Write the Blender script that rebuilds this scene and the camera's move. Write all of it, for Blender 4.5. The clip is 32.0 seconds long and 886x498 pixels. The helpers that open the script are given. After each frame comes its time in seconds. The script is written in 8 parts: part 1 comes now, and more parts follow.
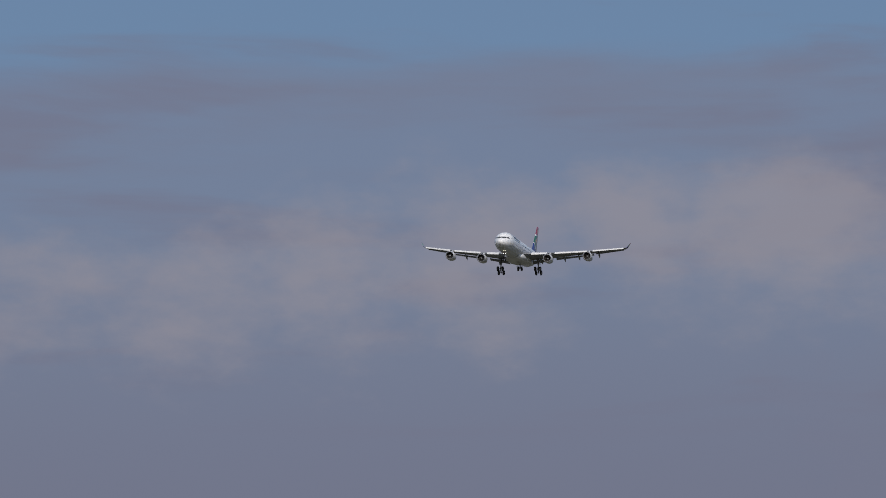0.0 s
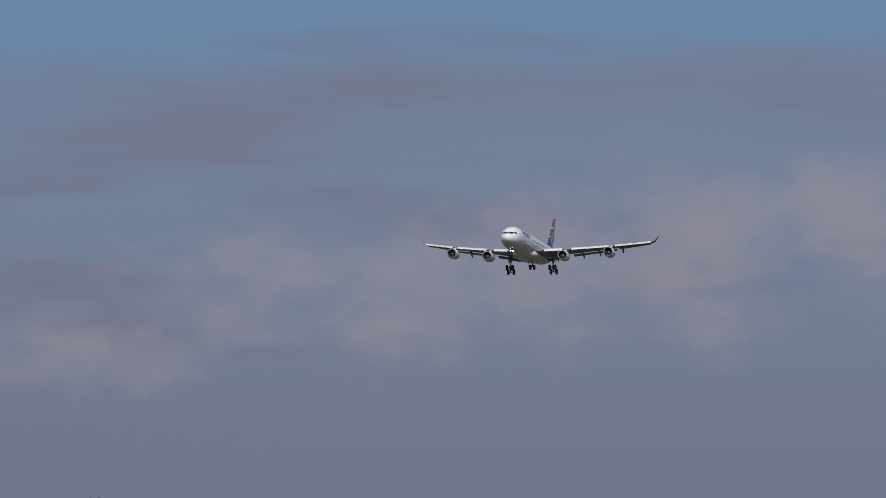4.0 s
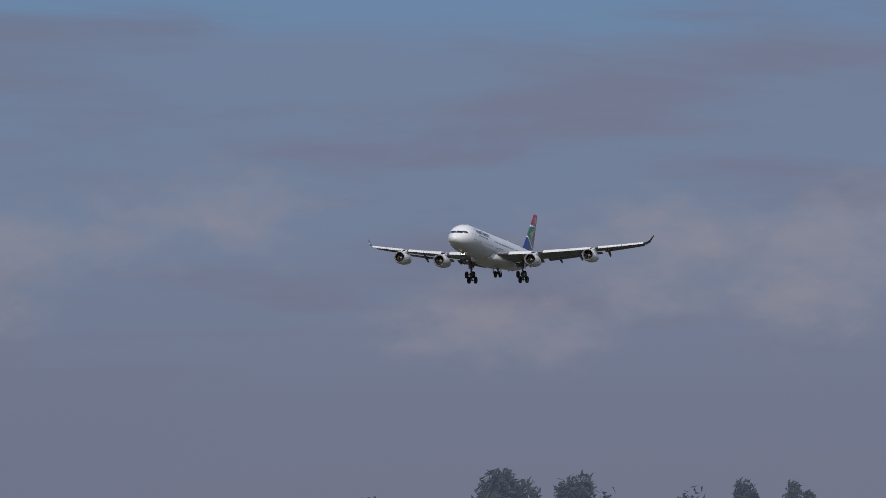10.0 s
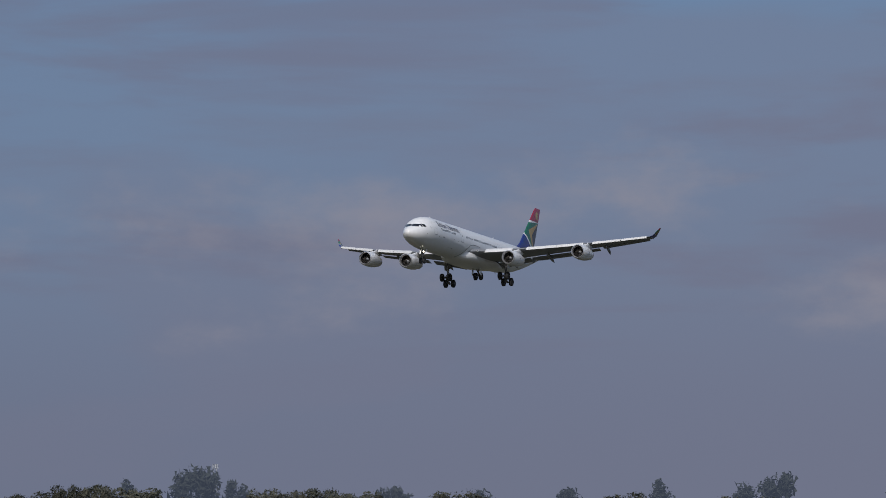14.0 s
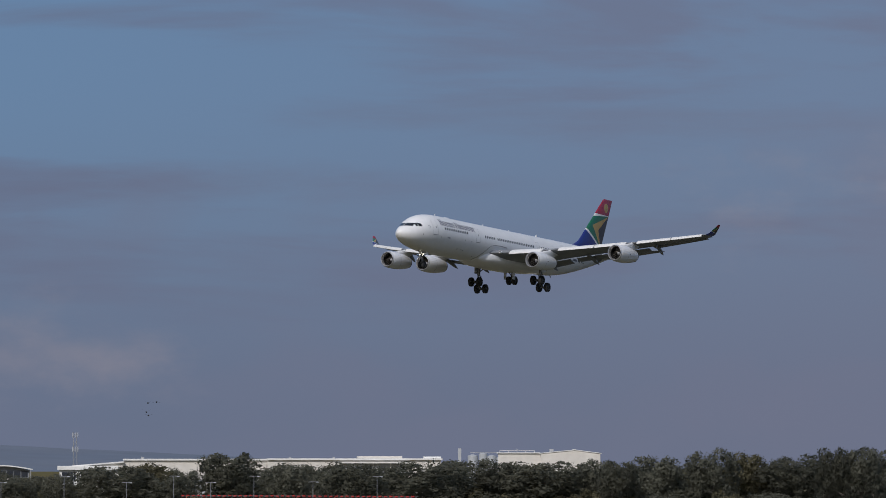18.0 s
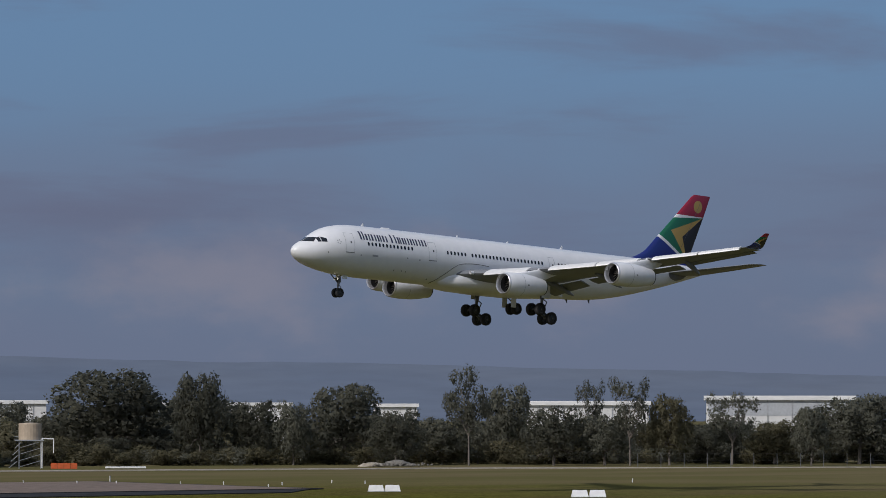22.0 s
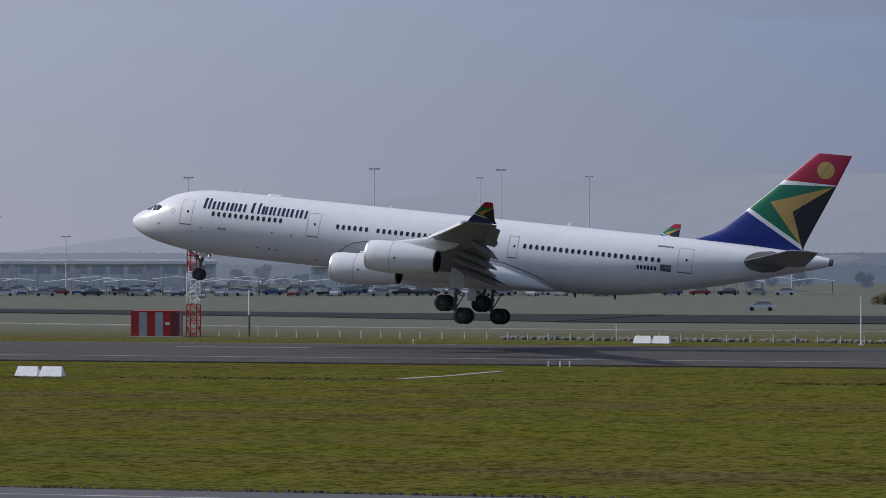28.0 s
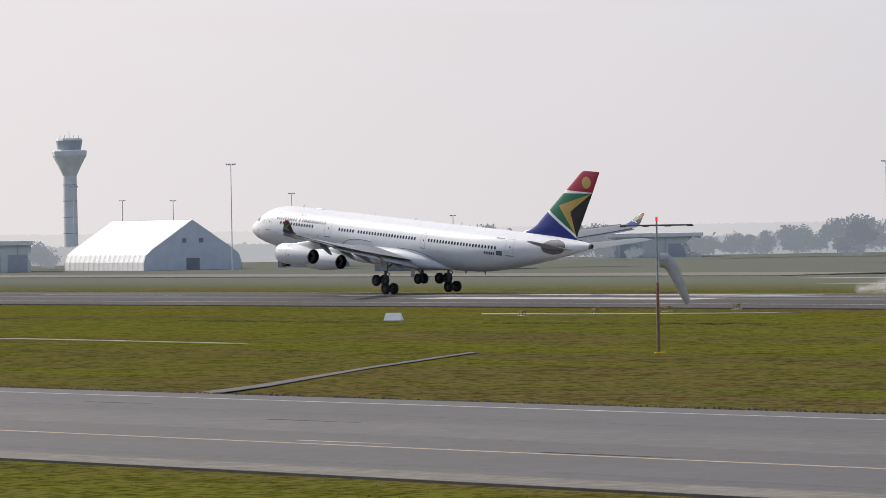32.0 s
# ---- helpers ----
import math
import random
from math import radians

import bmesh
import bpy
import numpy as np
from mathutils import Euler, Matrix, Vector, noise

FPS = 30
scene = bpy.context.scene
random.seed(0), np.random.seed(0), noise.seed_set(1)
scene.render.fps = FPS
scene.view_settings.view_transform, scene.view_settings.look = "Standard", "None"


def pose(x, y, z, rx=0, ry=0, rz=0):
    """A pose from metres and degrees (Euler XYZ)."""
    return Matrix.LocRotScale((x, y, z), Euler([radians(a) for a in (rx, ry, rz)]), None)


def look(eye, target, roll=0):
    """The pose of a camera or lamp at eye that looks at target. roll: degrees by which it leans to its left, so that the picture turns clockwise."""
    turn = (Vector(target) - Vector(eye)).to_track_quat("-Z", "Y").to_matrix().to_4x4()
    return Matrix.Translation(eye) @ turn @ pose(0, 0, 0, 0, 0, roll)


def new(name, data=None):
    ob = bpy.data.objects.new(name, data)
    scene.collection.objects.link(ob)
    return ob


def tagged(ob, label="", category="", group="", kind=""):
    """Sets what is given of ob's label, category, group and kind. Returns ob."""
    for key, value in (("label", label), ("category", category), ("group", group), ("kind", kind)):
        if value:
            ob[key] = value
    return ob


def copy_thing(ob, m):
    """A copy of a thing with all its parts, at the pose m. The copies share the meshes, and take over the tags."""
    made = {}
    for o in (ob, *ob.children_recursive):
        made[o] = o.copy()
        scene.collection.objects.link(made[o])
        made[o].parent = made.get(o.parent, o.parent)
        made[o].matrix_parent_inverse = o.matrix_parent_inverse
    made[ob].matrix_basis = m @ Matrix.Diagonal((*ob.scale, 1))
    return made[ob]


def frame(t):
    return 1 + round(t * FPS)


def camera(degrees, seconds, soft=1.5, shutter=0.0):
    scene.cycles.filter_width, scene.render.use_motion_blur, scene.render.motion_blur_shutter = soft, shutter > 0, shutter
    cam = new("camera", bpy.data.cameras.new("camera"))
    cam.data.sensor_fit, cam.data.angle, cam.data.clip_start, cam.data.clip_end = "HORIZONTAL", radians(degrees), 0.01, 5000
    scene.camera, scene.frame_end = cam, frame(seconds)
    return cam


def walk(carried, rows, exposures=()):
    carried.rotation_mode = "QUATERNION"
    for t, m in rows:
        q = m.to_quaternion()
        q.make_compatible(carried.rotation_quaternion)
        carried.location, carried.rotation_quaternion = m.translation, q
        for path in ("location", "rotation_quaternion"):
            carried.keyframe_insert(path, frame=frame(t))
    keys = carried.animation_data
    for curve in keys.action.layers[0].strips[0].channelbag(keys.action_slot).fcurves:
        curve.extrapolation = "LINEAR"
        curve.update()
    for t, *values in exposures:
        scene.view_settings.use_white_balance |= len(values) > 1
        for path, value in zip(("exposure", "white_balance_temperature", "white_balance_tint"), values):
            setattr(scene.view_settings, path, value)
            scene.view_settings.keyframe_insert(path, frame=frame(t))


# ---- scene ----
EYE = Vector((0.0, 0.0, 8.5))
cam = camera(12.61, 32.0, 0.8)


def aim(yaw, tilt, roll):
    """Camera pose on the viewing mound: yaw clockwise from +Y, tilt above the horizon, roll, in degrees."""
    a, b = radians(yaw), radians(tilt)
    return look(EYE, EYE + Vector((math.sin(a) * math.cos(b), math.cos(a) * math.cos(b), math.sin(b))), roll)


# seconds, yaw, tilt, roll: one long pan that follows the landing
PAN = [(0, 85.775, 4.446, -0), (0.5, 85.428, 4.478, -0), (1, 85.105, 4.51, -0), (1.5, 84.742, 4.542, -0),
       (2, 84.338, 4.518, -0), (2.5, 83.878, 4.494, -0), (3, 83.41, 4.462, -0), (3.5, 82.999, 4.422, -0),
       (5.5, 81.861, 4.157, -0), (6, 81.482, 4.173, -0), (6.5, 81.038, 4.173, -0), (7, 80.505, 4.157, -0),
       (7.5, 79.924, 4.149, -0), (8, 79.335, 4.133, -0), (8.5, 78.746, 4.101, -0), (9, 78.133, 4.06, -0),
       (9.5, 77.519, 3.996, -0), (10, 76.874, 3.924, -0), (10.5, 76.236, 3.852, -0), (11, 75.558, 3.787, -0),
       (11.5, 74.864, 3.755, -0), (12, 74.114, 3.739, -0), (12.5, 73.355, 3.723, -0), (13, 72.565, 3.683, -0),
       (13.5, 71.822, 3.627, -0), (15.5, 67.626, 3.393, -0), (16, 66.335, 3.345, -0), (16.5, 64.947, 3.281, -0),
       (17, 63.397, 3.192, -0), (17.5, 61.783, 3.12, -0), (18, 60.056, 3.031, -0), (18.5, 58.362, 2.935, -0),
       (19, 56.506, 2.814, -0), (19.5, 54.569, 2.709, -0), (20, 52.342, 2.621, -0), (20.5, 50.026, 2.54, -0),
       (21, 47.54, 2.46, -0), (21.5, 45.006, 2.387, -0), (22, 42.061, 2.315, -0), (22.5, 38.979, 2.234, -0),
       (23, 35.278, 2.113, -0), (23.5, 31.232, 1.92, -0), (24, 26.565, 1.71, -0), (24.5, 21.858, 1.509, -0),
       (25, 16.589, 1.251, -0), (25.5, 11.286, 0.968, -0), (27.5, -12.639, 0.081, -0), (28, -17.869, 0.008, -0),
       (28.5, -22.463, -0.081, -0), (29, -27.016, -0.161, -0), (29.5, -30.935, -0.258, -0.42), (30, -34.941, -0.339, -0.7),
       (30.5, -38.385, -0.403, -0.8), (31, -41.812, -0.412, -0.9), (31.5, -44.467, -0.387, -0.92), (32, -47.05, -0.347, -0.95)]
walk(cam, [(t, aim(y, e, r)) for t, y, e, r in PAN],
     exposures=[(0.0, -0.06, 6500, 12), (7.0, -0.08, 6430, 12), (13.0, -0.1, 6380, 12), (20.0, -0.16, 6330, 13), (22.5, -0.13, 6340, 13), (24.0, -0.08, 6260, 14), (25.0, 0.05, 6260, 14), (27.5, 0.05, 6150, 15), (29.0, 0.2, 6350, 14), (30.5, 0.47, 6800, 13), (32.0, 0.63, 6850, 13)])

# ---- sky and sun ----
SUN_TO = Vector((-0.99 * math.cos(radians(36)), -0.14 * math.cos(radians(36)), math.sin(radians(36)))).normalized()
HAZE_TO = Vector((-0.98, 0.18, 0))  # where the bright haze over the western sky is thickest


def link(tree, a, b):
    tree.links.new(a, b)


PALE_BANKS = [(91.0, 4.9, 2.6, 1.5, 1.25), (88.6, 5.0, 1.2, 1.4, 1.1), (86.4, 4.6, 1.6, 1.6, 0.9), (84.2, 4.4, 1.5, 1.5, 0.95), (82.2, 3.9, 1.5, 1.3, 0.9), (79.8, 4.0, 1.6, 1.0, 0.55), (77.6, 3.0, 1.4, 0.6, 0.5),
              (70.1, 4.0, 1.7, 1.2, 0.95), (73.0, 4.4, 1.5, 0.7, 0.5), (66.5, 3.9, 1.5, 0.7, 0.4), (55.0, 1.5, 1.8, 0.6, 0.55), (51.0, 1.9, 2.5, 0.8, 0.45)]
PALE_BANKS += [(41.8, 2.1, 1.0, 0.8, 0.85), (44.0, 1.8, 0.8, 0.6, 0.75), (47.8, 1.4, 0.9, 0.5, 0.65), (38.9, 2.0, 1.8, 1.0, 0.75), (33.4, 1.9, 2.6, 0.9, 0.75), (29.6, 2.2, 1.6, 0.6, 0.7), (24.0, 1.8, 3.4, 0.9, 0.7),
               (19.5, 1.9, 1.8, 1.0, 1.0), (16.8, 1.6, 1.6, 0.9, 0.85), (13.6, 1.9, 1.6, 0.8, 0.7), (10.8, 2.2, 1.5, 1.0, 1.0), (7.2, 2.9, 2.4, 1.3, 1.1), (3.5, 2.5, 2.6, 1.3, 0.9)]
HEAPS = [(10.9, 3.3, 0.8, 0.3, 1.1), (13.0, 3.25, 0.95, 0.22, 1.0), (15.4, 2.55, 0.9, 0.2, 0.85), (19.0, 2.7, 0.6, 0.14, 0.8), (22.0, 2.65, 0.5, 0.12, 0.7), (29.1, 2.95, 0.5, 0.18, 1.1), (28.9, 2.4, 0.65, 0.25, 1.0),
         (7.0, 3.3, 1.4, 0.4, 0.8), (4.2, 3.1, 1.3, 0.4, 0.7)]
GREY_BANDS = [(86.0, 6.75, 7.0, 0.55, 0.9), (90.5, 6.0, 3.5, 0.3, 0.6), (79.5, 5.9, 4.5, 0.45, 0.7), (70.0, 5.3, 4.5, 0.35, 0.6), (63.0, 4.95, 4.5, 0.35, 0.7), (56.5, 3.95, 4.0, 0.3, 0.9), (49.5, 3.35, 2.2, 0.2, 0.8),
              (31.0, 3.6, 2.6, 0.6, 1.2), (24.5, 2.7, 3.0, 0.35, 0.8), (37.0, 2.8, 2.2, 0.3, 0.6), (12.0, 2.7, 2.5, 0.3, 0.5)]


def build_world():
    w = bpy.data.worlds.new("winter_sky")
    scene.world = w
    w.use_nodes = True
    nt = w.node_tree
    nt.nodes.clear()
    N = nt.nodes.new
    out, bg = N("ShaderNodeOutputWorld"), N("ShaderNodeBackground")
    sky = N("ShaderNodeTexSky")
    sky.sky_type = "NISHITA"
    sky.sun_disc = False
    sky.sun_elevation = math.asin(SUN_TO.z)
    sky.sun_rotation = math.atan2(SUN_TO.x, SUN_TO.y)
    sky.altitude, sky.air_density, sky.dust_density, sky.ozone_density = 20, 1.0, 1.6, 1.0
    geo = N("ShaderNodeTexCoord")
    sep = N("ShaderNodeSeparateXYZ")
    link(nt, geo.outputs["Generated"], sep.inputs[0])

    def math_node(op, a, b=None, clamp=False):
        n = N("ShaderNodeMath")
        n.operation = op
        n.use_clamp = clamp
        for i, v in enumerate((a, b)):
            if v is None:
                continue
            if isinstance(v, (int, float)):
                n.inputs[i].default_value = v
            else:
                link(nt, v, n.inputs[i])
        return n.outputs[0]

    # flattened direction: clouds are long and thin near the horizon
    comb = N("ShaderNodeCombineXYZ")
    link(nt, sep.outputs[0], comb.inputs[0])
    link(nt, sep.outputs[1], comb.inputs[1])
    link(nt, math_node("MULTIPLY", sep.outputs[2], 1.9), comb.inputs[2])

    flat = N("ShaderNodeCombineXYZ")  # for long level streaks
    link(nt, sep.outputs[0], flat.inputs[0])
    link(nt, sep.outputs[1], flat.inputs[1])
    link(nt, math_node("MULTIPLY", sep.outputs[2], 7.0), flat.inputs[2])

    def cloud(scale, detail, rough, distortion, low, high, shift, space=comb):
        m = N("ShaderNodeVectorMath")
        m.operation = "ADD"
        m.inputs[1].default_value = shift
        link(nt, space.outputs[0], m.inputs[0])
        n = N("ShaderNodeTexNoise")
        n.inputs["Scale"].default_value, n.inputs["Detail"].default_value = scale, detail
        n.inputs["Roughness"].default_value, n.inputs["Distortion"].default_value = rough, distortion
        link(nt, m.outputs[0], n.inputs["Vector"])
        r = N("ShaderNodeMapRange")
        r.interpolation_type = "SMOOTHSTEP"
        r.inputs[1].default_value, r.inputs[2].default_value = low, high
        link(nt, n.outputs["Fac"], r.inputs[0])
        return r.outputs[0]

    def mix(fac, a, b):
        n = N("ShaderNodeMix")
        n.data_type = "RGBA"
        if isinstance(fac, (int, float)):
            n.inputs[0].default_value = fac
        else:
            link(nt, fac, n.inputs[0])
        for i, v in ((6, a), (7, b)):
            if isinstance(v, tuple):
                n.inputs[i].default_value = (*v, 1)
            else:
                link(nt, v, n.inputs[i])
        return n.outputs[2]

    def ramp01(v, lo, hi):
        r = N("ShaderNodeMapRange")
        r.interpolation_type = "SMOOTHSTEP"
        r.inputs[1].default_value, r.inputs[2].default_value = lo, hi
        link(nt, v, r.inputs[0])
        return r.outputs[0]

    # the western haze is bright
    dot = N("ShaderNodeVectorMath")
    dot.operation = "DOT_PRODUCT"
    link(nt, geo.outputs["Generated"], dot.inputs[0])
    dot.inputs[1].default_value = HAZE_TO.normalized()
    near = N("ShaderNodeMapRange")
    near.inputs[1].default_value, near.inputs[2].default_value = 0.25, 1.05
    link(nt, dot.outputs["Value"], near.inputs[0])
    low = N("ShaderNodeMapRange")  # haze thins with height
    low.interpolation_type = "SMOOTHSTEP"
    low.inputs[1].default_value, low.inputs[2].default_value = 0.10, -0.005
    link(nt, sep.outputs[2], low.inputs[0])
    high = N("ShaderNodeMapRange")
    high.inputs[1].default_value, high.inputs[2].default_value = 0.35, 0.08
    link(nt, sep.outputs[2], high.inputs[0])

    blue = mix(0.85, sky.outputs[0], (1.45, 2.85, 5.0))
    haze = (1.85, 2.25, 3.2)
    base = mix(low.outputs[0], blue, haze)
    # the cloud deck is thicker along the approach, to the east
    deck = ramp01(sep.outputs[0], 0.72, 1.0)
    lift = math_node("SUBTRACT", sep.outputs[2], math_node("MULTIPLY", deck, 0.034))
    grey = math_node("MULTIPLY", cloud(8.0, 5, 0.52, 0.2, 0.36, 0.64, (3.1, 1.7, 0.4)), ramp01(lift, 0.085, 0.05))
    waver = cloud(6.0, 4, 0.5, 0.3, 0.3, 0.7, (5.1, 0.3, 1.9), flat)
    veil = ramp01(math_node("SUBTRACT", sep.outputs[2], math_node("MULTIPLY", waver, 0.014)), 0.126, 0.108)
    cover = math_node("MAXIMUM", math_node("MULTIPLY", grey, 0.6), math_node("MULTIPLY", deck, math_node("ADD", 0.16, math_node("MULTIPLY", veil, 0.39))))
    base = mix(cover, base, mix(deck, (1.95, 2.35, 3.4), (2.42, 2.45, 3.3)))
    streak = math_node("MULTIPLY", cloud(7.0, 6, 0.55, 0.3, 0.48, 0.66, (2.3, 0.7, 4.4), flat), math_node("MULTIPLY", ramp01(sep.outputs[2], 0.022, 0.05), ramp01(sep.outputs[2], 0.2, 0.12)))
    base = mix(math_node("MULTIPLY", streak, 0.55), base, mix(deck, (1.75, 1.98, 2.95), (2.2, 2.2, 3.05)))
    # named clouds: heading and height in degrees, half width, half height, weight
    yaw = math_node("MULTIPLY", math_node("ARCTAN2", sep.outputs[0], sep.outputs[1]), 57.2958)
    rise = math_node("MULTIPLY", math_node("ARCSINE", sep.outputs[2]), 57.2958)

    def signed(scale, detail, rough, shift, space):
        m = N("ShaderNodeVectorMath")
        m.operation = "ADD"
        m.inputs[1].default_value = shift
        link(nt, space.outputs[0], m.inputs[0])
        n = N("ShaderNodeTexNoise")
        n.inputs["Scale"].default_value, n.inputs["Detail"].default_value, n.inputs["Roughness"].default_value = scale, detail, rough
        link(nt, m.outputs[0], n.inputs["Vector"])
        return math_node("SUBTRACT", n.outputs["Fac"], 0.5)

    def group_of(lobes, ragged, amount, lo, hi, crown=1.0):
        field = None
        for y0, e0, w, h, weight in lobes:
            u = math_node("MULTIPLY", math_node("SUBTRACT", yaw, y0), 1 / w)
            lean = math_node("SUBTRACT", rise, e0)
            v = math_node("MAXIMUM", math_node("MULTIPLY", lean, 1 / (h * crown)), math_node("MULTIPLY", lean, -1 / h))
            d = math_node("SQRT", math_node("ADD", math_node("MULTIPLY", u, u), math_node("MULTIPLY", v, v)))
            f = math_node("MULTIPLY", math_node("SUBTRACT", 1.0, d), weight)
            field = f if field is None else math_node("MAXIMUM", field, f)
        return ramp01(math_node("ADD", field, math_node("MULTIPLY", ragged, amount)), lo, hi)

    puffy = signed(80.0, 6, 0.56, (1.3, 4.2, 2.2), comb)
    broad = signed(24.0, 7, 0.54, (0.3, 5.2, 2.2), comb)
    level = signed(15.0, 7, 0.60, (2.3, 0.7, 4.4), flat)
    grey_bands = group_of(GREY_BANDS, level, 2.8, -0.3, 1.1)
    base = mix(math_node("MULTIPLY", grey_bands, 0.46), base, mix(deck, (1.68, 1.84, 2.72), (2.28, 2.36, 3.2)))
    pale = group_of(PALE_BANKS, math_node("ADD", broad, math_node("MULTIPLY", puffy, 0.45)), 2.4, -0.35, 1.05, 0.6)
    base = mix(math_node("MULTIPLY", pale, 0.66), base, mix(deck, (3.1, 3.05, 3.7), (3.85, 3.62, 4.05)))
    heaps = group_of(HEAPS, math_node("ADD", puffy, math_node("MULTIPLY", broad, 0.5)), 3.0, -0.15, 1.15, 1.3)
    base = mix(math_node("MULTIPLY", heaps, 0.72), base, (4.7, 4.65, 5.2))
    glow = mix(low.outputs[0], (7.6, 7.4, 7.5), (7.2, 7.05, 7.15))
    base = mix(near.outputs[0], base, glow)
    # broken cloud overhead, out of view, added to brighten the fill light
    over = math_node("MULTIPLY", ramp01(sep.outputs[2], 0.14, 0.45), cloud(3.0, 5, 0.55, 0.2, 0.36, 0.60, (7.7, 2.9, 1.1)))
    base = mix(math_node("MULTIPLY", over, 0.7), base, (5.6, 5.6, 6.1))
    link(nt, base, bg.inputs["Color"])
    bg.inputs["Strength"].default_value = 0.08
    link(nt, bg.outputs[0], out.inputs[0])


build_world()
sun = new("sun", bpy.data.lights.new("sun", "SUN"))
sun.data.energy, sun.data.angle, sun.data.color = 2.8, radians(2.0), (1.0, 0.96, 0.91)
sun.matrix_world = look((0, 0, 200), Vector((0, 0, 200)) - SUN_TO)


# ---- materials ----
def material(name, color, rough=0.6, metal=0.0, grain=0.0, scale=8.0, second=None, blotch=0.0, blotch_scale=0.3,
             bump=0.0, bump_scale=30.0, coat=0.0, island=0.0, per_object=0.0, emit=None, spec=0.5):
    """A surface with fine grain, broad stains and relief, at world size."""
    m = bpy.data.materials.new(name)
    m.use_nodes = True
    nt = m.node_tree
    b = nt.nodes["Principled BSDF"]
    b.inputs["Roughness"].default_value, b.inputs["Metallic"].default_value = rough, metal
    b.inputs["Coat Weight"].default_value = coat
    b.inputs["Specular IOR Level"].default_value = spec
    N = nt.nodes.new
    co = N("ShaderNodeTexCoord").outputs["Object"]

    def noise_node(s, detail):
        n = N("ShaderNodeTexNoise")
        n.inputs["Scale"].default_value, n.inputs["Detail"].default_value = s, detail
        link(nt, co, n.inputs["Vector"])
        return n.outputs["Fac"]

    def mix(fac, a, c, kind="MIX"):
        n = N("ShaderNodeMix")
        n.data_type, n.blend_type = "RGBA", kind
        if isinstance(fac, (int, float)):
            n.inputs[0].default_value = fac
        else:
            link(nt, fac, n.inputs[0])
        for i, v in ((6, a), (7, c)):
            if isinstance(v, tuple):
                n.inputs[i].default_value = (*v, 1)
            else:
                link(nt, v, n.inputs[i])
        return n.outputs[2]

    def ramp(v, lo, hi, a, c):
        n = N("ShaderNodeMapRange")
        n.inputs[1].default_value, n.inputs[2].default_value = lo, hi
        n.inputs[3].default_value, n.inputs[4].default_value = a, c
        link(nt, v, n.inputs[0])
        return n.outputs[0]

    col = color
    second = second or tuple(c * 0.6 for c in color)
    if blotch:
        col = mix(ramp(noise_node(blotch_scale, 4), 0.35, 0.7, 0.0, blotch), col, second)
    if grain:
        v = ramp(noise_node(scale, 3), 0.3, 0.7, 1 - grain, 1 + grain)
        c2 = N("ShaderNodeCombineColor")
        for i in range(3):
            link(nt, v, c2.inputs[i])
        col = mix(1.0, col, c2.outputs[0], "MULTIPLY")
    for amount, node, socket in ((island, "ShaderNodeNewGeometry", "Random Per Island"), (per_object, "ShaderNodeObjectInfo", "Random")):
        if amount:
            v = ramp(N(node).outputs[socket], 0, 1, 1 - amount, 1 + amount)
            c2 = N("ShaderNodeCombineColor")
            for i in range(3):
                link(nt, v, c2.inputs[i])
            col = mix(1.0, col, c2.outputs[0], "MULTIPLY")
    if isinstance(col, tuple):
        b.inputs["Base Color"].default_value = (*col, 1)
    else:
        link(nt, col, b.inputs["Base Color"])
    if bump:
        n = N("ShaderNodeBump")
        n.inputs["Strength"].default_value = bump
        n.inputs["Distance"].default_value = 0.05
        link(nt, noise_node(bump_scale, 3), n.inputs["Height"])
        link(nt, n.outputs[0], b.inputs["Normal"])
    if emit:
        b.inputs["Emission Color"].default_value = (*emit[:3], 1)
        b.inputs["Emission Strength"].default_value = emit[3]
    return m


WHITE = material("white_airframe_paint", (0.80, 0.80, 0.80), 0.28, grain=0.03, scale=1.2, blotch=0.25, blotch_scale=0.16, second=(0.72, 0.72, 0.71), coat=0.3)
WINGGREY = material("grey_wing_paint", (0.21, 0.22, 0.235), 0.42, grain=0.06, scale=2.0, blotch=0.4, blotch_scale=0.5, second=(0.165, 0.17, 0.18))
SLATGREY = material("pale_slat_paint", (0.68, 0.68, 0.67), 0.35, grain=0.05, scale=2.5)
DARKGREY = material("dark_grey_paint", (0.10, 0.105, 0.11), 0.5, grain=0.1, scale=3)
SCUFF = material("worn_grey_panel", (0.13, 0.13, 0.135), 0.55, grain=0.15, scale=2, blotch=0.5, second=(0.22, 0.22, 0.22), blotch_scale=1.5)
STEEL = material("polished_lip_metal", (0.62, 0.62, 0.64), 0.42, 0.8, grain=0.04, scale=5)
HOTMETAL = material("heat_stained_metal", (0.22, 0.20, 0.18), 0.4, 0.9, grain=0.2, scale=4)
FAN = material("dark_fan_metal", (0.035, 0.036, 0.04), 0.45, 0.6)
GLASS = material("dark_window_glass", (0.012, 0.014, 0.018), 0.08, spec=0.6)
NAVY = material("navy_title_paint", (0.012, 0.014, 0.06), 0.35)
LINE = material("panel_line_grey", (0.34, 0.35, 0.37), 0.5)
RUBBER = material("tyre_rubber", (0.018, 0.018, 0.019), 0.8, grain=0.2, scale=20)
RIM = material("wheel_rim_grey", (0.05, 0.05, 0.052), 0.5, 0.3)
GEARM = material("gear_leg_paint", (0.15, 0.15, 0.155), 0.45, 0.2, grain=0.15, scale=6)
LAMP = material("landing_lamp", (1, 0.95, 0.85), 0.3, emit=(1.0, 0.90, 0.72, 14.0))
LENS = material("clear_lamp_glass", (0.55, 0.56, 0.58), 0.15, grain=0.03, scale=8)
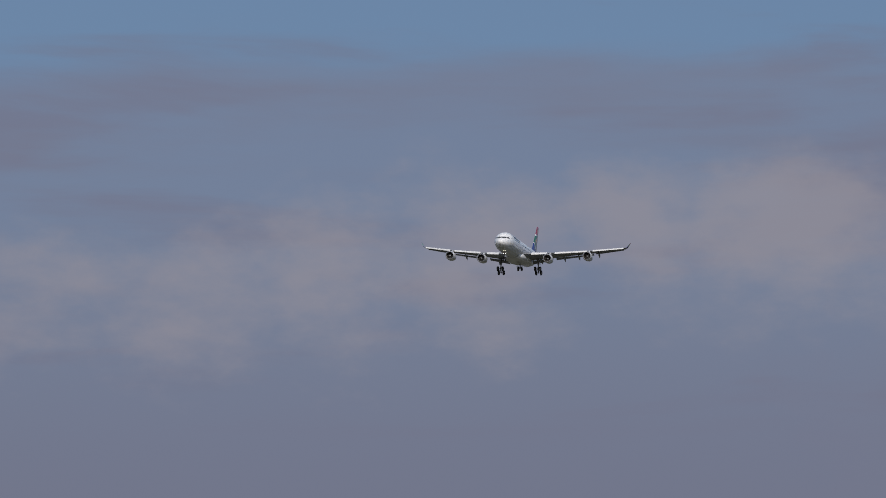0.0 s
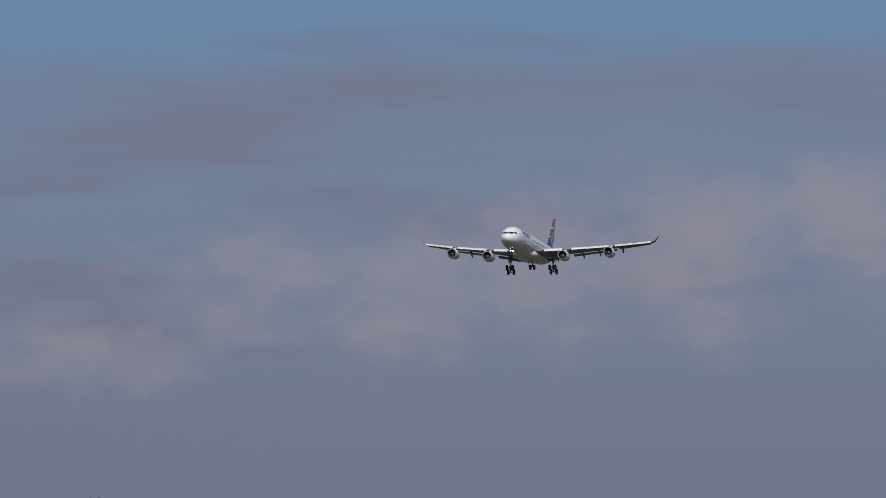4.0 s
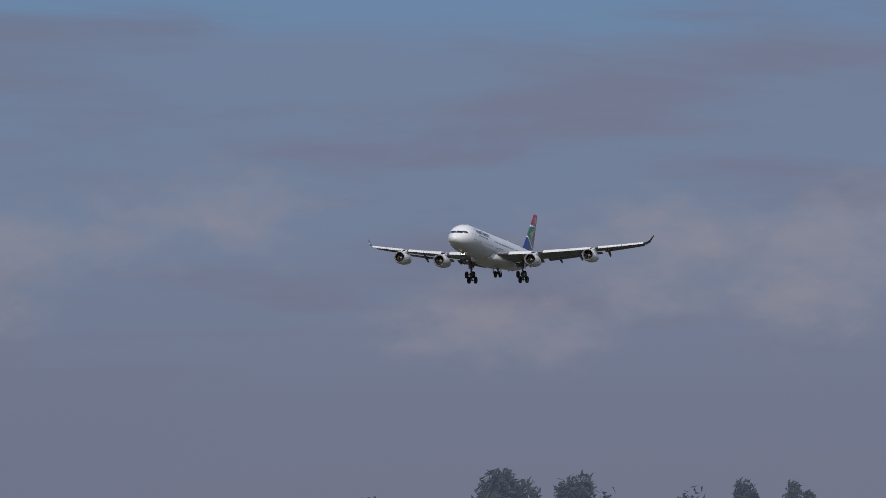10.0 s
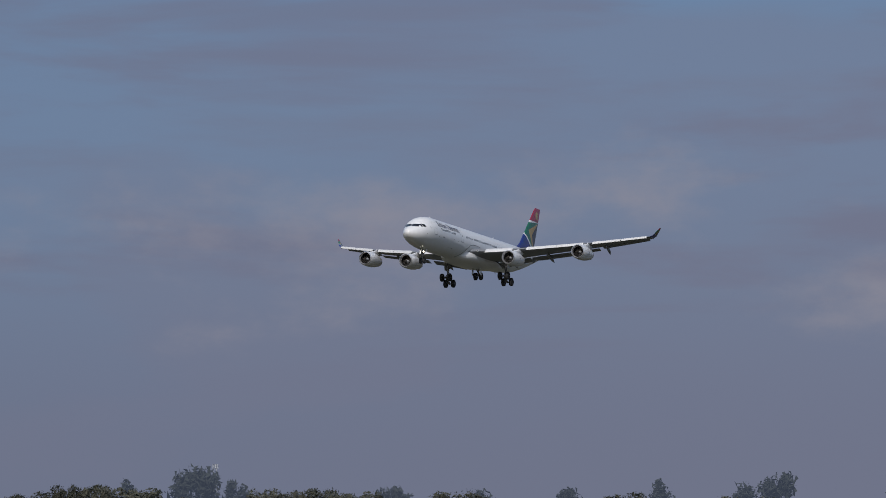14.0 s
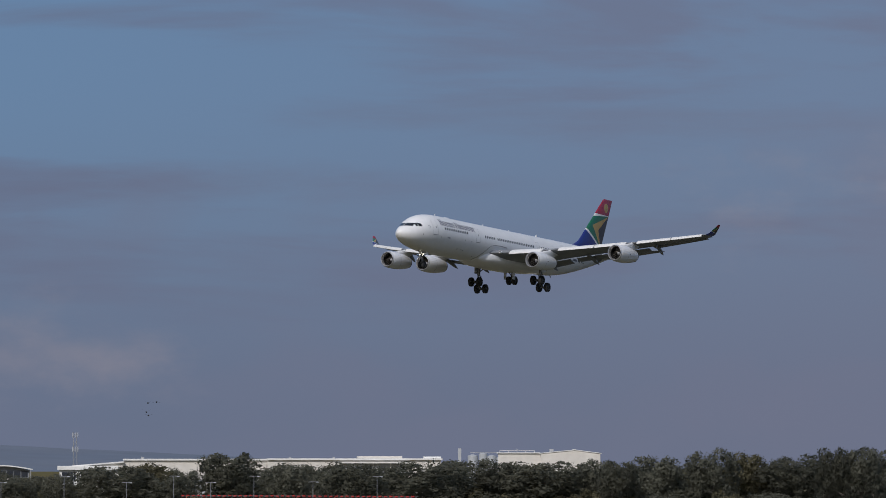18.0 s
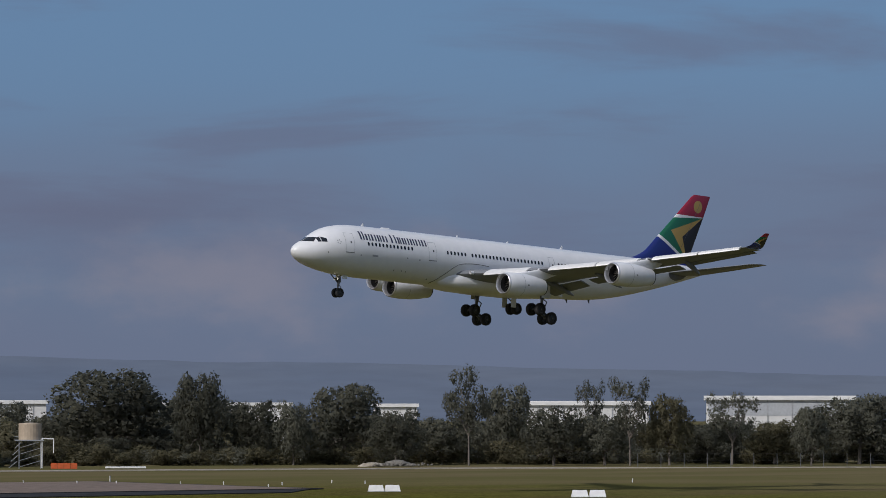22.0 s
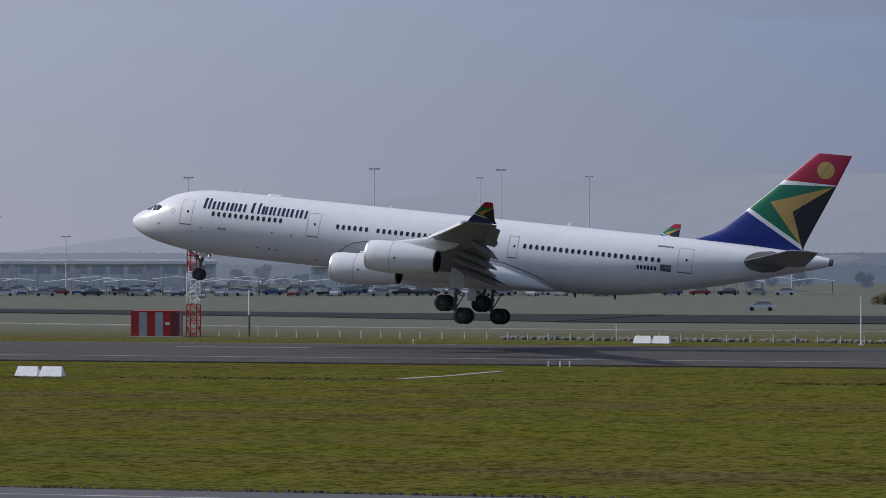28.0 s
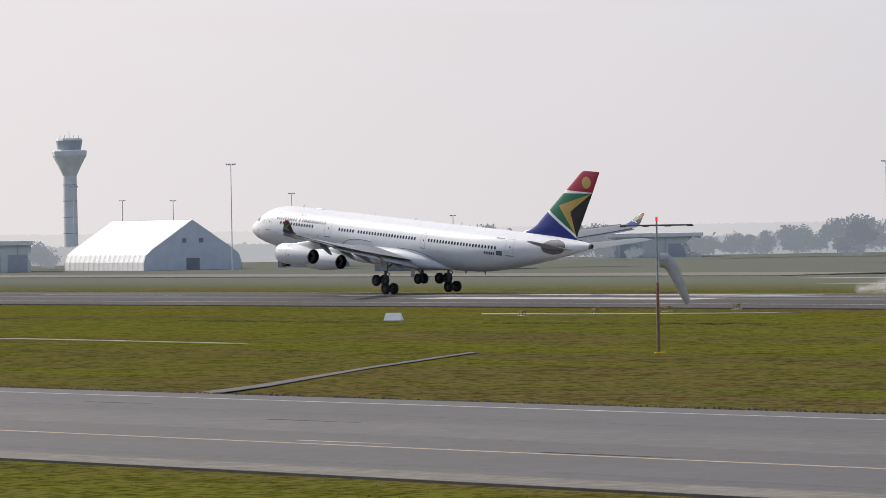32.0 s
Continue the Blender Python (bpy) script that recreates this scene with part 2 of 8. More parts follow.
NAVRED = material("red_beacon_glass", (0.5, 0.02, 0.01), 0.3, emit=(1.0, 0.05, 0.02, 0.6))


def livery(name, shapes, base, scale=1.0, sx=0.0, sz=0.0):
    """Paint scheme from half planes over an object's own X and Z. Each shape: colour and edges (x0, z0, x1, z1), inside to the left."""
    m = bpy.data.materials.new(name)
    m.use_nodes = True
    nt = m.node_tree
    b = nt.nodes["Principled BSDF"]
    b.inputs["Roughness"].default_value, b.inputs["Coat Weight"].default_value = 0.3, 0.3
    N = nt.nodes.new
    sep = N("ShaderNodeSeparateXYZ")
    link(nt, N("ShaderNodeTexCoord").outputs["Object"], sep.inputs[0])

    def m2(op, a, c, d=None):
        n = N("ShaderNodeMath")
        n.operation = op
        for i, v in enumerate((a, c, d)):
            if v is None:
                continue
            if isinstance(v, (int, float)):
                n.inputs[i].default_value = v
            else:
                link(nt, v, n.inputs[i])
        return n.outputs[0]

    X = m2("MULTIPLY_ADD", sep.outputs[0], scale, sx)
    Z = m2("MULTIPLY_ADD", sep.outputs[2], scale, sz)
    col = base
    for color, edges in shapes:
        fac = None
        if len(edges) == 1 and len(edges[0]) == 3:
            cx, cz, r = edges[0]
            d = m2("ADD", m2("POWER", m2("ABSOLUTE", m2("SUBTRACT", X, cx), 0), 2), m2("POWER", m2("ABSOLUTE", m2("SUBTRACT", Z, cz), 0), 2))
            fac = m2("LESS_THAN", d, r * r)
        else:
            for x0, z0, x1, z1 in edges:
                nx, nz = -(z1 - z0), x1 - x0
                side = m2("GREATER_THAN", m2("MULTIPLY_ADD", X, nx, m2("MULTIPLY", Z, nz)), nx * x0 + nz * z0)
                fac = side if fac is None else m2("MULTIPLY", fac, side)
        n = N("ShaderNodeMix")
        n.data_type = "RGBA"
        link(nt, fac, n.inputs[0])
        if isinstance(col, tuple):
            n.inputs[6].default_value = (*col, 1)
        else:
            link(nt, col, n.inputs[6])
        n.inputs[7].default_value = (*color, 1)
        col = n.outputs[2]
    link(nt, col, b.inputs["Base Color"])
    return m


RED, GOLD, GREEN, BLUE, BLACK, PURE = (0.34, 0.009, 0.036), (0.48, 0.31, 0.08), (0.008, 0.145, 0.070), (0.011, 0.026, 0.20), (0.012, 0.012, 0.016), (0.78, 0.78, 0.78)
FIN_SHAPES = [
    (PURE, [(62.2, 8.42, 57.87, 8.46)]),
    (GREEN, [(62.01, 8.33, 57.35, 8.05)]),
    (PURE, [(59.73, 3.2, 55.18, 5.8)]),
    (BLUE, [(59.71, 2.84, 54.85, 5.57)]),
    (GOLD, [(62.02, 8.29, 56.77, 6.53), (56.77, 6.53, 59.74, 3.1)]),
    (BLACK, [(62.02, 8.29, 58.72, 5.9), (58.72, 5.9, 59.74, 3.1)]),
    (GOLD, [(61.16, 9.58, 0.72)]),
]
# the winglet carries the same scheme, small
WINGLET_SHAPES = [
    (GREEN, [(12.0, 3.62, 10.0, 3.58)]),
    (PURE, [(11.9, 2.66, 9.9, 3.10)]),
    (BLUE, [(11.9, 2.60, 9.9, 3.02)]),
    (GOLD, [(11.7, 3.60, 10.45, 3.12), (10.45, 3.12, 11.6, 2.6)]),
    (BLACK, [(11.7, 3.56, 10.85, 3.02), (10.85, 3.02, 11.6, 2.5)]),
    (BLUE, [(13.0, 2.52, 9.0, 2.52)]),
]
WINGLETPAINT = livery("winglet_paint", WINGLET_SHAPES, RED)


# ---- mesh helpers ----
def part(name, bm, mat, parent=None, label="", smooth=False, at=None):
    """Links a bmesh as one mesh object under a thing or a part."""
    if isinstance(bm, bpy.types.Mesh):
        me = bm
    else:
        bmesh.ops.recalc_face_normals(bm, faces=bm.faces)
        me = bpy.data.meshes.new(name)
        bm.to_mesh(me)
        bm.free()
        me.materials.append(mat)
        if smooth:
            me.shade_smooth()
            me.set_sharp_from_angle(angle=radians(42))
    ob = new(name, me)
    if parent is not None:
        ob.parent = parent
    if at is not None:
        ob.matrix_basis = at
    if label:
        tagged(ob, label)
    return ob


def empty(name, m, label, category, group="", kind=""):
    ob = new(name)
    ob.empty_display_size = 0.2
    ob.matrix_basis = m
    return tagged(ob, label, category, group, kind)


def loft(bm, rings, closed=True, cap=True):
    """Skin over rings of equal point counts."""
    rows = [[bm.verts.new(p) for p in ring] for ring in rings]
    n = len(rows[0])
    for a, b in zip(rows, rows[1:]):
        for i in range(n if closed else n - 1):
            j = (i + 1) % n
            bm.faces.new((a[i], a[j], b[j], b[i]))
    if cap and closed:
        bm.faces.new(rows[0])
        bm.faces.new(rows[-1])
    return rows


def box(bm, x0, x1, y0, y1, z0, z1, bevel=0.0):
    r = bmesh.ops.create_cube(bm, size=1, matrix=Matrix.Translation(((x0 + x1) / 2, (y0 + y1) / 2, (z0 + z1) / 2)) @ Matrix.Diagonal((x1 - x0, y1 - y0, z1 - z0, 1)))
    if bevel:
        edges = list({e for v in r["verts"] for e in v.link_edges})
        bmesh.ops.bevel(bm, geom=edges, offset=bevel, segments=2, affect="EDGES")
    return bm


def rod(bm, a, b, r0, r1=None, seg=10):
    a, b = Vector(a), Vector(b)
    r1 = r0 if r1 is None else r1
    q = (b - a).to_track_quat("Z", "Y").to_matrix()
    rings = []
    for p, r in ((a, r0), (b, r1)):
        rings.append([p + q @ Vector((r * math.cos(2 * math.pi * i / seg), r * math.sin(2 * math.pi * i / seg), 0)) for i in range(seg)])
    loft(bm, rings)
    return bm


def lathe(bm, profile, axis_point=(0, 0, 0), axis="X", seg=32, cap=False):
    """Rings of (along, radius) about an axis."""
    ax = Vector(axis_point)
    rings = []
    for d, r in profile:
        ring = []
        for i in range(seg):
            c, s = r * math.cos(2 * math.pi * i / seg), r * math.sin(2 * math.pi * i / seg)
            ring.append(ax + (Vector((d, c, s)) if axis == "X" else Vector((c, d, s)) if axis == "Y" else Vector((c, s, d))))
        rings.append(ring)
    loft(bm, rings, cap=cap)
    return bm


# ---- the airliner: own space has its nose towards -X, its port side towards -Y, its origin 30 m behind the nose ----
X0 = 30.0
#        aft   top    bottom  half width
BODY = [(0.0, -0.55, -0.62, 0.04), (0.06, -0.36, -0.83, 0.25), (0.2, -0.16, -1.05, 0.46), (0.5, 0.10, -1.32, 0.80), (1.0, 0.42, -1.61, 1.17), (1.6, 0.72, -1.86, 1.50),
        (2.0, 0.93, -2.0, 1.70), (2.6, 1.36, -2.16, 1.93), (3.2, 1.75, -2.29, 2.13), (4.0, 2.13, -2.44, 2.35), (5.0, 2.44, -2.58, 2.56),
        (6.0, 2.64, -2.69, 2.69), (7.2, 2.77, -2.78, 2.78), (9.0, 2.82, -2.82, 2.82), (14, 2.82, -2.82, 2.82), (20, 2.82, -2.82, 2.82), (26, 2.82, -2.82, 2.82), (32, 2.82, -2.82, 2.82), (38, 2.82, -2.82, 2.82),
        (41, 2.82, -2.80, 2.82), (43.5, 2.82, -2.66, 2.77), (46, 2.82, -2.36, 2.64), (48.5, 2.82, -1.92, 2.42), (51, 2.81, -1.38, 2.12),
        (53.5, 2.79, -0.78, 1.78), (56, 2.74, -0.14, 1.42), (58.5, 2.64, 0.55, 1.05), (60.5, 2.52, 1.12, 0.72), (61.6, 2.42, 1.44, 0.52), (62.25, 2.33, 1.66, 0.37)]


def body_at(x):
    for a, b in zip(BODY, BODY[1:]):
        if x <= b[0]:
            f = (x - a[0]) / (b[0] - a[0])
            return [p + (q - p) * f for p, q in zip(a[1:], b[1:])]
    return BODY[-1][1:]


def skin(x, z, side=-1, lift=0.0):
    """A point of the fuselage's side at that station and height, and the way out of it."""
    top, bot, w = body_at(x)
    c, r = (top + bot) / 2, (top - bot) / 2
    s = max(-0.999, min(0.999, (z - c) / r))
    y = w * math.sqrt(1 - s * s)
    n = Vector((0, side * y / w ** 2, (z - c) / r ** 2)).normalized()
    return Vector((x - X0, side * y, z)) + n * lift


def patch(outline, side=-1, lift=0.012, steps=1):
    """A thin panel that follows the fuselage's curve, over an outline given as lower and upper edge rows of (x, z)."""
    bm = bmesh.new()
    rows = [[bm.verts.new(skin(x, z, side, lift)) for x, z in row] for row in outline]
    for a, b in zip(rows, rows[1:]):
        for i in range(len(a) - 1):
            bm.faces.new((a[i], a[i + 1], b[i + 1], b[i]))
    return bm


FAIRING = [(18.6, -1.9, -2.3, 0.6), (20.5, -1.2, -2.98, 2.2), (23, -0.75, -3.22, 3.0), (27, -0.5, -3.32, 3.3), (32, -0.45, -3.30, 3.35), (35, -0.9, -3.15, 3.1), (37.5, -1.6, -2.98, 2.3), (39.3, -2.35, -2.82, 0.9)]


def hull(x, z, side):
    """A point on the outer of the fuselage and its belly fairing."""
    p = skin(x, z, side, 0.02)
    for a, b in zip(FAIRING, FAIRING[1:]):
        if a[0] <= x <= b[0]:
            f = (x - a[0]) / (b[0] - a[0])
            top, bot, w = [u + (v - u) * f for u, v in zip(a[1:], b[1:])]
            k = 1 - abs((z - (top + bot) / 2) / ((top - bot) / 2)) ** 3
            if k > 0:
                p.y = side * max(abs(p.y), w * k ** (1 / 3) + 0.02)
    return p


def rounded_patch(x, z, w, h, side=-1, lift=0.012, rows=5):
    lines = []
    for i in range(rows + 1):
        v = -1 + 2 * i / rows
        half = w / 2 * (1 - abs(v) ** 4 * 0.45)
        lines.append([(x - half, z + v * h / 2), (x, z + v * h / 2), (x + half, z + v * h / 2)])
    return patch(lines, side, lift)


def frame_patch(x0, x1, z0, z1, side, t=0.035, lift=0.010, lean=0.0):
    """The thin outline of a door."""
    bm = bmesh.new()

    def strip(pts_a, pts_b):
        a = [bm.verts.new(skin(x, z, side, lift)) for x, z in pts_a]
        b = [bm.verts.new(skin(x, z, side, lift)) for x, z in pts_b]
        for i in range(len(a) - 1):
            bm.faces.new((a[i], a[i + 1], b[i + 1], b[i]))

    zs = [z0 + (z1 - z0) * i / 8 for i in range(9)]
    strip([(x0, z) for z in zs], [(x0 + t, z) for z in zs])
    strip([(x1 - t, z) for z in zs], [(x1, z) for z in zs])
    strip([(x0, z0), (x1, z0)], [(x0, z0 + t), (x1, z0 + t)])
    strip([(x0, z1 - t), (x1, z1 - t)], [(x0, z1), (x1, z1)])
    return bm


def foil_ring(le, chord, thick, dirv=(1, 0, 0), up=(0, 0, 1), droop=0.0, n=9):
    """A closed aerofoil section from its leading edge aft."""
    le, d, u = Vector(le), Vector(dirv).normalized(), Vector(up)
    ts = [(1 - math.cos(math.pi * i / n)) / 2 for i in range(n + 1)]
    half = lambda t: thick * chord * 5 * (0.2969 * math.sqrt(t) - 0.126 * t - 0.3516 * t * t + 0.2843 * t ** 3 - 0.1015 * t ** 4)
    upper = [le + d * chord * t + u * half(t) for t in ts]
    lower = [le + d * chord * t - u * half(t) * 0.8 for t in reversed(ts[1:-1])]
    return upper + lower


def wing_z(y):
    y = abs(y) - 2.6
    return -1.4 + 0.105 * y + 0.0015 * y * y


WING = [(1.8, 20.6, 13.2, 0.13), (2.9, 22.2, 12.0, 0.13), (5.0, 24.4, 9.9, 0.125), (9.4, 27.25, 7.5, 0.115), (14.0, 30.15, 6.1, 0.11), (19.7, 33.7, 4.75, 0.10), (25.0, 37.0, 3.4, 0.10), (28.9, 39.45, 2.45, 0.09)]


def wing_at(y):
    y = abs(y)
    for a, b in zip(WING, WING[1:]):
        if y <= b[0]:
            f = (y - a[0]) / (b[0] - a[0])
            return [p + (q - p) * f for p, q in zip(a[1:], b[1:])]
    return WING[-1][1:]


def wheel_mesh(name, r, w):
    bm = bmesh.new()
    lathe(bm, [(-w / 2, r * 0.58), (-w / 2, r * 0.86), (-w * 0.40, r * 0.97), (-w * 0.12, r), (w * 0.12, r), (w * 0.40, r * 0.97), (w / 2, r * 0.86), (w / 2, r * 0.58), (-w / 2, r * 0.58)], axis="Y", seg=28)
    me = bpy.data.meshes.new(name)
    bmesh.ops.recalc_face_normals(bm, faces=bm.faces)
    bm.to_mesh(me)
    bm.free()
    me.materials.append(RUBBER)
    me.shade_smooth()
    return me


def rim_mesh(name, r, w):
    bm = bmesh.new()
    lathe(bm, [(-w * 0.42, 0.01), (-w * 0.44, r * 0.2), (-w * 0.36, r * 0.24), (-w * 0.30, r * 0.50), (-w * 0.44, r * 0.575), (w * 0.44, r * 0.575), (w * 0.30, r * 0.50), (w * 0.36, r * 0.24), (w * 0.44, r * 0.2), (w * 0.42, 0.01)], axis="Y", seg=20, cap=True)
    me = bpy.data.meshes.new(name)
    bmesh.ops.recalc_face_normals(bm, faces=bm.faces)
    bm.to_mesh(me)
    bm.free()
    me.materials.append(RIM)
    return me


def add_wheel(parent, at, r, w, meshes):
    if (r, w) not in meshes:
        meshes[(r, w)] = (wheel_mesh("tyre", r, w), rim_mesh("rim", r, w))
    t, m = meshes[(r, w)]
    part("tyre", t, None, parent, at=Matrix.Translation(at))
    part("rim", m, None, parent, at=Matrix.Translation(at))


def build_airliner():
    plane = empty("airliner", Matrix.Identity(4), "white four-engined airliner with blue, green, gold and red tail", "airplane")
    # fuselage
    bm = bmesh.new()
    rings = []
    for x, top, bot, w in BODY:
        c, r = (top + bot) / 2, (top - bot) / 2
        rings.append([(x - X0, w * math.sin(2 * math.pi * i / 48), c + r * math.cos(2 * math.pi * i / 48)) for i in range(48)])
    loft(bm, rings)
    fus = part("fuselage", bm, WHITE, plane, smooth=True)
    # belly fairing
    bm = bmesh.new()
    rings = []
    for x, top, bot, w in FAIRING:
        c, r = (top + bot) / 2, (top - bot) / 2
        ring = []
        for i in range(32):
            a = 2 * math.pi * i / 32
            k = (abs(math.sin(a)) ** 3 + abs(math.cos(a)) ** 3) ** (-1 / 3)
            ring.append((x - X0, w * k * math.sin(a), c + r * k * math.cos(a)))
        rings.append(ring)
    loft(bm, rings)
    part("belly_fairing", bm, WHITE, plane, smooth=True)
    # tail cone exhaust
    bm = bmesh.new()
    lathe(bm, [(62.2 - X0, 0.33), (62.5 - X0, 0.29), (62.5 - X0, 0.2), (62.3 - X0, 0.18)], (0, 0, 2.0), seg=20, cap=True)
    part("exhaust_pipe", bm, HOTMETAL, plane, "dark stained metal outlet")
    # cabin windows, doors, cockpit glass
    for side in (-1, 1):
        spans = [(8.43, 14.66, 13), (19.88, 22.49, 6), (23.54, 34.1, 21), (36.65, 48.27, 23)]
        for a, b, n in spans:
            for i in range(n):
                x = a + (b - a) * i / (n - 1)
                part("window", rounded_patch(x, 0.75, 0.27, 0.40, side, rows=4), GLASS, fus)
        for x0, x1, z0, z1 in ((5.35, 6.5, -0.35, 1.72), (17.1, 18.25, -0.30, 1.70), (35.2, 36.05, -0.30, 1.52), (49.85, 51.1, -0.06, 1.96)):
            d = part("door", frame_patch(x0, x1, z0, z1, side), LINE, fus, "closed cabin door with grey outline")
            part("door_window", rounded_patch((x0 + x1) / 2 + 0.12, (z0 + z1) / 2 + 0.05, 0.16, 0.22, side, 0.014, 4), GLASS, d)
            part("sill", patch([[(x0, z0 - 0.06), ((x0 + x1) / 2, z0 - 0.06), (x1, z0 - 0.06)], [(x0, z0), ((x0 + x1) / 2, z0), (x1, z0)]], side, 0.013), DARKGREY, d)
        # seams along the wing root fairing
        for pts in ([(18.75, -2.66), (19.64, -1.80), (20.79, -0.84), (21.5, -0.46), (22.37, -0.28), (23.4, -0.2), (24.5, -0.2), (26.0, -0.28)], [(31.0, -0.66), (33.45, -0.66), (35.0, -0.86), (36.36, -1.2), (37.4, -1.5), (38.4, -1.9)]):
            bm = bmesh.new()
            fine = [(a[0] + (b[0] - a[0]) * i / 4, a[1] + (b[1] - a[1]) * i / 4) for a, b in zip(pts, pts[1:]) for i in range(4)] + [pts[-1]]
            for a, b in zip(fine, fine[1:]):
                rod(bm, hull(*a, side), hull(*b, side), 0.035, 0.035, 5)
            part("fairing_seam", bm, DARKGREY, fus, "dark seam line")
        # cockpit side panes
        for x0, x1, za, zb, zc, zd in ((2.34, 2.66, 0.50, 0.53, 0.92, 1.06), (2.72, 3.26, 0.54, 0.55, 1.08, 0.95)):
            part("cockpit_window", patch([[(x0 + (x1 - x0) * f, (za + (zb - za) * f) * (1 - g) + (zc + (zd - zc) * f) * g) for f in (0, 0.33, 0.66, 1)] for g in (0, 0.33, 0.66, 1)], side, 0.014), GLASS, fus)
        # front windscreen pane, wrapped over the nose
        bm = bmesh.new()
        rows = []
        for g in (0, 0.33, 0.66, 1):
            row = []
            for f in (0, 0.25, 0.5, 0.75, 1):
                z = 0.50 + 0.5 * g
                y = (0.05 + (1.14 - 0.16 * g) * f)
                x = 1.6 + 0.6 * g
                for _ in range(12):
                    top, bot, w = body_at(x)
                    c, r = (top + bot) / 2, (top - bot) / 2
                    v = (y / w) ** 2 + ((z - c) / r) ** 2
                    x += (v - 1) * 0.8
                row.append(bm.verts.new((x - X0 - 0.02, side * (y + 0.005), z + 0.012)))
            rows.append(row)
        for a, b in zip(rows, rows[1:]):
            for i in range(4):
                bm.faces.new((a[i], a[i + 1], b[i + 1], b[i]))
        part("windscreen", bm, GLASS, fus)
        # company title: plain navy strokes of its size, two for each character
        x = 7.40
        for widths in ((0.66, 0.68, 0.72, 0.60, 0.70), (0.84, 0.54, 0.60, 0.28, 0.64, 0.72, 0.70)):
            for i, w in enumerate(widths):
                h = 0.92 if i == 0 else 0.70
                for u0, u1 in ((0.0, 0.23), (w - 0.24, w - 0.05)) if w > 0.3 else ((0.03, 0.23),):
                    part("title_bar", patch([[(x + u0, 1.14 + g * h), (x + u1, 1.14 + g * h)] for g in (0, 0.25, 0.5, 0.75, 1)], side, 0.014), NAVY, fus, "plain navy title bar")
                x += w + 0.14
            x += 0.34
        # registration and type bars, flag panel, small crest, data plate
        for i in range(6):
            part("mark_bar", patch([[(46.5 + i * 0.29, -0.15 + g), (46.68 + i * 0.29, -0.15 + g)] for g in (0, 0.17, 0.34)], side, 0.011), NAVY, fus)
        for i in range(7):
            part("mark_bar", patch([[(48.02 + i * 0.19, 1.86 + g), (48.15 + i * 0.19, 1.86 + g)] for g in (0, 0.13)], side, 0.011), NAVY, fus)
        fl = part("flag_panel", patch([[(48.46, -0.14 + g), (49.38, -0.14 + g)] for g in (0, 0.28, 0.56)], side, 0.011), DARKGREY, fus, "small striped flag panel")
        for k, mt in ((0.06, GEARM), (0.28, LINE), (0.44, GEARM)):
            part("stripe", patch([[(48.75, -0.14 + k), (49.38, -0.14 + k)], [(48.75, -0.06 + k), (49.38, -0.06 + k)]], side, 0.016), mt, fl)
        part("data_plate", patch([[(8.98, -0.56 + g), (9.8, -0.58 + g)] for g in (0, 0.2)], side, 0.011), LINE, fus)
        for k in range(5):
            a = k * 2 * math.pi / 5
            part("crest_mark", rounded_patch(4.58 + 0.2 * math.cos(a), 0.67 + 0.2 * math.sin(a), 0.13, 0.13, side, 0.012, 3), LINE, fus)
        for vx, vz in ((14.0, -0.35), (15.8, -0.4), (12.6, -1.75), (13.7, -1.75), (14.3, -1.78), (17.9, -2.3), (7.4, -0.55), (3.3, -0.55)):
            part("vent", rounded_patch(vx, vz, 0.16, 0.14, side, 0.012, 3), DARKGREY, fus)
        # dark worn oval round the tailplane's root
        lines = []
        for i in range(13):
            v = -1 + 2 * i / 12
            half = 1.75 * math.sqrt(max(0.0, 1 - v * v)) + 0.02
            lines.append([(57.15 + half * u + 0.3 * v, 1.52 + 0.92 * v) for u in (-1, -0.5, 0, 0.5, 1)])
        part("trim_plate", patch(lines, side, 0.02), SCUFF, fus, "dark grey worn oval plate")
    # aerials
    for x, h, w in ((9.5, 0.34, 0.35), (23.4, 0.26, 0.3), (39.3, 0.42, 0.4), (31.0, 0.2, 0.3)):
        bm = bmesh.new()
        loft(bm, [[(x - X0, -0.04, 2.78), (x - X0 + w, -0.04, 2.78), (x - X0 + w, 0.04, 2.78), (x - X0, 0.04, 2.78)], [(x - X0 + w * 0.6, -0.015, 2.8 + h), (x - X0 + w, -0.015, 2.8 + h), (x - X0 + w, 0.015, 2.8 + h), (x - X0 + w * 0.6, 0.015, 2.8 + h)]])
        part("aerial", bm, WHITE, plane)
    bm = bmesh.new()
    lathe(bm, [(12.2 - X0, 0.03), (12.5 - X0, 0.16), (13.5 - X0, 0.16), (13.95 - X0, 0.03)], (0, 0, 2.8), seg=14)
    part("radome", bm, WHITE, plane)
    for x in (24.5, 40.5, 44.0):
        bm = bmesh.new()
        loft(bm, [[(x - X0, -0.03, body_at(x)[1] + 0.05), (x - X0 + 0.3, -0.03, body_at(x)[1] + 0.05), (x - X0 + 0.3, 0.03, body_at(x)[1] + 0.05), (x - X0, 0.03, body_at(x)[1] + 0.05)], [(x - X0 + 0.2, -0.01, body_at(x)[1] - 0.35), (x - X0 + 0.32, -0.01, body_at(x)[1] - 0.35), (x - X0 + 0.32, 0.01, body_at(x)[1] - 0.35), (x - X0 + 0.2, 0.01, body_at(x)[1] - 0.35)]])
        part("drain_mast", bm, DARKGREY, plane)
    # fin: a paint scheme over its own X and Z
    FINPAINT = livery("tail_paint", FIN_SHAPES, RED, 1.0, X0, 0.0)
    bm = bmesh.new()
    rings = []
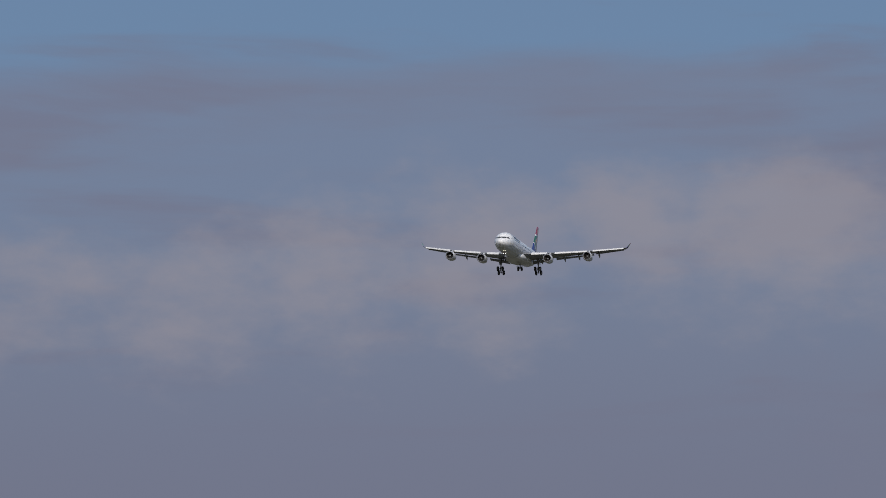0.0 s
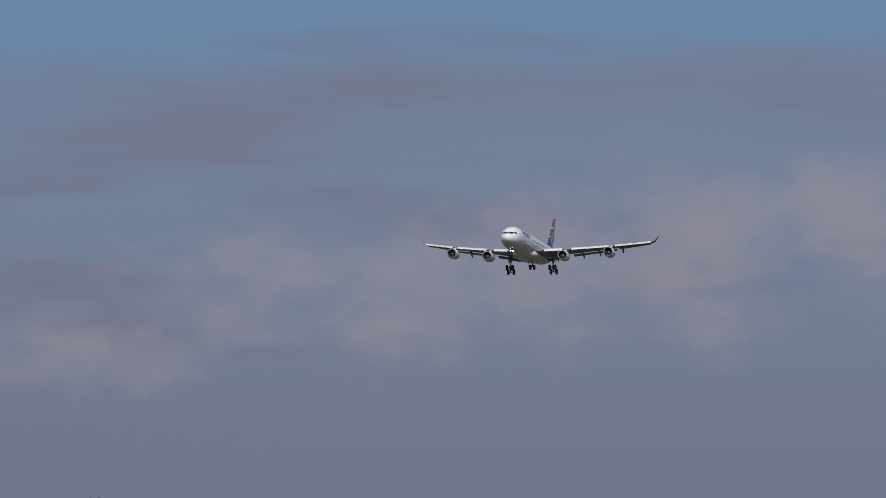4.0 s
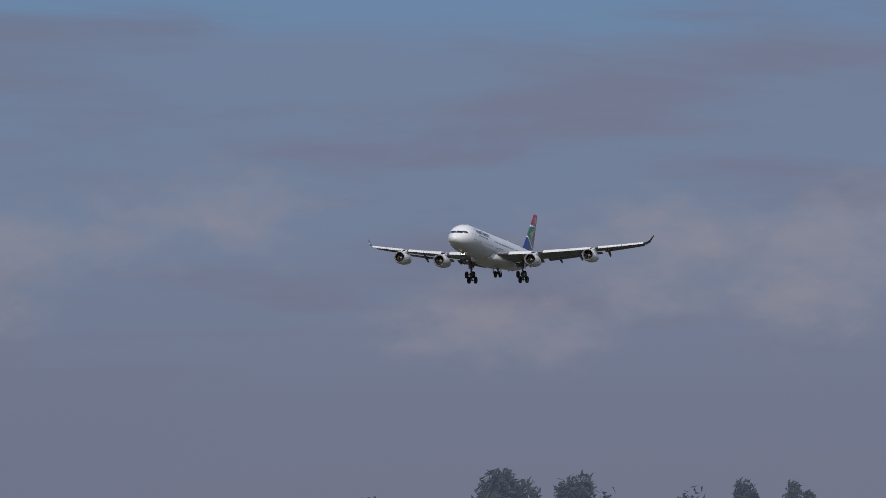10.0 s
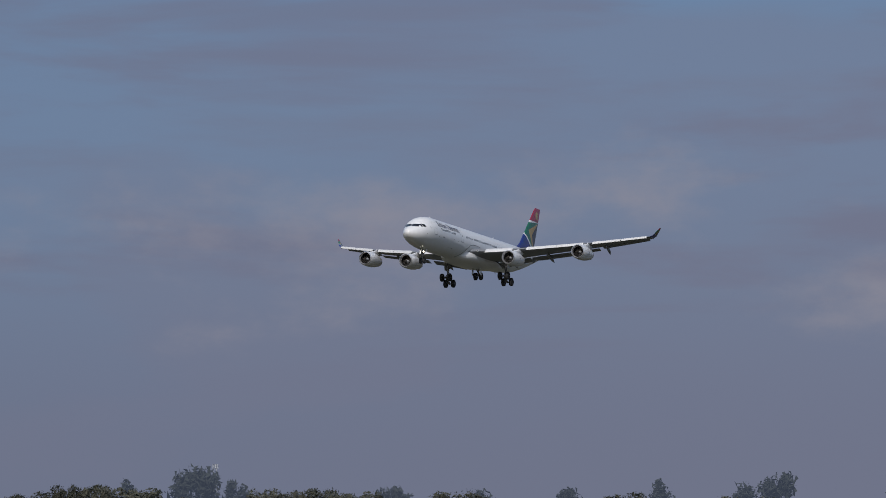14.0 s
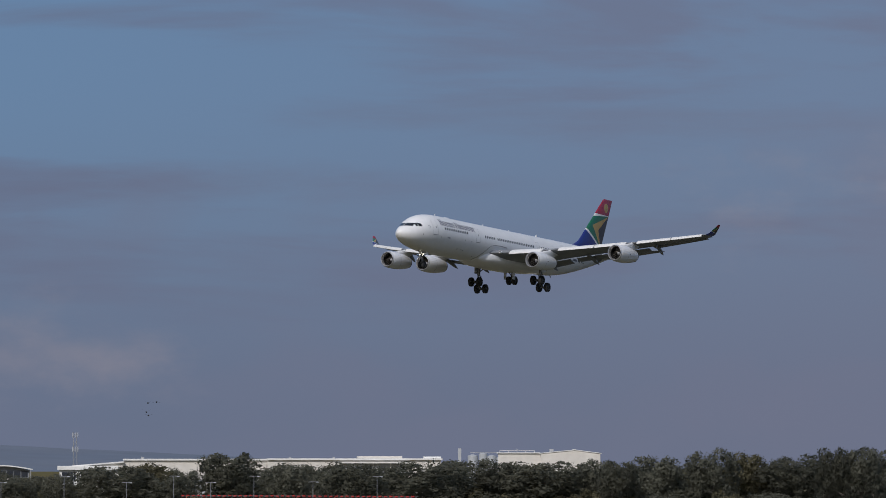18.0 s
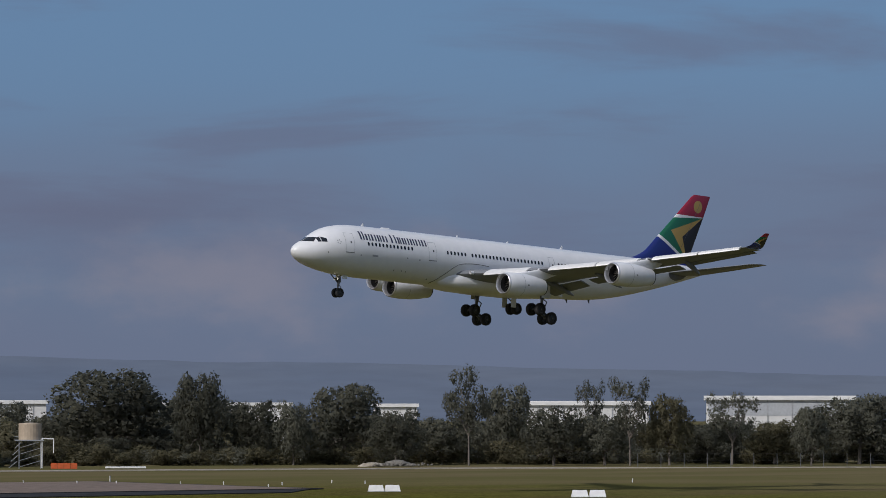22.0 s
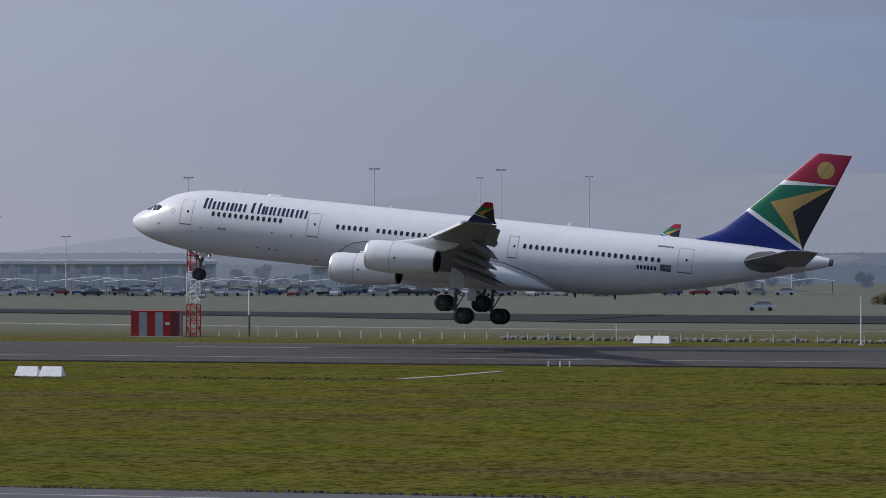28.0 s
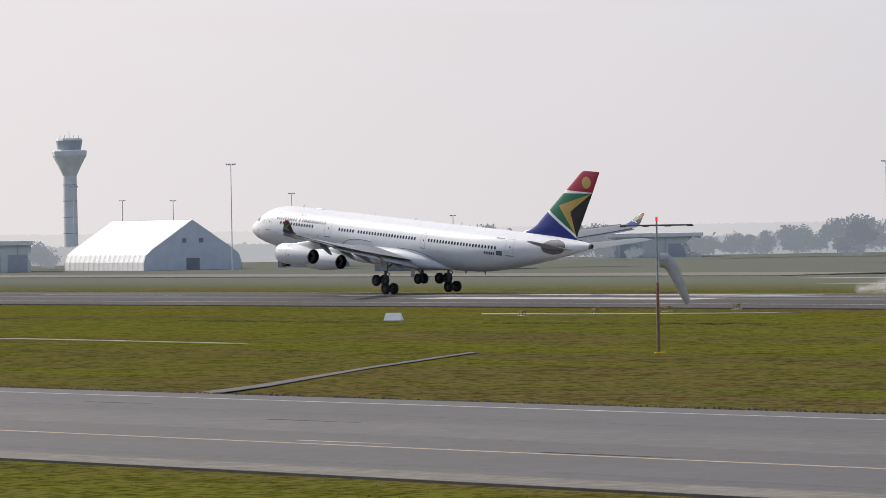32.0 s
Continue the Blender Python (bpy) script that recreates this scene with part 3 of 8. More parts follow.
    for z, le, te, th in ((2.55, 49.6, 59.9, 0.035), (2.95, 51.0, 59.93, 0.055), (3.35, 52.0, 60.05, 0.075), (3.85, 52.85, 60.25, 0.085), (6.0, 55.12, 61.17, 0.09), (8.5, 57.76, 62.25, 0.09), (10.7, 60.05, 63.12, 0.09), (10.98, 60.5, 63.22, 0.05)):
        rings.append(foil_ring((le - X0, 0, z), te - le, th, up=(0, 1, 0)))
    loft(bm, rings)
    fin = part("fin", bm, FINPAINT, plane, "tail fin in red, gold, green, black and blue", smooth=True)
    bm = bmesh.new()
    for side in (-1, 1):
        v = [bm.verts.new((x - X0, side * y, z)) for x, y, z in ((58.1, 0.31, 4.0), (58.14, 0.31, 4.0), (61.5, 0.235, 10.2), (61.46, 0.235, 10.2))]
        bm.faces.new(v)
    part("rudder_gap", bm, DARKGREY, fin)
    # tailplanes
    for side in (-1, 1):
        bm = bmesh.new()
        rings = []
        for y, le, ch, z in ((0.5, 54.6, 5.6, 1.40), (1.6, 55.5, 5.0, 1.45), (5.5, 58.2, 3.7, 2.05), (9.2, 60.75, 2.4, 2.66), (9.7, 61.5, 1.6, 2.72)):
            rings.append(foil_ring((le - X0, side * y, z), ch, 0.09))
        loft(bm, rings)
        part("tailplane", bm, WINGGREY, plane, smooth=True)
    # wings with slats, flaps, fairings and winglets
    for side in (-1, 1):
        bm = bmesh.new()
        rings = [foil_ring((le - X0, side * y, wing_z(y)), ch, th, dirv=(1, 0, -0.05)) for y, le, ch, th in WING]
        loft(bm, rings)
        wing = part("wing", bm, WINGGREY, plane, smooth=True)
        for y0, y1 in ((4.6, 8.5), (10.6, 15.0), (15.1, 19.0), (20.4, 24.6), (24.7, 28.5)):
            bm = bmesh.new()
            rings = []
            for y in (y0, (y0 + y1) / 2, y1):
                le, ch, th = wing_at(y)
                c = 0.10 * ch + 0.32
                base = Vector((le - X0 - 0.42, side * y, wing_z(y) - 0.26))
                d = Vector((0.86, 0, 0.42)).normalized()
                u = Vector((-0.42, 0, 0.86)).normalized()
                rings.append([base, base + d * c * 0.12 + u * 0.12, base + d * c * 0.45 + u * 0.20, base + d * c + u * 0.16, base + d * c * 0.9 + u * 0.08, base + d * c * 0.4 + u * 0.02, base + d * c * 0.1 - u * 0.07])
            loft(bm, rings)
            part("slat", bm, SLATGREY, wing, "pale extended slat", smooth=True)
        for y0, y1, drop in ((3.3, 9.0, 0.26), (10.0, 20.2, 0.22)):
            bm = bmesh.new()
            rings = []
            for y in (y0, (y0 + y1) / 2, y1):
                le, ch, th = wing_at(y)
                te = le + ch
                c = 0.16 * ch + 0.4
                rings.append(foil_ring((te - X0 - 0.55, side * y, wing_z(y) - 0.05 * ch - 0.22), c, 0.10, dirv=(1, 0, -math.tan(drop * 1.25)), n=6))
            loft(bm, rings)
            part("flap", bm, WINGGREY, wing, "lowered flap", smooth=True)
        bm = bmesh.new()
        rings = []
        for y in (20.7, 24.3, 28.2):
            le, ch, th = wing_at(y)
            rings.append(foil_ring((le + ch - X0 - 0.35, side * y, wing_z(y) - 0.05 * ch - 0.03), 0.15 * ch + 0.35, 0.10, dirv=(1, 0, -0.22), n=6))
        loft(bm, rings)
        part("aileron", bm, WINGGREY, wing, smooth=True)
        for y, L in ((6.0, 4.4), (12.3, 4.2), (16.2, 3.6), (21.6, 2.4)):
            le, ch, th = wing_at(y)
            bm = bmesh.new()
            te = le + ch - X0
            z = wing_z(y) - 0.045 * ch
            rings = []
            for f, w, drop in ((0, 0.05, 0.12), (0.2, 0.22, 0.36), (0.5, 0.26, 0.62), (0.8, 0.2, 1.05), (1, 0.04, 1.35)):
                x = te - 0.62 * L + f * L
                rings.append([(x, side * y + w * math.sin(2 * math.pi * i / 10), z - drop + w * 1.3 * math.cos(2 * math.pi * i / 10)) for i in range(10)])
            loft(bm, rings)
            part("flap_fairing", bm, WINGGREY, wing, smooth=True)
        # winglet
        bm = bmesh.new()
        zt = wing_z(28.9)
        rings = [foil_ring((39.45 - X0, side * 28.85, zt), 2.4, 0.08, up=(0, 0.2 * side, 1)), foil_ring((39.75 - X0, side * 29.3, zt + 0.22), 2.05, 0.08, up=(0, -0.8 * side, 0.6)),
                 foil_ring((40.98 - X0, side * 30.08, zt + 1.52), 0.78, 0.07, up=(0, -1 * side, 0.25)), foil_ring((41.2 - X0, side * 30.13, zt + 1.62), 0.5, 0.04, up=(0, -1 * side, 0.25))]
        loft(bm, rings)
        part("winglet", bm, WINGLETPAINT, wing, "dark winglet with red, green and gold tip", smooth=True)
        # landing lamp in the wing root
        bm = bmesh.new()
        at = (22.75 - X0, side * 3.7, wing_z(3.7) + 0.02)
        lathe(bm, [(0.0, 0.0), (0.0, 0.15)], at, seg=16)
        lamp = part("landing_lamp", bm, LENS, wing, "clear landing lamp")
        bm = bmesh.new()
        lathe(bm, [(-0.28, 0.165), (-0.28, 0.18), (0.15, 0.18), (0.15, 0.165), (-0.28, 0.165)], at, seg=16)
        part("housing", bm, WHITE, lamp)
    # engines
    for y, xi, zc in ((-9.4, 22.1, -2.55), (9.4, 22.1, -2.55), (-19.6, 28.5, -1.12), (19.6, 28.5, -1.12)):
        o = (xi - X0, y, zc)
        bm = bmesh.new()
        prof = [(0.22, 1.05), (0.05, 1.13), (0.25, 1.20), (0.8, 1.27), (1.8, 1.30), (3.2, 1.26), (4.4, 1.13), (5.4, 0.96), (5.9, 0.87), (5.86, 0.82), (4.6, 0.80)]
        lathe(bm, prof[1:], o, seg=36)
        eng = part("engine", bm, WHITE, plane, "white engine pod with polished intake lip", smooth=True)
        bm = bmesh.new()
        lathe(bm, [(0.55, 0.93), (0.25, 0.97), (0.06, 1.02), (0.0, 1.07), (0.04, 1.135), (0.20, 1.195), (0.20, 1.16)], o, seg=36)
        part("intake_lip", bm, STEEL, eng, "polished metal lip", smooth=True)
        bm = bmesh.new()
        lathe(bm, [(0.3, 0.97), (1.3, 0.95), (1.35, 0.3), (1.3, 0.02)], o, seg=30)
        part("intake_duct", bm, FAN, eng)
        bm = bmesh.new()
        lathe(bm, [(0.95, 0.01), (1.05, 0.10), (1.2, 0.20), (1.34, 0.27)], o, seg=16)
        part("spinner", bm, LINE, eng, "grey spinner")
        for i in range(18):
            a = 2 * math.pi * i / 18
            bm = bmesh.new()
            ca, sa = math.cos(a), math.sin(a)
            cb, sb = math.cos(a + 0.22), math.sin(a + 0.22)
            v = [bm.verts.new((o[0] + x, o[1] + r * c, o[2] + r * s)) for x, r, c, s in ((1.12, 0.25, ca, sa), (1.14, 0.93, ca, sa), (1.28, 0.93, cb, sb), (1.28, 0.25, cb, sb))]
            bm.faces.new(v)
            part("fan_blade", bm, HOTMETAL, eng)
        bm = bmesh.new()
        lathe(bm, [(4.7, 0.74), (4.75, 0.3), (5.3, 0.24), (5.75, 0.05)], o, seg=20)
        part("exhaust_cone", bm, FAN, eng)
        bm = bmesh.new()
        lathe(bm, [(5.82, 0.885), (5.95, 0.868), (5.95, 0.80), (5.3, 0.80)], o, seg=36)
        part("nozzle_ring", bm, FAN, eng, "dark nozzle rim")
        # pylon
        le, ch, th = wing_at(y)
        zw = wing_z(y)
        bm = bmesh.new()
        rings = []
        for z, xa, xb, w in ((zc + 0.9, xi + 1.2, xi + 6.4, 0.26), (zc + 1.25, xi + 1.8, xi + 7.2, 0.24), (zw - 0.05, le - 0.1, le + ch * 0.6, 0.22), (zw + 0.16, le + 0.15, le + ch * 0.5, 0.14)):
            rings.append(foil_ring((xa - X0, y, z), xb - xa, w / (xb - xa) * 2.2, up=(0, 1, 0), n=7))
        loft(bm, rings)
        part("pylon", bm, WHITE, eng, smooth=True)
        s2 = -1 if y < 0 else 1
        bm = bmesh.new()
        lathe(bm, [(2.2, 1.292), (2.24, 1.292)], o, seg=36)
        part("cowl_seam", bm, LINE, eng)
        bm = bmesh.new()
        box(bm, o[0] + 2.6, o[0] + 2.78, o[1] + s2 * 1.27 - 0.02, o[1] + s2 * 1.27 + 0.02, o[2] - 0.1, o[2] + 0.06)
        part("latch", bm, DARKGREY, eng)
    # landing gear
    wm = {}
    for side in (-1, 1):
        g = Vector((31.85 - X0, side * 5.36, -5.12))
        bm = bmesh.new()
        rod(bm, (g.x + 0.1, g.y, -1.2), (g.x, g.y, -3.5), 0.27, 0.25, 14)
        rod(bm, (g.x, g.y, -3.5), g, 0.17, 0.17, 12)
        gear = part("main_gear", bm, GEARM, plane, "grey main gear leg with four-wheel bogie", smooth=True)
        bm = bmesh.new()
        tilt = radians(27)
        f = Vector((-math.cos(tilt), 0, math.sin(tilt)))
        rod(bm, g + f * 1.15, g - f * 1.15, 0.16, 0.16, 10)
        part("bogie_beam", bm, GEARM, gear, smooth=True)
        for sx in (1, -1):
            c = g + f * 0.99 * sx
            bm = bmesh.new()
            rod(bm, c + Vector((0, -0.95, 0)), c + Vector((0, 0.95, 0)), 0.09, 0.09, 8)
            part("axle", bm, GEARM, gear)
            for sy in (-0.7, 0.7):
                add_wheel(gear, c + Vector((0, sy, 0)), 0.70, 0.50, wm)
        bm = bmesh.new()
        rod(bm, (g.x, g.y, -3.4), (g.x + 0.75, g.y, -3.75), 0.06, 0.06, 8)
        rod(bm, (g.x + 0.75, g.y, -3.75), g + Vector((0.15, 0, 0.15)), 0.06, 0.06, 8)
        part("torque_link", bm, GEARM, gear)
        bm = bmesh.new()
        rod(bm, (g.x + 0.1, g.y, -3.1), (g.x + 0.2, side * 2.9, -1.7), 0.09, 0.09, 8)
        rod(bm, (g.x + 0.05, g.y - 0.2 * side, -2.6), (g.x - 1.6, g.y - 0.6 * side, -1.4), 0.07, 0.07, 8)
        part("side_stay", bm, GEARM, gear)
        bm = bmesh.new()
        box(bm, g.x - 0.5, g.x + 0.75, g.y + side * 0.42, g.y + side * 0.47, -3.35, -1.1, 0.015)
        part("gear_door", bm, SLATGREY, gear, "pale grey gear door")
        bm = bmesh.new()
        box(bm, g.x - 0.16, g.x + 0.16, g.y - 0.32, g.y + 0.32, -4.4, -4.15, 0.04)
        part("brake_manifold", bm, DARKGREY, gear)
    g = Vector((32.6 - X0, 0, -4.45))
    bm = bmesh.new()
    rod(bm, (g.x + 0.2, 0, -2.8), g, 0.17, 0.15, 12)
    gear = part("centre_gear", bm, GEARM, plane, "grey centre gear leg with two wheels", smooth=True)
    for sy in (-0.49, 0.49):
        add_wheel(gear, g + Vector((0, sy, 0)), 0.66, 0.46, wm)
    for s in (-1, 1):
        bm = bmesh.new()
        box(bm, g.x - 1.1, g.x - 0.35, s * 0.75 - 0.03, s * 0.75 + 0.03, -4.35, -3.1, 0.015)
        part("gear_door", bm, WHITE, gear, "white gear door")
    bm = bmesh.new()
    rod(bm, (g.x + 0.05, 0, -3.9), (g.x - 1.2, 0, -3.1), 0.07, 0.07, 8)
    part("drag_stay", bm, GEARM, gear)
    g = Vector((6.68 - X0, 0, -4.62))
    bm = bmesh.new()
    rod(bm, (g.x + 0.25, 0, -2.4), (g.x, 0, -3.9), 0.15, 0.13, 12)
    rod(bm, (g.x, 0, -3.9), g, 0.09, 0.09, 10)
    gear = part("nose_gear", bm, GEARM, plane, "grey nose gear leg with twin wheels and lamps", smooth=True)
    for sy in (-0.32, 0.32):
        add_wheel(gear, g + Vector((0, sy, 0)), 0.52, 0.33, wm)
    bm = bmesh.new()
    rod(bm, g + Vector((0, -0.4, 0)), g + Vector((0, 0.4, 0)), 0.07, 0.07, 8)
    part("axle", bm, GEARM, gear)
    bm = bmesh.new()
    rod(bm, (g.x + 0.05, 0, -3.6), (g.x - 1.3, 0, -2.5), 0.06, 0.06, 8)
    rod(bm, (g.x + 0.1, 0, -3.7), (g.x + 0.45, 0, -4.05), 0.045, 0.045, 8)
    rod(bm, (g.x + 0.45, 0, -4.05), (g.x + 0.05, 0, -4.4), 0.045, 0.045, 8)
    part("drag_stay", bm, GEARM, gear)
    for s in (-1, 1):
        bm = bmesh.new()
        box(bm, g.x + 0.1, g.x + 0.75, s * 0.55 - 0.02, s * 0.55 + 0.02, -3.1, -2.6, 0.012)
        part("gear_door", bm, WHITE, gear, "white gear door")
        bm = bmesh.new()
        at = (g.x - 0.08, s * 0.26, -3.12)
        lathe(bm, [(0.0, 0.0), (0.0, 0.13)], at, seg=16)
        lamp = part("taxi_lamp", bm, LAMP, gear, "lit taxi lamp")
        bm = bmesh.new()
        lathe(bm, [(-0.24, 0.14), (-0.24, 0.155), (0.1, 0.155), (0.1, 0.14), (-0.24, 0.14)], at, seg=16)
        part("housing", bm, DARKGREY, lamp)
    bm = bmesh.new()
    box(bm, g.x - 0.12, g.x + 0.22, -0.25, 0.25, -3.5, -3.2, 0.03)
    part("steering_unit", bm, DARKGREY, gear)
    return plane


airliner = build_airliner()


# ---- ground, runway and taxiways ----
from mathutils.geometry import tessellate_polygon
GROUND_Z = -0.5


def grass_material(name="airfield_grass", vary=False):
    m = bpy.data.materials.new(name)
    m.use_nodes = True
    nt = m.node_tree
    b = nt.nodes["Principled BSDF"]
    b.inputs["Roughness"].default_value, b.inputs["Specular IOR Level"].default_value = 0.95, 0.0
    N = nt.nodes.new
    co = N("ShaderNodeTexCoord").outputs["Object"]

    def tex(scale, stretch, detail, rough=0.6):
        mp = N("ShaderNodeMapping")
        mp.inputs["Scale"].default_value = stretch
        link(nt, co, mp.inputs[0])
        n = N("ShaderNodeTexNoise")
        n.inputs["Scale"].default_value, n.inputs["Detail"].default_value, n.inputs["Roughness"].default_value = scale, detail, rough
        link(nt, mp.outputs[0], n.inputs["Vector"])
        return n.outputs["Fac"]

    def mix(v, lo, hi, a, c, kind="MIX", top=1.0):
        r = N("ShaderNodeMapRange")
        r.interpolation_type = "SMOOTHSTEP"
        r.inputs[1].default_value, r.inputs[2].default_value, r.inputs[4].default_value = lo, hi, top
        link(nt, v, r.inputs[0])
        n = N("ShaderNodeMix")
        n.data_type, n.blend_type = "RGBA", kind
        link(nt, r.outputs[0], n.inputs[0])
        for i, x in ((6, a), (7, c)):
            if isinstance(x, tuple):
                n.inputs[i].default_value = (*x, 1)
            else:
                link(nt, x, n.inputs[i])
        return n.outputs[2]

    sep = N("ShaderNodeSeparateXYZ")
    link(nt, co, sep.inputs[0])
    # long mown bands, green to olive brown; browner on the worn ground along the taxiway
    worn, add = N("ShaderNodeMapRange"), N("ShaderNodeMath")
    worn.interpolation_type = "SMOOTHSTEP"
    worn.inputs[1].default_value, worn.inputs[2].default_value, worn.inputs[4].default_value = 200, 165, 0.085
    link(nt, sep.outputs[1], worn.inputs[0])
    link(nt, tex(0.05, (0.32, 1.2, 1), 6, 0.66), add.inputs[0])
    west, part_of = N("ShaderNodeMapRange"), N("ShaderNodeMath")
    west.inputs[1].default_value, west.inputs[2].default_value = -85, -130
    part_of.operation = "MULTIPLY"
    link(nt, sep.outputs[0], west.inputs[0])
    link(nt, worn.outputs[0], part_of.inputs[0])
    link(nt, west.outputs[0], part_of.inputs[1])
    link(nt, part_of.outputs[0], add.inputs[1])
    col = mix(add.outputs[0], 0.44, 0.66, (0.126, 0.122, 0.022), (0.120, 0.094, 0.036))
    col = mix(tex(0.10, (0.5, 0.8, 1), 5, 0.64), 0.48, 0.66, col, (0.090, 0.112, 0.018), top=0.45)               # lusher patches
    col = mix(tex(0.35, (0.8, 0.7, 1), 5, 0.7), 0.50, 0.72, col, (0.14, 0.115, 0.050), top=0.35)            # dry streaks
    col = mix(tex(0.8, (0.8, 0.6, 1), 5, 0.7), 0.46, 0.66, col, (0.46, 0.50, 0.40), "MULTIPLY", 0.8)      # tussocks
    col = mix(tex(1.5, (1.6, 1.0, 1), 3, 0.6), 0.46, 0.62, col, (0.45, 0.46, 0.40), "MULTIPLY", 0.85)        # blades
    # dry ground beyond the mown field; pale has distance haze put into its colour
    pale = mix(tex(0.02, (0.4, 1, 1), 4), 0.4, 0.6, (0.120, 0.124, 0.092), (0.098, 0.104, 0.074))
    # mostly unseen eastern ground, dulled to throw less bounce light on the airliner
    dull_ground = mix(tex(0.03, (1, 1, 1), 4), 0.38, 0.62, (0.086, 0.082, 0.064), (0.068, 0.070, 0.052))
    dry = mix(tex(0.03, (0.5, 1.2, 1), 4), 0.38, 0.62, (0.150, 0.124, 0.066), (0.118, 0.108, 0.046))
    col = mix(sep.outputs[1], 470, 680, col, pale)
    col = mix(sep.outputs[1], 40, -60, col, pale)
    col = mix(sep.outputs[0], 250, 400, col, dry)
    col = mix(sep.outputs[0], 440, 540, col, dull_ground)
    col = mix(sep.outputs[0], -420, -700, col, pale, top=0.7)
    # the tan ground about the runway's eastern end
    m3 = N("ShaderNodeMath")
    m3.operation = "MULTIPLY"
    for i, (axis, a, c) in enumerate(((0, 50, 180), (1, 350, 420))):
        r = N("ShaderNodeMapRange")
        r.inputs[1].default_value, r.inputs[2].default_value = a, c
        link(nt, sep.outputs[axis], r.inputs[0])
        link(nt, r.outputs[0], m3.inputs[i])
    col = mix(m3.outputs[0], 0.0, 1.0, col, dry, top=0.85)
    # the western field, past the runway, paled with haze put into its colour
    m2 = N("ShaderNodeMath")
    m2.operation = "MULTIPLY"
    for i, (axis, a, c) in enumerate(((0, 30, -130), (1, 352, 450))):
        r = N("ShaderNodeMapRange")
        r.inputs[1].default_value, r.inputs[2].default_value = a, c
        link(nt, sep.outputs[axis], r.inputs[0])
        link(nt, r.outputs[0], m2.inputs[i])
    col = mix(m2.outputs[0], 0.0, 1.0, col, (0.148, 0.155, 0.130), top=0.9)
    if vary:  # single tufts differ
        rnd = N("ShaderNodeNewGeometry").outputs["Random Per Island"]
        col = mix(rnd, 0.0, 1.0, col, (0.60, 0.64, 0.55), "MULTIPLY", 0.8)
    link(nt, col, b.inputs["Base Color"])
    bp = N("ShaderNodeBump")
    bp.inputs["Strength"].default_value, bp.inputs["Distance"].default_value = 0.6, 0.2
    link(nt, tex(3.0, (0.5, 1, 1), 5, 0.7), bp.inputs["Height"])
    link(nt, bp.outputs[0], b.inputs["Normal"])
    return m


GRASS = grass_material()
ASPHALT = material("worn_runway_asphalt", (0.062, 0.057, 0.053), 0.8, grain=0.25, scale=0.9, blotch=0.6, blotch_scale=0.05, second=(0.084, 0.077, 0.072), bump=0.3, bump_scale=6, spec=0.15)
DARKTAR = material("dark_taxiway_asphalt", (0.028, 0.027, 0.027), 0.85, grain=0.25, scale=0.7, blotch=0.6, blotch_scale=0.08, second=(0.042, 0.041, 0.043), spec=0.08)
TAXITAR = material("grey_taxiway_asphalt", (0.068, 0.060, 0.054), 0.58, grain=0.22, scale=1.4, blotch=0.7, blotch_scale=0.07, second=(0.044, 0.042, 0.041), bump=0.2, bump_scale=8, spec=0.5)
LANE = material("pale_worn_lane_asphalt", (0.094, 0.085, 0.077), 0.65, grain=0.2, scale=1.2, blotch=0.6, blotch_scale=0.12, second=(0.078, 0.076, 0.074), bump=0.2, bump_scale=8, spec=0.5)
DARKLANE = material("dark_lane_asphalt", (0.050, 0.044, 0.040), 0.58, grain=0.2, scale=1.2, blotch=0.6, blotch_scale=0.12, second=(0.066, 0.065, 0.066), bump=0.2, bump_scale=8, spec=0.55)
BROWNTAR = material("brown_grey_worn_asphalt", (0.200, 0.154, 0.124), 0.85, grain=0.25, scale=0.9, blotch=0.6, blotch_scale=0.1, second=(0.160, 0.126, 0.104), spec=0.08)
SHOULDER = material("gravelly_shoulder", (0.15, 0.135, 0.115), 0.9, grain=0.3, scale=1.5, blotch=0.5, second=(0.11, 0.10, 0.07), blotch_scale=0.2)
PAINTW = material("white_road_paint", (0.50, 0.49, 0.47), 0.7, grain=0.2, scale=2, blotch=0.9, second=(0.20, 0.19, 0.185), blotch_scale=0.25)
PAINTY = material("yellow_road_paint", (0.36, 0.28, 0.19), 0.7, grain=0.15, scale=2)
RUBBERED = material("tyre_marked_asphalt", (0.045, 0.044, 0.044), 0.75, grain=0.2, scale=0.8, blotch=0.7, second=(0.09, 0.088, 0.086), blotch_scale=0.15)
TAR = material("black_sealing_tar", (0.012, 0.012, 0.013), 0.7, grain=0.2, scale=1.0, spec=0.2)
SAND = material("pale_sandy_soil", (0.36, 0.32, 0.26), 0.95, grain=0.25, scale=1.2, blotch=0.5, second=(0.22, 0.20, 0.14), blotch_scale=0.5)
SOIL = material("dark_turned_soil", (0.075, 0.062, 0.045), 0.95, grain=0.3, scale=2)


def sheet(name, outline, z, mat, label, category, thick=0.12, kind="structure", parent=None):
    """A slab of paving with an outline in plan."""
    bm = bmesh.new()
    top = [bm.verts.new((x, y, z)) for x, y in outline]
    low = [bm.verts.new((x, y, z - thick)) for x, y in outline]
    n = len(outline)
    for tri in tessellate_polygon([[Vector((x, y, 0)) for x, y in outline]]):
        bm.faces.new([top[i] for i in tri])
    for i in range(n):
        bm.faces.new((top[i], low[i], low[(i + 1) % n], top[(i + 1) % n]))
    bmesh.ops.recalc_face_normals(bm, faces=bm.faces)
    ob = part(name, bm, mat, parent)
    if parent is None:
        tagged(ob, label, category, kind=kind)
    return ob


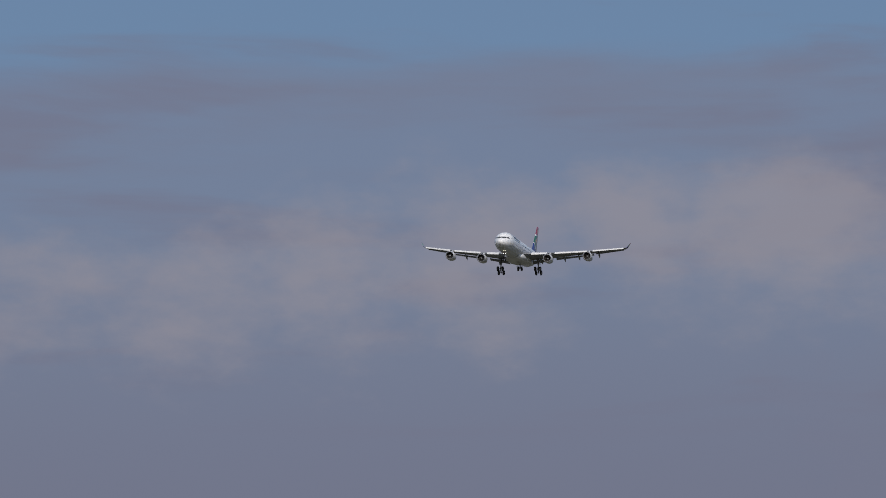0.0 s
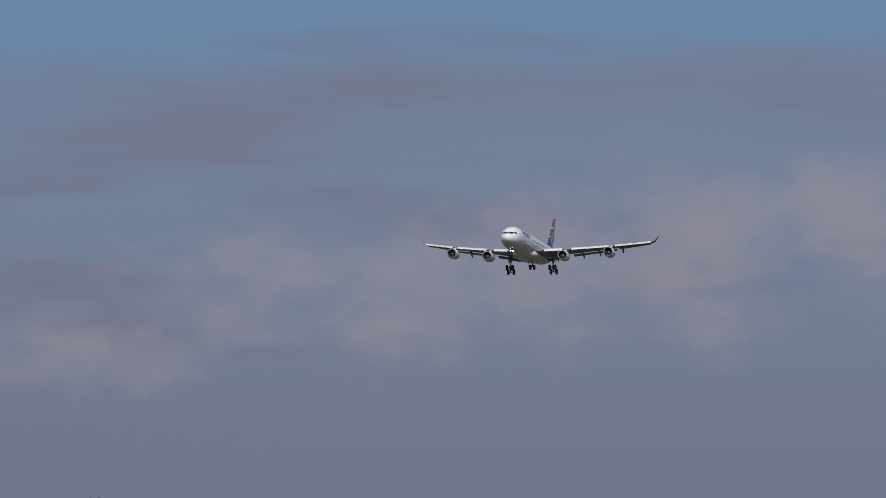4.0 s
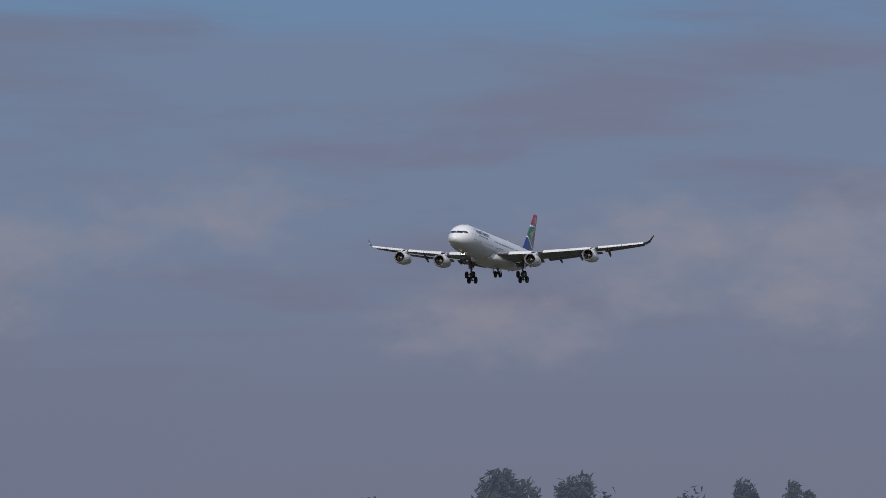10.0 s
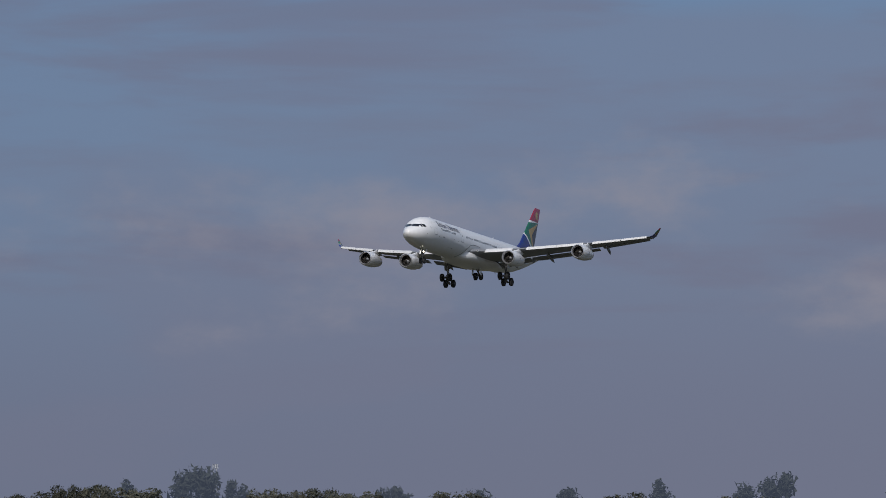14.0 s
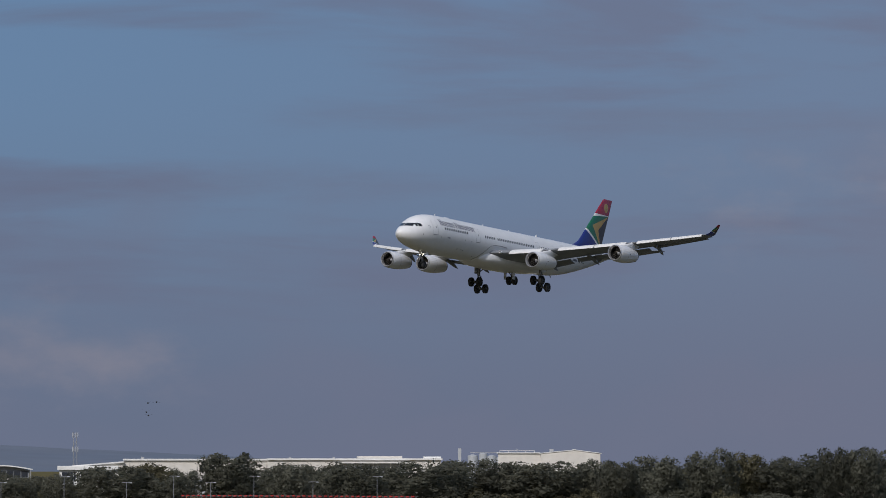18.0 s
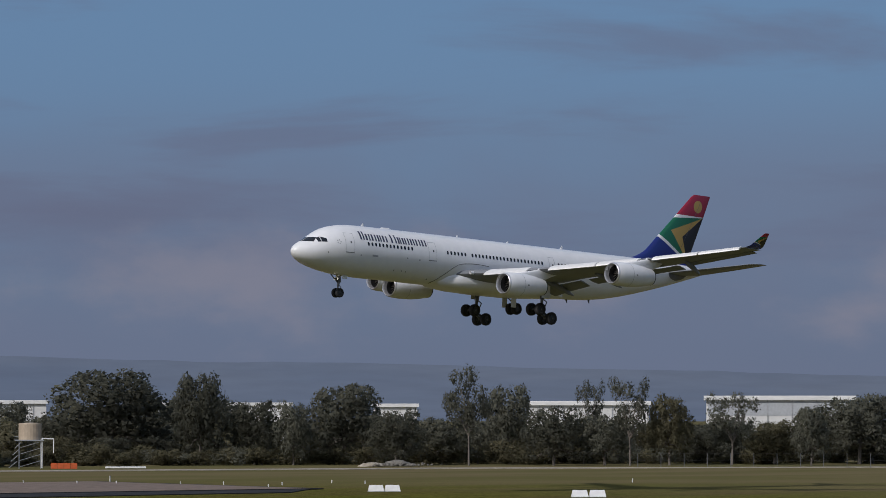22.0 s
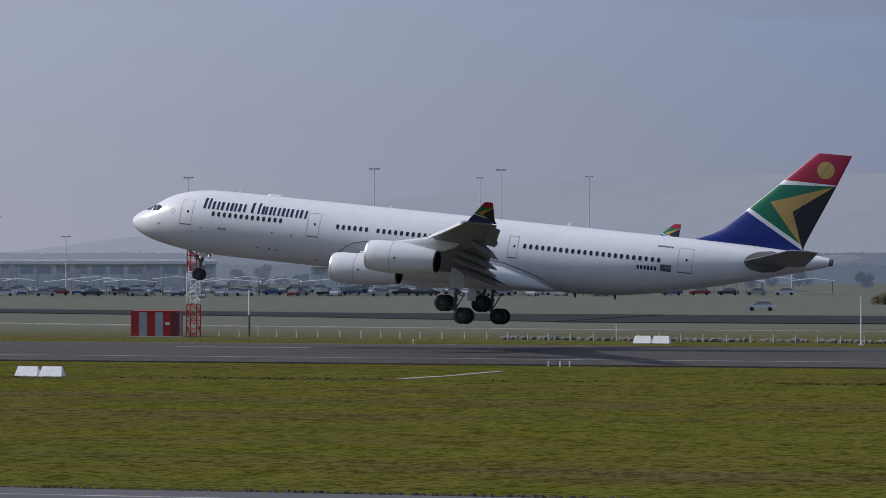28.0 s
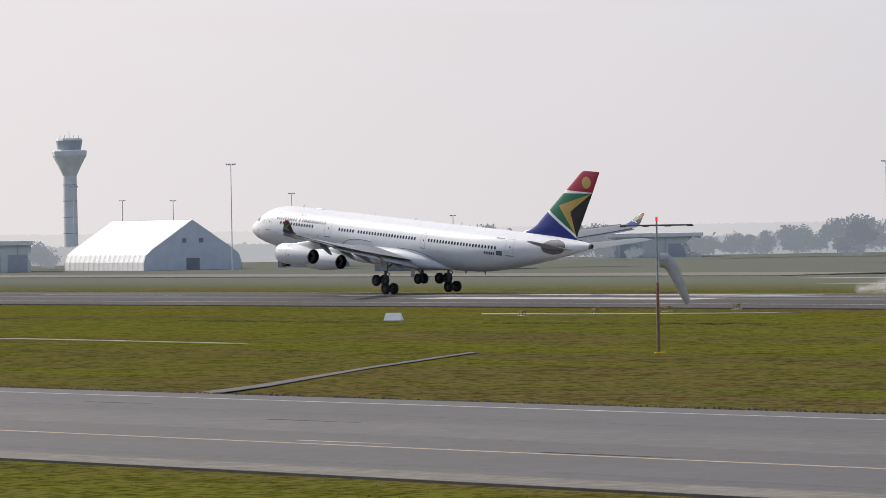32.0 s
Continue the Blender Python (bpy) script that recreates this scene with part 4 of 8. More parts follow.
def build_ground():
    bm = bmesh.new()
    xs = sorted({-4600, -3000, -1800, -1100, *range(-700, 701, 20), 1100, 1800, 3000, 4600})
    ys = sorted({-4600, -2500, -1200, -500, *range(-40, 621, 20), 800, 1200, 2000, 3200, 4600})
    grid = []
    for y in ys:
        row = []
        for x in xs:
            far = abs(x) > 690 or y > 610 or y < -30
            bump = 0.0 if far else 0.03 * noise.noise((x / 60, y / 40, 3))
            mound = 6.6 * math.exp(-((x / 60) ** 2 + (y / 45) ** 2) ** 2) if abs(y) < 130 else 0.0
            flat = (290 < y < 370) or (90 < y < 145) or (440 < y < 560)
            row.append(bm.verts.new((x, y, GROUND_Z + (0 if flat else bump) + mound - (0.05 if flat else 0))))
        grid.append(row)
    for a, b in zip(grid, grid[1:]):
        for i in range(len(xs) - 1):
            bm.faces.new((a[i], a[i + 1], b[i + 1], b[i]))
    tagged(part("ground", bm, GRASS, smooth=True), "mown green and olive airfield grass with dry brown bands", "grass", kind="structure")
    # runway with a crown
    bm = bmesh.new()
    rows = []
    for x in range(-1500, 211, 30):
        rows.append([(x, y, z) for y, z in ((299, -0.62), (299, -0.43), (304, -0.20), (313, -0.09), (327, 0.0), (341, -0.09), (350, -0.20), (357, -0.43), (357, -0.62))])
    loft(bm, rows, closed=False)
    tagged(part("runway", bm, ASPHALT), "worn grey asphalt runway with dark tyre marks", "runway", kind="structure")
    rw = bpy.data.objects["runway"]

    def crown(y):
        d = abs(y - 327)
        return -0.09 * d / 14 if d < 14 else -0.09 - 0.11 * (d - 14) / 9 if d < 23 else -0.20 - 0.23 * (d - 23) / 5

    def stripe(name, x0, x1, y0, y1, mat, lift=0.006, seg=1, parent=rw):
        bm = bmesh.new()
        for i in range(seg):
            a, b = y0 + (y1 - y0) * i / seg, y0 + (y1 - y0) * (i + 1) / seg
            v = [bm.verts.new((x, y, crown(y) + lift)) for x, y in ((x0, a), (x1, a), (x1, b), (x0, b))]
            bm.faces.new(v)
        return part(name, bm, mat, parent)

    for i in range(14):
        stripe("centreline_dash", -40 - i * 60 - 30, -40 - i * 60, 326.55, 327.45, PAINTW)
    for y in (304.6, 349.4):
        stripe("edge_line", -1490, 60, y - 0.18, y + 0.18, PAINTW)
    for y in (333.5, 320.5, 336.0, 318.0):
        stripe("tyre_mark", -900, -150, y - 1.1, y + 1.1, RUBBERED, 0.003)
    for x0 in (-215, -300):
        for y in (319.0, 335.0):
            stripe("aiming_mark", x0 - 45, x0, y - 3.0, y + 3.0, PAINTW, 0.008)
    # threshold pad, crossing strip and link taxiway
    sheet("runway_pad", [(60, 357.1), (212, 357.1), (300, 353), (309, 408), (270, 412), (205, 424), (186, 444), (157, 471), (139, 473), (116, 462), (107, 420), (84, 408), (60, 390)], GROUND_Z + 0.11, DARKTAR, "dark asphalt turning pad at the runway's end", "pavement")
    sheet("taxiway", [(-1500, 462), (-430, 474), (-430, 502), (-1500, 490)], GROUND_Z + 0.08, SHOULDER, "pale worn concrete taxiway across the field", "taxiway")
    sheet("taxiway", [(-429, 484), (-340, 528), (-295, 544), (-188, 508), (-140, 480), (-140, 534), (-188, 536), (-295, 570), (-340, 560), (-429, 516)], GROUND_Z + 0.08, DARKTAR, "dark asphalt taxiway across the far field", "taxiway")
    sheet("crossing_strip", [(-139, 478), (90, 478), (134, 472), (152, 474), (152, 500), (126, 518), (-139, 534)], GROUND_Z + 0.07, DARKTAR, "dark asphalt cross runway strip", "pavement")
    sheet("link_taxiway", [(88, 299.1), (124, 284), (150, 240), (190, 120), (236, 120), (212, 250), (212, 322), (222, 330), (236, 340), (285, 341), (302, 357), (60, 357), (60, 299.1)], GROUND_Z + 0.05, DARKTAR, "dark asphalt link taxiway with worn surface", "pavement")
    for i in range(6):
        y = 369 + i * 6.6
        sheet("threshold_bar", [(130, y), (184, y - 3.0), (184, y - 1.4), (130, y + 1.6)], GROUND_Z + 0.116, PAINTW, "", "", 0.004, parent=bpy.data.objects["runway_pad"])
    sheet("threshold_line", [(185, 346), (186.4, 346), (187.6, 400), (186.2, 400)], GROUND_Z + 0.116, PAINTW, "", "", 0.004, parent=bpy.data.objects["runway_pad"])
    sheet("stopway", [(189, 357.5), (213, 357.5), (299, 354), (307.5, 407), (270, 410.5), (190, 408.5)], GROUND_Z + 0.118, BROWNTAR, "", "", 0.006, parent=bpy.data.objects["runway_pad"])
    def streak(name, x, y, dx, dy, w, mat, lift):
        bm = bmesh.new()
        rows = []
        for i in range(7):
            f = i / 6
            half = w * (0.35 + 0.65 * math.sin(math.pi * min(1.0, f * 1.2 + 0.05))) / 2
            u, v = x + dx * f, y + dy * f + 0.25 * math.sin(i * 2.1 + x)
            rows.append([bm.verts.new((u, v + q, max(crown(v + q), GROUND_Z + 0.115) + lift)) for q in (-half, half)])
        for a, b in zip(rows, rows[1:]):
            bm.faces.new((a[0], b[0], b[1], a[1]))
        part(name, bm, mat, rw)

    for y in range(10):
        stripe("resurfaced_panel", 104 - 2 * (y % 2), 209, 304 + 4.6 * y, 308.6 + 4.6 * y, DARKTAR, 0.008)
    for x, y, dx, dy, w in ((40, 340, 46, 1.2, 0.9), (96, 333, 34, -2.0, 0.8), (140, 336, 40, -3.0, 1.2), (120, 327, 36, 2.0, 0.8), (165, 331, 34, -2.0, 1.0), (120, 316, 60, 1.5, 0.7), (110, 345, 40, 1.0, 0.9), (50, 318, 50, -1.5, 1.0), (20, 309, 70, 1.0, 0.8), (150, 322, 50, 1.0, 0.6)):
        streak("worn_streak", x, y, dx, dy, w, LANE, 0.016)
    for x, y, dx, dy, w in ((78, 308, 54, -2.0, 5.0), (30, 305, 30, 1.0, 2.4), (150, 311, 50, 2.0, 3.0), (60, 346, 60, 2.0, 1.6)):
        streak("tar_strip", x, y, dx, dy, w, TAR, 0.022)
    pad = bpy.data.objects["runway_pad"]
    for x, y, dx, dy in ((84, 364, 40, 2.0), (110, 398, 24, 1.0), (75, 381, 34, 4.0), (100, 388, 20, -2.0), (140, 361.5, 36, -1.0)):
        sheet("worn_streak", [(x, y), (x + dx, y + dy), (x + dx, y + dy + 0.9), (x, y + 1.2)], GROUND_Z + 0.1165, LANE, "", "", 0.004, parent=pad)
    for x, y, dx, dy in ((62, 362, 50, 4.0), (192, 362, 60, -3.0), (86, 392, 60, 5.0)):
        sheet("tar_strip", [(x, y), (x + dx, y + dy), (x + dx, y + dy + 1.4), (x + 0.5 * dx, y + 0.5 * dy + 2.2), (x, y + 1.2)], GROUND_Z + (0.1235 if x == 192 else 0.1165), TAR, "", "", 0.004, parent=pad)
    # parallel taxiway near the mound
    sheet("taxiway", [(-900, 95.2), (40, 95.2), (40, 138.5), (-900, 138.5)], GROUND_Z + 0.06, TAXITAR, "grey asphalt taxiway with faded pale yellow centre line", "taxiway")
    tw = bpy.data.objects["taxiway"]
    for y0, y1, mat in ((114.5, 122.5, LANE), (100.5, 107.6, DARKLANE), (95.3, 98.4, SHOULDER), (126.5, 133.5, DARKLANE)):
        sheet("lane", [(-900, y0), (39.9, y0), (39.9, y1), (-900, y1)], GROUND_Z + 0.063, mat, "", "", 0.003, parent=tw)
    for name, y0, y1, mat in (("centre_line", 108.35, 108.7, PAINTY), ("edge_line", 134.65, 134.93, PAINTW)):
        sheet(name, [(-900, y0), (40, y0), (40, y1), (-900, y1)], GROUND_Z + 0.066, mat, "", "", 0.004, parent=tw)
    random.seed(5)
    for i in range(7):
        x = -190 + i * 21 + random.uniform(-6, 6)
        y = random.uniform(103, 131)
        sheet("tar_patch", [(x, y), (x + random.uniform(3, 8), y + 0.1), (x + random.uniform(3, 8), y + 0.35), (x, y + 0.3)], GROUND_Z + 0.067, PAINTW if i % 3 == 0 else DARKTAR, "", "", 0.004, parent=tw)
    # turned soil along the taxiway's edge, in short uneven clods
    bm = bmesh.new()
    for i in range(3000):
        x = -300 + 340 * i / 3000 + random.uniform(-0.3, 0.3)
        y = 138.7 + random.uniform(-0.15, 0.6)
        r = random.uniform(0.03, 0.085) * (1 + 0.8 * noise.noise((x * 0.15, 2, 0)))
        rows = [[(x + r * 2.2 * math.cos(a), y + r * math.sin(a), GROUND_Z + 0.02) for a in (0.3, 1.9, 3.4, 5.0)], [(x + r * 0.9 * math.cos(a), y + r * 0.4 * math.sin(a), GROUND_Z + 0.06 + r * 0.8) for a in (0.3, 1.9, 3.4, 5.0)]]
        loft(bm, rows)
    tagged(part("soil_edge", bm, SOIL), "dark clods of soil along the taxiway edge", "soil", kind="stuff")
    # drain channel, dirt tracks, sandy strips
    sheet("drain_channel", [(-167.4, 138.4), (-169.2, 138.4), (-174.5, 147.6), (-189.5, 169.5), (-204.6, 193), (-203.9, 193.2), (-188.2, 168.9), (-172.6, 147)], GROUND_Z + 0.05, DARKLANE, "narrow asphalt service path across the grass", "path", 0.03)
    for pts in ([(-410, 455), (-398, 459), (-386, 455), (-398, 453.5)], [(-372, 417), (-352, 421), (-340, 414), (-328, 411), (-335, 407), (-348, 412), (-366, 415)], [(-326, 412), (-316, 420), (-306, 419), (-318, 413)],
                [(-352, 451), (-342, 455), (-334, 453), (-343, 450)], [(-296, 417), (-290, 424), (-284, 427), (-289, 420)], [(-300, 201), (-268, 202.6), (-238, 200.5), (-238, 200.9), (-268, 203.4), (-300, 202.2)], [(-290, 275), (-278, 276), (-262, 283), (-258, 287), (-262, 285), (-279, 278), (-292, 277)],
                [(-88.6, 264), (-87.3, 271), (-86.9, 283), (-86.3, 283), (-86.6, 271), (-87.6, 264)], [(-45, 245), (-20, 247), (-5, 246), (-20, 248.4), (-45, 246)], [(25, 283), (38, 276), (52, 272), (53, 273), (39, 277.5), (27, 285)]):
        sheet("sandy_strip", pts, GROUND_Z + 0.05, SAND, "pale sandy bare strip in the grass", "soil")
    sheet("perimeter_road", [(-330, 482), (-244, 461.4), (-180, 440.5), (-117, 430), (0, 431), (60, 436), (60, 437), (0, 432.4), (-117, 431.4), (-180, 442), (-244, 463), (-330, 484)], GROUND_Z + 0.09, SAND, "pale dirt service track", "road")
    sheet("perimeter_road", [(240, 474), (330, 492), (420, 466), (520, 402), (640, 290), (644, 293), (523, 408), (422, 472), (330, 499), (240, 480)], GROUND_Z + 0.09, SAND, "pale dirt service track", "road")


build_ground()


def tufts():
    """Short blades of grass standing over the near field."""
    rng = np.random.default_rng(9)
    n = 130000
    x = rng.uniform(-330, 110, n)
    y = np.concatenate([rng.uniform(150, 262, int(n * 0.86)), rng.uniform(60, 94.5, n - int(n * 0.86))])
    keep = ~((x > 84) & (y > 225))
    x, y = x[keep], y[keep]
    n = len(x)
    s = rng.uniform(0.016, 0.040, n)
    a = rng.uniform(0, math.pi, n)
    dx, dy = np.cos(a) * s * 1.3, np.sin(a) * s * 1.3
    z = np.full(n, GROUND_Z - 0.06)
    lean = rng.normal(scale=0.6, size=(2, n)) * s
    v = np.stack([np.stack([x - dx, y - dy, z], 1), np.stack([x + dx, y + dy, z], 1), np.stack([x + lean[0], y + lean[1], z + 0.06 + s * 0.9], 1)], 1)
    me = bpy.data.meshes.new("grass_blades")
    me.from_pydata(v.reshape(-1, 3).tolist(), [], np.arange(3 * n).reshape(-1, 3).tolist())
    turf = rng.normal(scale=0.25, size=(n, 3)) + np.array([0, 0, 1])
    me.normals_split_custom_set_from_vertices(np.repeat(turf / np.linalg.norm(turf, axis=1)[:, None], 3, axis=0).tolist())
    me.materials.append(grass_material("grass_tufts", True))
    tagged(new("grass_blades", me), "short green and dry blades of grass", "grass", kind="stuff")


tufts()


def weeds():
    """Taller dark green weeds in an old furrow and round the posts."""
    rng = np.random.default_rng(21)
    n = 13000
    x = rng.uniform(-340, 30, n)
    y = 253.0 + 0.055 * (x + 240) + rng.normal(scale=1.1, size=n) + 1.2 * np.sin(x * 0.05)
    keep = np.sin(x * 0.31) + np.sin(x * 0.13 + 2) + rng.uniform(-1.2, 1.2, n) > 0.1
    x, y = x[keep], y[keep]
    for px, py in ((-177, 229), (-144, 228.5)):
        x = np.concatenate([x, px + rng.normal(scale=3.4, size=800)])
        y = np.concatenate([y, py - 1.5 + rng.normal(scale=1.8, size=800)])
    n = len(x)
    s = rng.uniform(0.05, 0.14, n)
    a = rng.uniform(0, math.pi, n)
    dx, dy = np.cos(a) * s, np.sin(a) * s
    z = np.full(n, GROUND_Z - 0.04)
    lean = rng.normal(scale=0.7, size=(2, n)) * s
    v = np.stack([np.stack([x - dx, y - dy, z], 1), np.stack([x + dx, y + dy, z], 1), np.stack([x + lean[0], y + lean[1], z + 0.04 + s * 0.75], 1)], 1)
    me = bpy.data.meshes.new("weeds")
    me.from_pydata(v.reshape(-1, 3).tolist(), [], np.arange(3 * n).reshape(-1, 3).tolist())
    turf = rng.normal(scale=0.35, size=(n, 3)) + np.array([0, 0, 1])
    me.normals_split_custom_set_from_vertices(np.repeat(turf / np.linalg.norm(turf, axis=1)[:, None], 3, axis=0).tolist())
    me.materials.append(material("weed_leaves", (0.074, 0.100, 0.028), 0.9, island=0.4, blotch=0.4, blotch_scale=0.2, second=(0.08, 0.085, 0.04), spec=0.1))
    tagged(new("weeds", me), "dark green weeds in a furrow of the grass", "weeds", kind="stuff")


weeds()


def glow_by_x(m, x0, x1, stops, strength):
    """Puts airlight haze into a far backdrop's emission, brighter toward the sun's side."""
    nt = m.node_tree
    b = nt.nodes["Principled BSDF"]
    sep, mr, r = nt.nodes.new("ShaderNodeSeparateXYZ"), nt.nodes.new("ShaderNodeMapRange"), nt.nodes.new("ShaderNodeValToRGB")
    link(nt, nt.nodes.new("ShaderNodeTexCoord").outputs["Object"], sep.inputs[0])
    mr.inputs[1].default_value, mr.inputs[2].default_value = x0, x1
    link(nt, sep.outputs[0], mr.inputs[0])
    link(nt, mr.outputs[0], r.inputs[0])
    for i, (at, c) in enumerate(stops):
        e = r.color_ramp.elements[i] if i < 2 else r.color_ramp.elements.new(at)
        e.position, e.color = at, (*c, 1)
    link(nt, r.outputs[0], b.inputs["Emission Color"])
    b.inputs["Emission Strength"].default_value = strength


def hills():
    """A far wooded scarp, kilometres behind the field."""
    # blue base colour and emission carry the haze in front of the scarp
    m = material("hazed_scarp", (0.055, 0.075, 0.105), 1.0, grain=0.10, scale=0.02, blotch=0.5, blotch_scale=0.004, second=(0.085, 0.10, 0.12), spec=0.0)
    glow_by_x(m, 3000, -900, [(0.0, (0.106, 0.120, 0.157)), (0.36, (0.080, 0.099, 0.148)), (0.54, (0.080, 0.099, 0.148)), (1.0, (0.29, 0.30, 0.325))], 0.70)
    ridge = [(-75, 1), (-27, 1), (-24, 8), (-21, 30), (-19, 56), (-16, 80), (-12, 84), (-5, 88), (5.4, 90), (14, 91), (17, 92), (19, 89), (22, 73), (29, 68), (33, 63), (38, 60), (42, 54), (46, 48), (50, 40), (53, 28), (56, 16), (60, 6)]
    bm = bmesh.new()
    top, mid, low = [], [], []
    n = 260
    for i in range(n):
        b = -75 + 135 * i / (n - 1)
        for (b0, h0), (b1, h1) in zip(ridge, ridge[1:]):
            if b <= b1:
                h = h0 + (h1 - h0) * (b - b0) / (b1 - b0)
                break
        h += 3.5 * noise.noise((b * 0.35, 2, 0)) + 1.5 * noise.noise((b * 1.3, 7, 0)) + 0.5 * noise.noise((b * 6, 9, 0))
        s, c = math.sin(radians(b)), math.cos(radians(b))
        top.append((4000 * s, 4000 * c, max(h, 1)))
        mid.append((3800 * s, 3800 * c, max(h, 1) * 0.55))
        low.append((3500 * s, 3500 * c, -3))
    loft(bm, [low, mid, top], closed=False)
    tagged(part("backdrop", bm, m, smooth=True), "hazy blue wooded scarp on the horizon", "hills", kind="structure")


hills()


def far_tree_line():
    """The low edge of the suburbs, far beyond the field, with haze put into its emission."""
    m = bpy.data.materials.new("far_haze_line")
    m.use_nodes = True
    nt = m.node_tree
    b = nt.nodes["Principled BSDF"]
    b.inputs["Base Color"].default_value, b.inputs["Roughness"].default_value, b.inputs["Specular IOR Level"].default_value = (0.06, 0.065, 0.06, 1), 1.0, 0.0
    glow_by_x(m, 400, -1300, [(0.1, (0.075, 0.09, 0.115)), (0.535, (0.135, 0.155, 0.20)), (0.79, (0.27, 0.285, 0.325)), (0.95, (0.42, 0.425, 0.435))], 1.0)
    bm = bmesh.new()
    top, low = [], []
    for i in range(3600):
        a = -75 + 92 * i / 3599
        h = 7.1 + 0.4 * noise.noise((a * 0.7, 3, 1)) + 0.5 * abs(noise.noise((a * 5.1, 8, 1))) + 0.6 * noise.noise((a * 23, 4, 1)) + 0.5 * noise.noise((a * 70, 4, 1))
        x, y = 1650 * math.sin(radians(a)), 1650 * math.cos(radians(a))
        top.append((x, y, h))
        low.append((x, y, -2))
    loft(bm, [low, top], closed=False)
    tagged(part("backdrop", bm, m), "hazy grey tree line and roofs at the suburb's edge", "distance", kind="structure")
    # a nearer belt of trees and yards behind the apron, its haze emitted too
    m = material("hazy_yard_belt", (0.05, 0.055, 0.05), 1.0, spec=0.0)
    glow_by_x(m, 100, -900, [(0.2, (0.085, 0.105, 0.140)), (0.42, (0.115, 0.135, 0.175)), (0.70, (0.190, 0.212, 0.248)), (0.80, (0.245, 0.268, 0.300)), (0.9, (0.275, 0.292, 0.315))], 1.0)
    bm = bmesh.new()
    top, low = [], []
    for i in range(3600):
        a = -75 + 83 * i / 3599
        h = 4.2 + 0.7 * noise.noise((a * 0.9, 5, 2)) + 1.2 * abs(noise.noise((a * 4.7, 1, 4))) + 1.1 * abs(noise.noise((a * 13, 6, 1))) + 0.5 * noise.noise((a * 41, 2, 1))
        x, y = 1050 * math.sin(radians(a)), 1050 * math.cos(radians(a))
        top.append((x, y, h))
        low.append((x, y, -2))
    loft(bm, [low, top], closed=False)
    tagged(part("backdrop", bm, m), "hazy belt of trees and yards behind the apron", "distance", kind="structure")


far_tree_line()


# ---- trees ----
BARK = material("grey_bark", (0.16, 0.14, 0.12), 0.9, grain=0.25, scale=6)
LEAF = material("gum_leaves", (0.130, 0.132, 0.104), 0.85, island=0.2, per_object=0.35, grain=0.25, scale=0.5, spec=0.15)
LEAF_OLIVE = material("olive_scrub_leaves", (0.150, 0.138, 0.086), 0.85, island=0.2, per_object=0.35, grain=0.25, scale=0.5, spec=0.15)


def let_light_through(m, colour, share=0.52):
    """Thin leaves pass part of the sunlight on."""
    nt = m.node_tree
    b = nt.nodes["Principled BSDF"]
    tr, mx = nt.nodes.new("ShaderNodeBsdfTranslucent"), nt.nodes.new("ShaderNodeMixShader")
    tr.inputs[0].default_value = (*colour, 1)
    mx.inputs[0].default_value = share
    link(nt, b.outputs[0], mx.inputs[1])
    link(nt, tr.outputs[0], mx.inputs[2])
    link(nt, mx.outputs[0], [n for n in nt.nodes if n.type == "OUTPUT_MATERIAL"][0].inputs[0])


let_light_through(LEAF, (0.198, 0.194, 0.135))
let_light_through(LEAF_OLIVE, (0.195, 0.178, 0.10))


def crown_mesh(name, seed, lobes, leaves, size, mat, inner=3000):
    """A crown of small leaf sprays over the ragged inner foliage of its lobes; one unit high, about one wide."""
    rng = np.random.default_rng(seed)
    verts, faces, normals, total = [], [], [], 0
    weight = np.array([rx * (rx + rz) for cx, cy, cz, rx, rz in lobes])
    weight /= weight.sum()
    for k, (cx, cy, cz, rx, rz) in enumerate(lobes):
        shape, at = np.array([rx, rx, rz]), np.array([cx, cy, cz])
        for count, near, far, spread, big in ((inner, 0.40, 0.84, 0.5, 2.05), (leaves, 0.66, 1.03, 0.9, 1.0)):
            n = int(count * weight[k]) + 6
            d = rng.normal(size=(n, 3))
            d /= np.linalg.norm(d, axis=1)[:, None]
            r = far - (far - near) * rng.random(n) ** 1.5
            swell = 1 + 0.14 * np.sin(d[:, 0] * 7 + seed) * np.cos(d[:, 2] * 6 + cx * 20)
            p = d * (r * swell)[:, None] * shape + at
            nrm = d + rng.normal(scale=spread, size=(n, 3))
            a = np.cross(nrm, rng.normal(size=(n, 3)))
            a /= np.linalg.norm(a, axis=1)[:, None] + 1e-6
            b = np.cross(nrm, a)
            b /= np.linalg.norm(b, axis=1)[:, None] + 1e-6
            s = size * big * rng.uniform(0.5, 1.4, n)[:, None]
            verts.append(np.stack([p - a * s, p + a * s * 0.8 - b * s * 0.8, p + b * s * 0.9], 1).reshape(-1, 3))
            soft = 0.45 * d + 1.3 * (p - np.array([0, 0, 0.42])) + rng.normal(scale=0.32, size=(n, 3))
            normals.append(np.repeat(soft, 3, axis=0))
            faces += (np.arange(n * 3).reshape(-1, 3) + total).tolist()
            total += n * 3
    v, nv = np.concatenate(verts), np.concatenate(normals)
    nv /= np.linalg.norm(nv, axis=1)[:, None] + 1e-6
    v[:, :2] *= 0.5 / np.percentile(np.abs(v[:, 0]), 98.5)
    v[:, 2] /= np.percentile(v[:, 2], 99.7)
    me = bpy.data.meshes.new(name)
    me.from_pydata(v.tolist(), [], faces)
    me.normals_split_custom_set_from_vertices(nv.tolist())
    me.materials.append(mat)
    return me


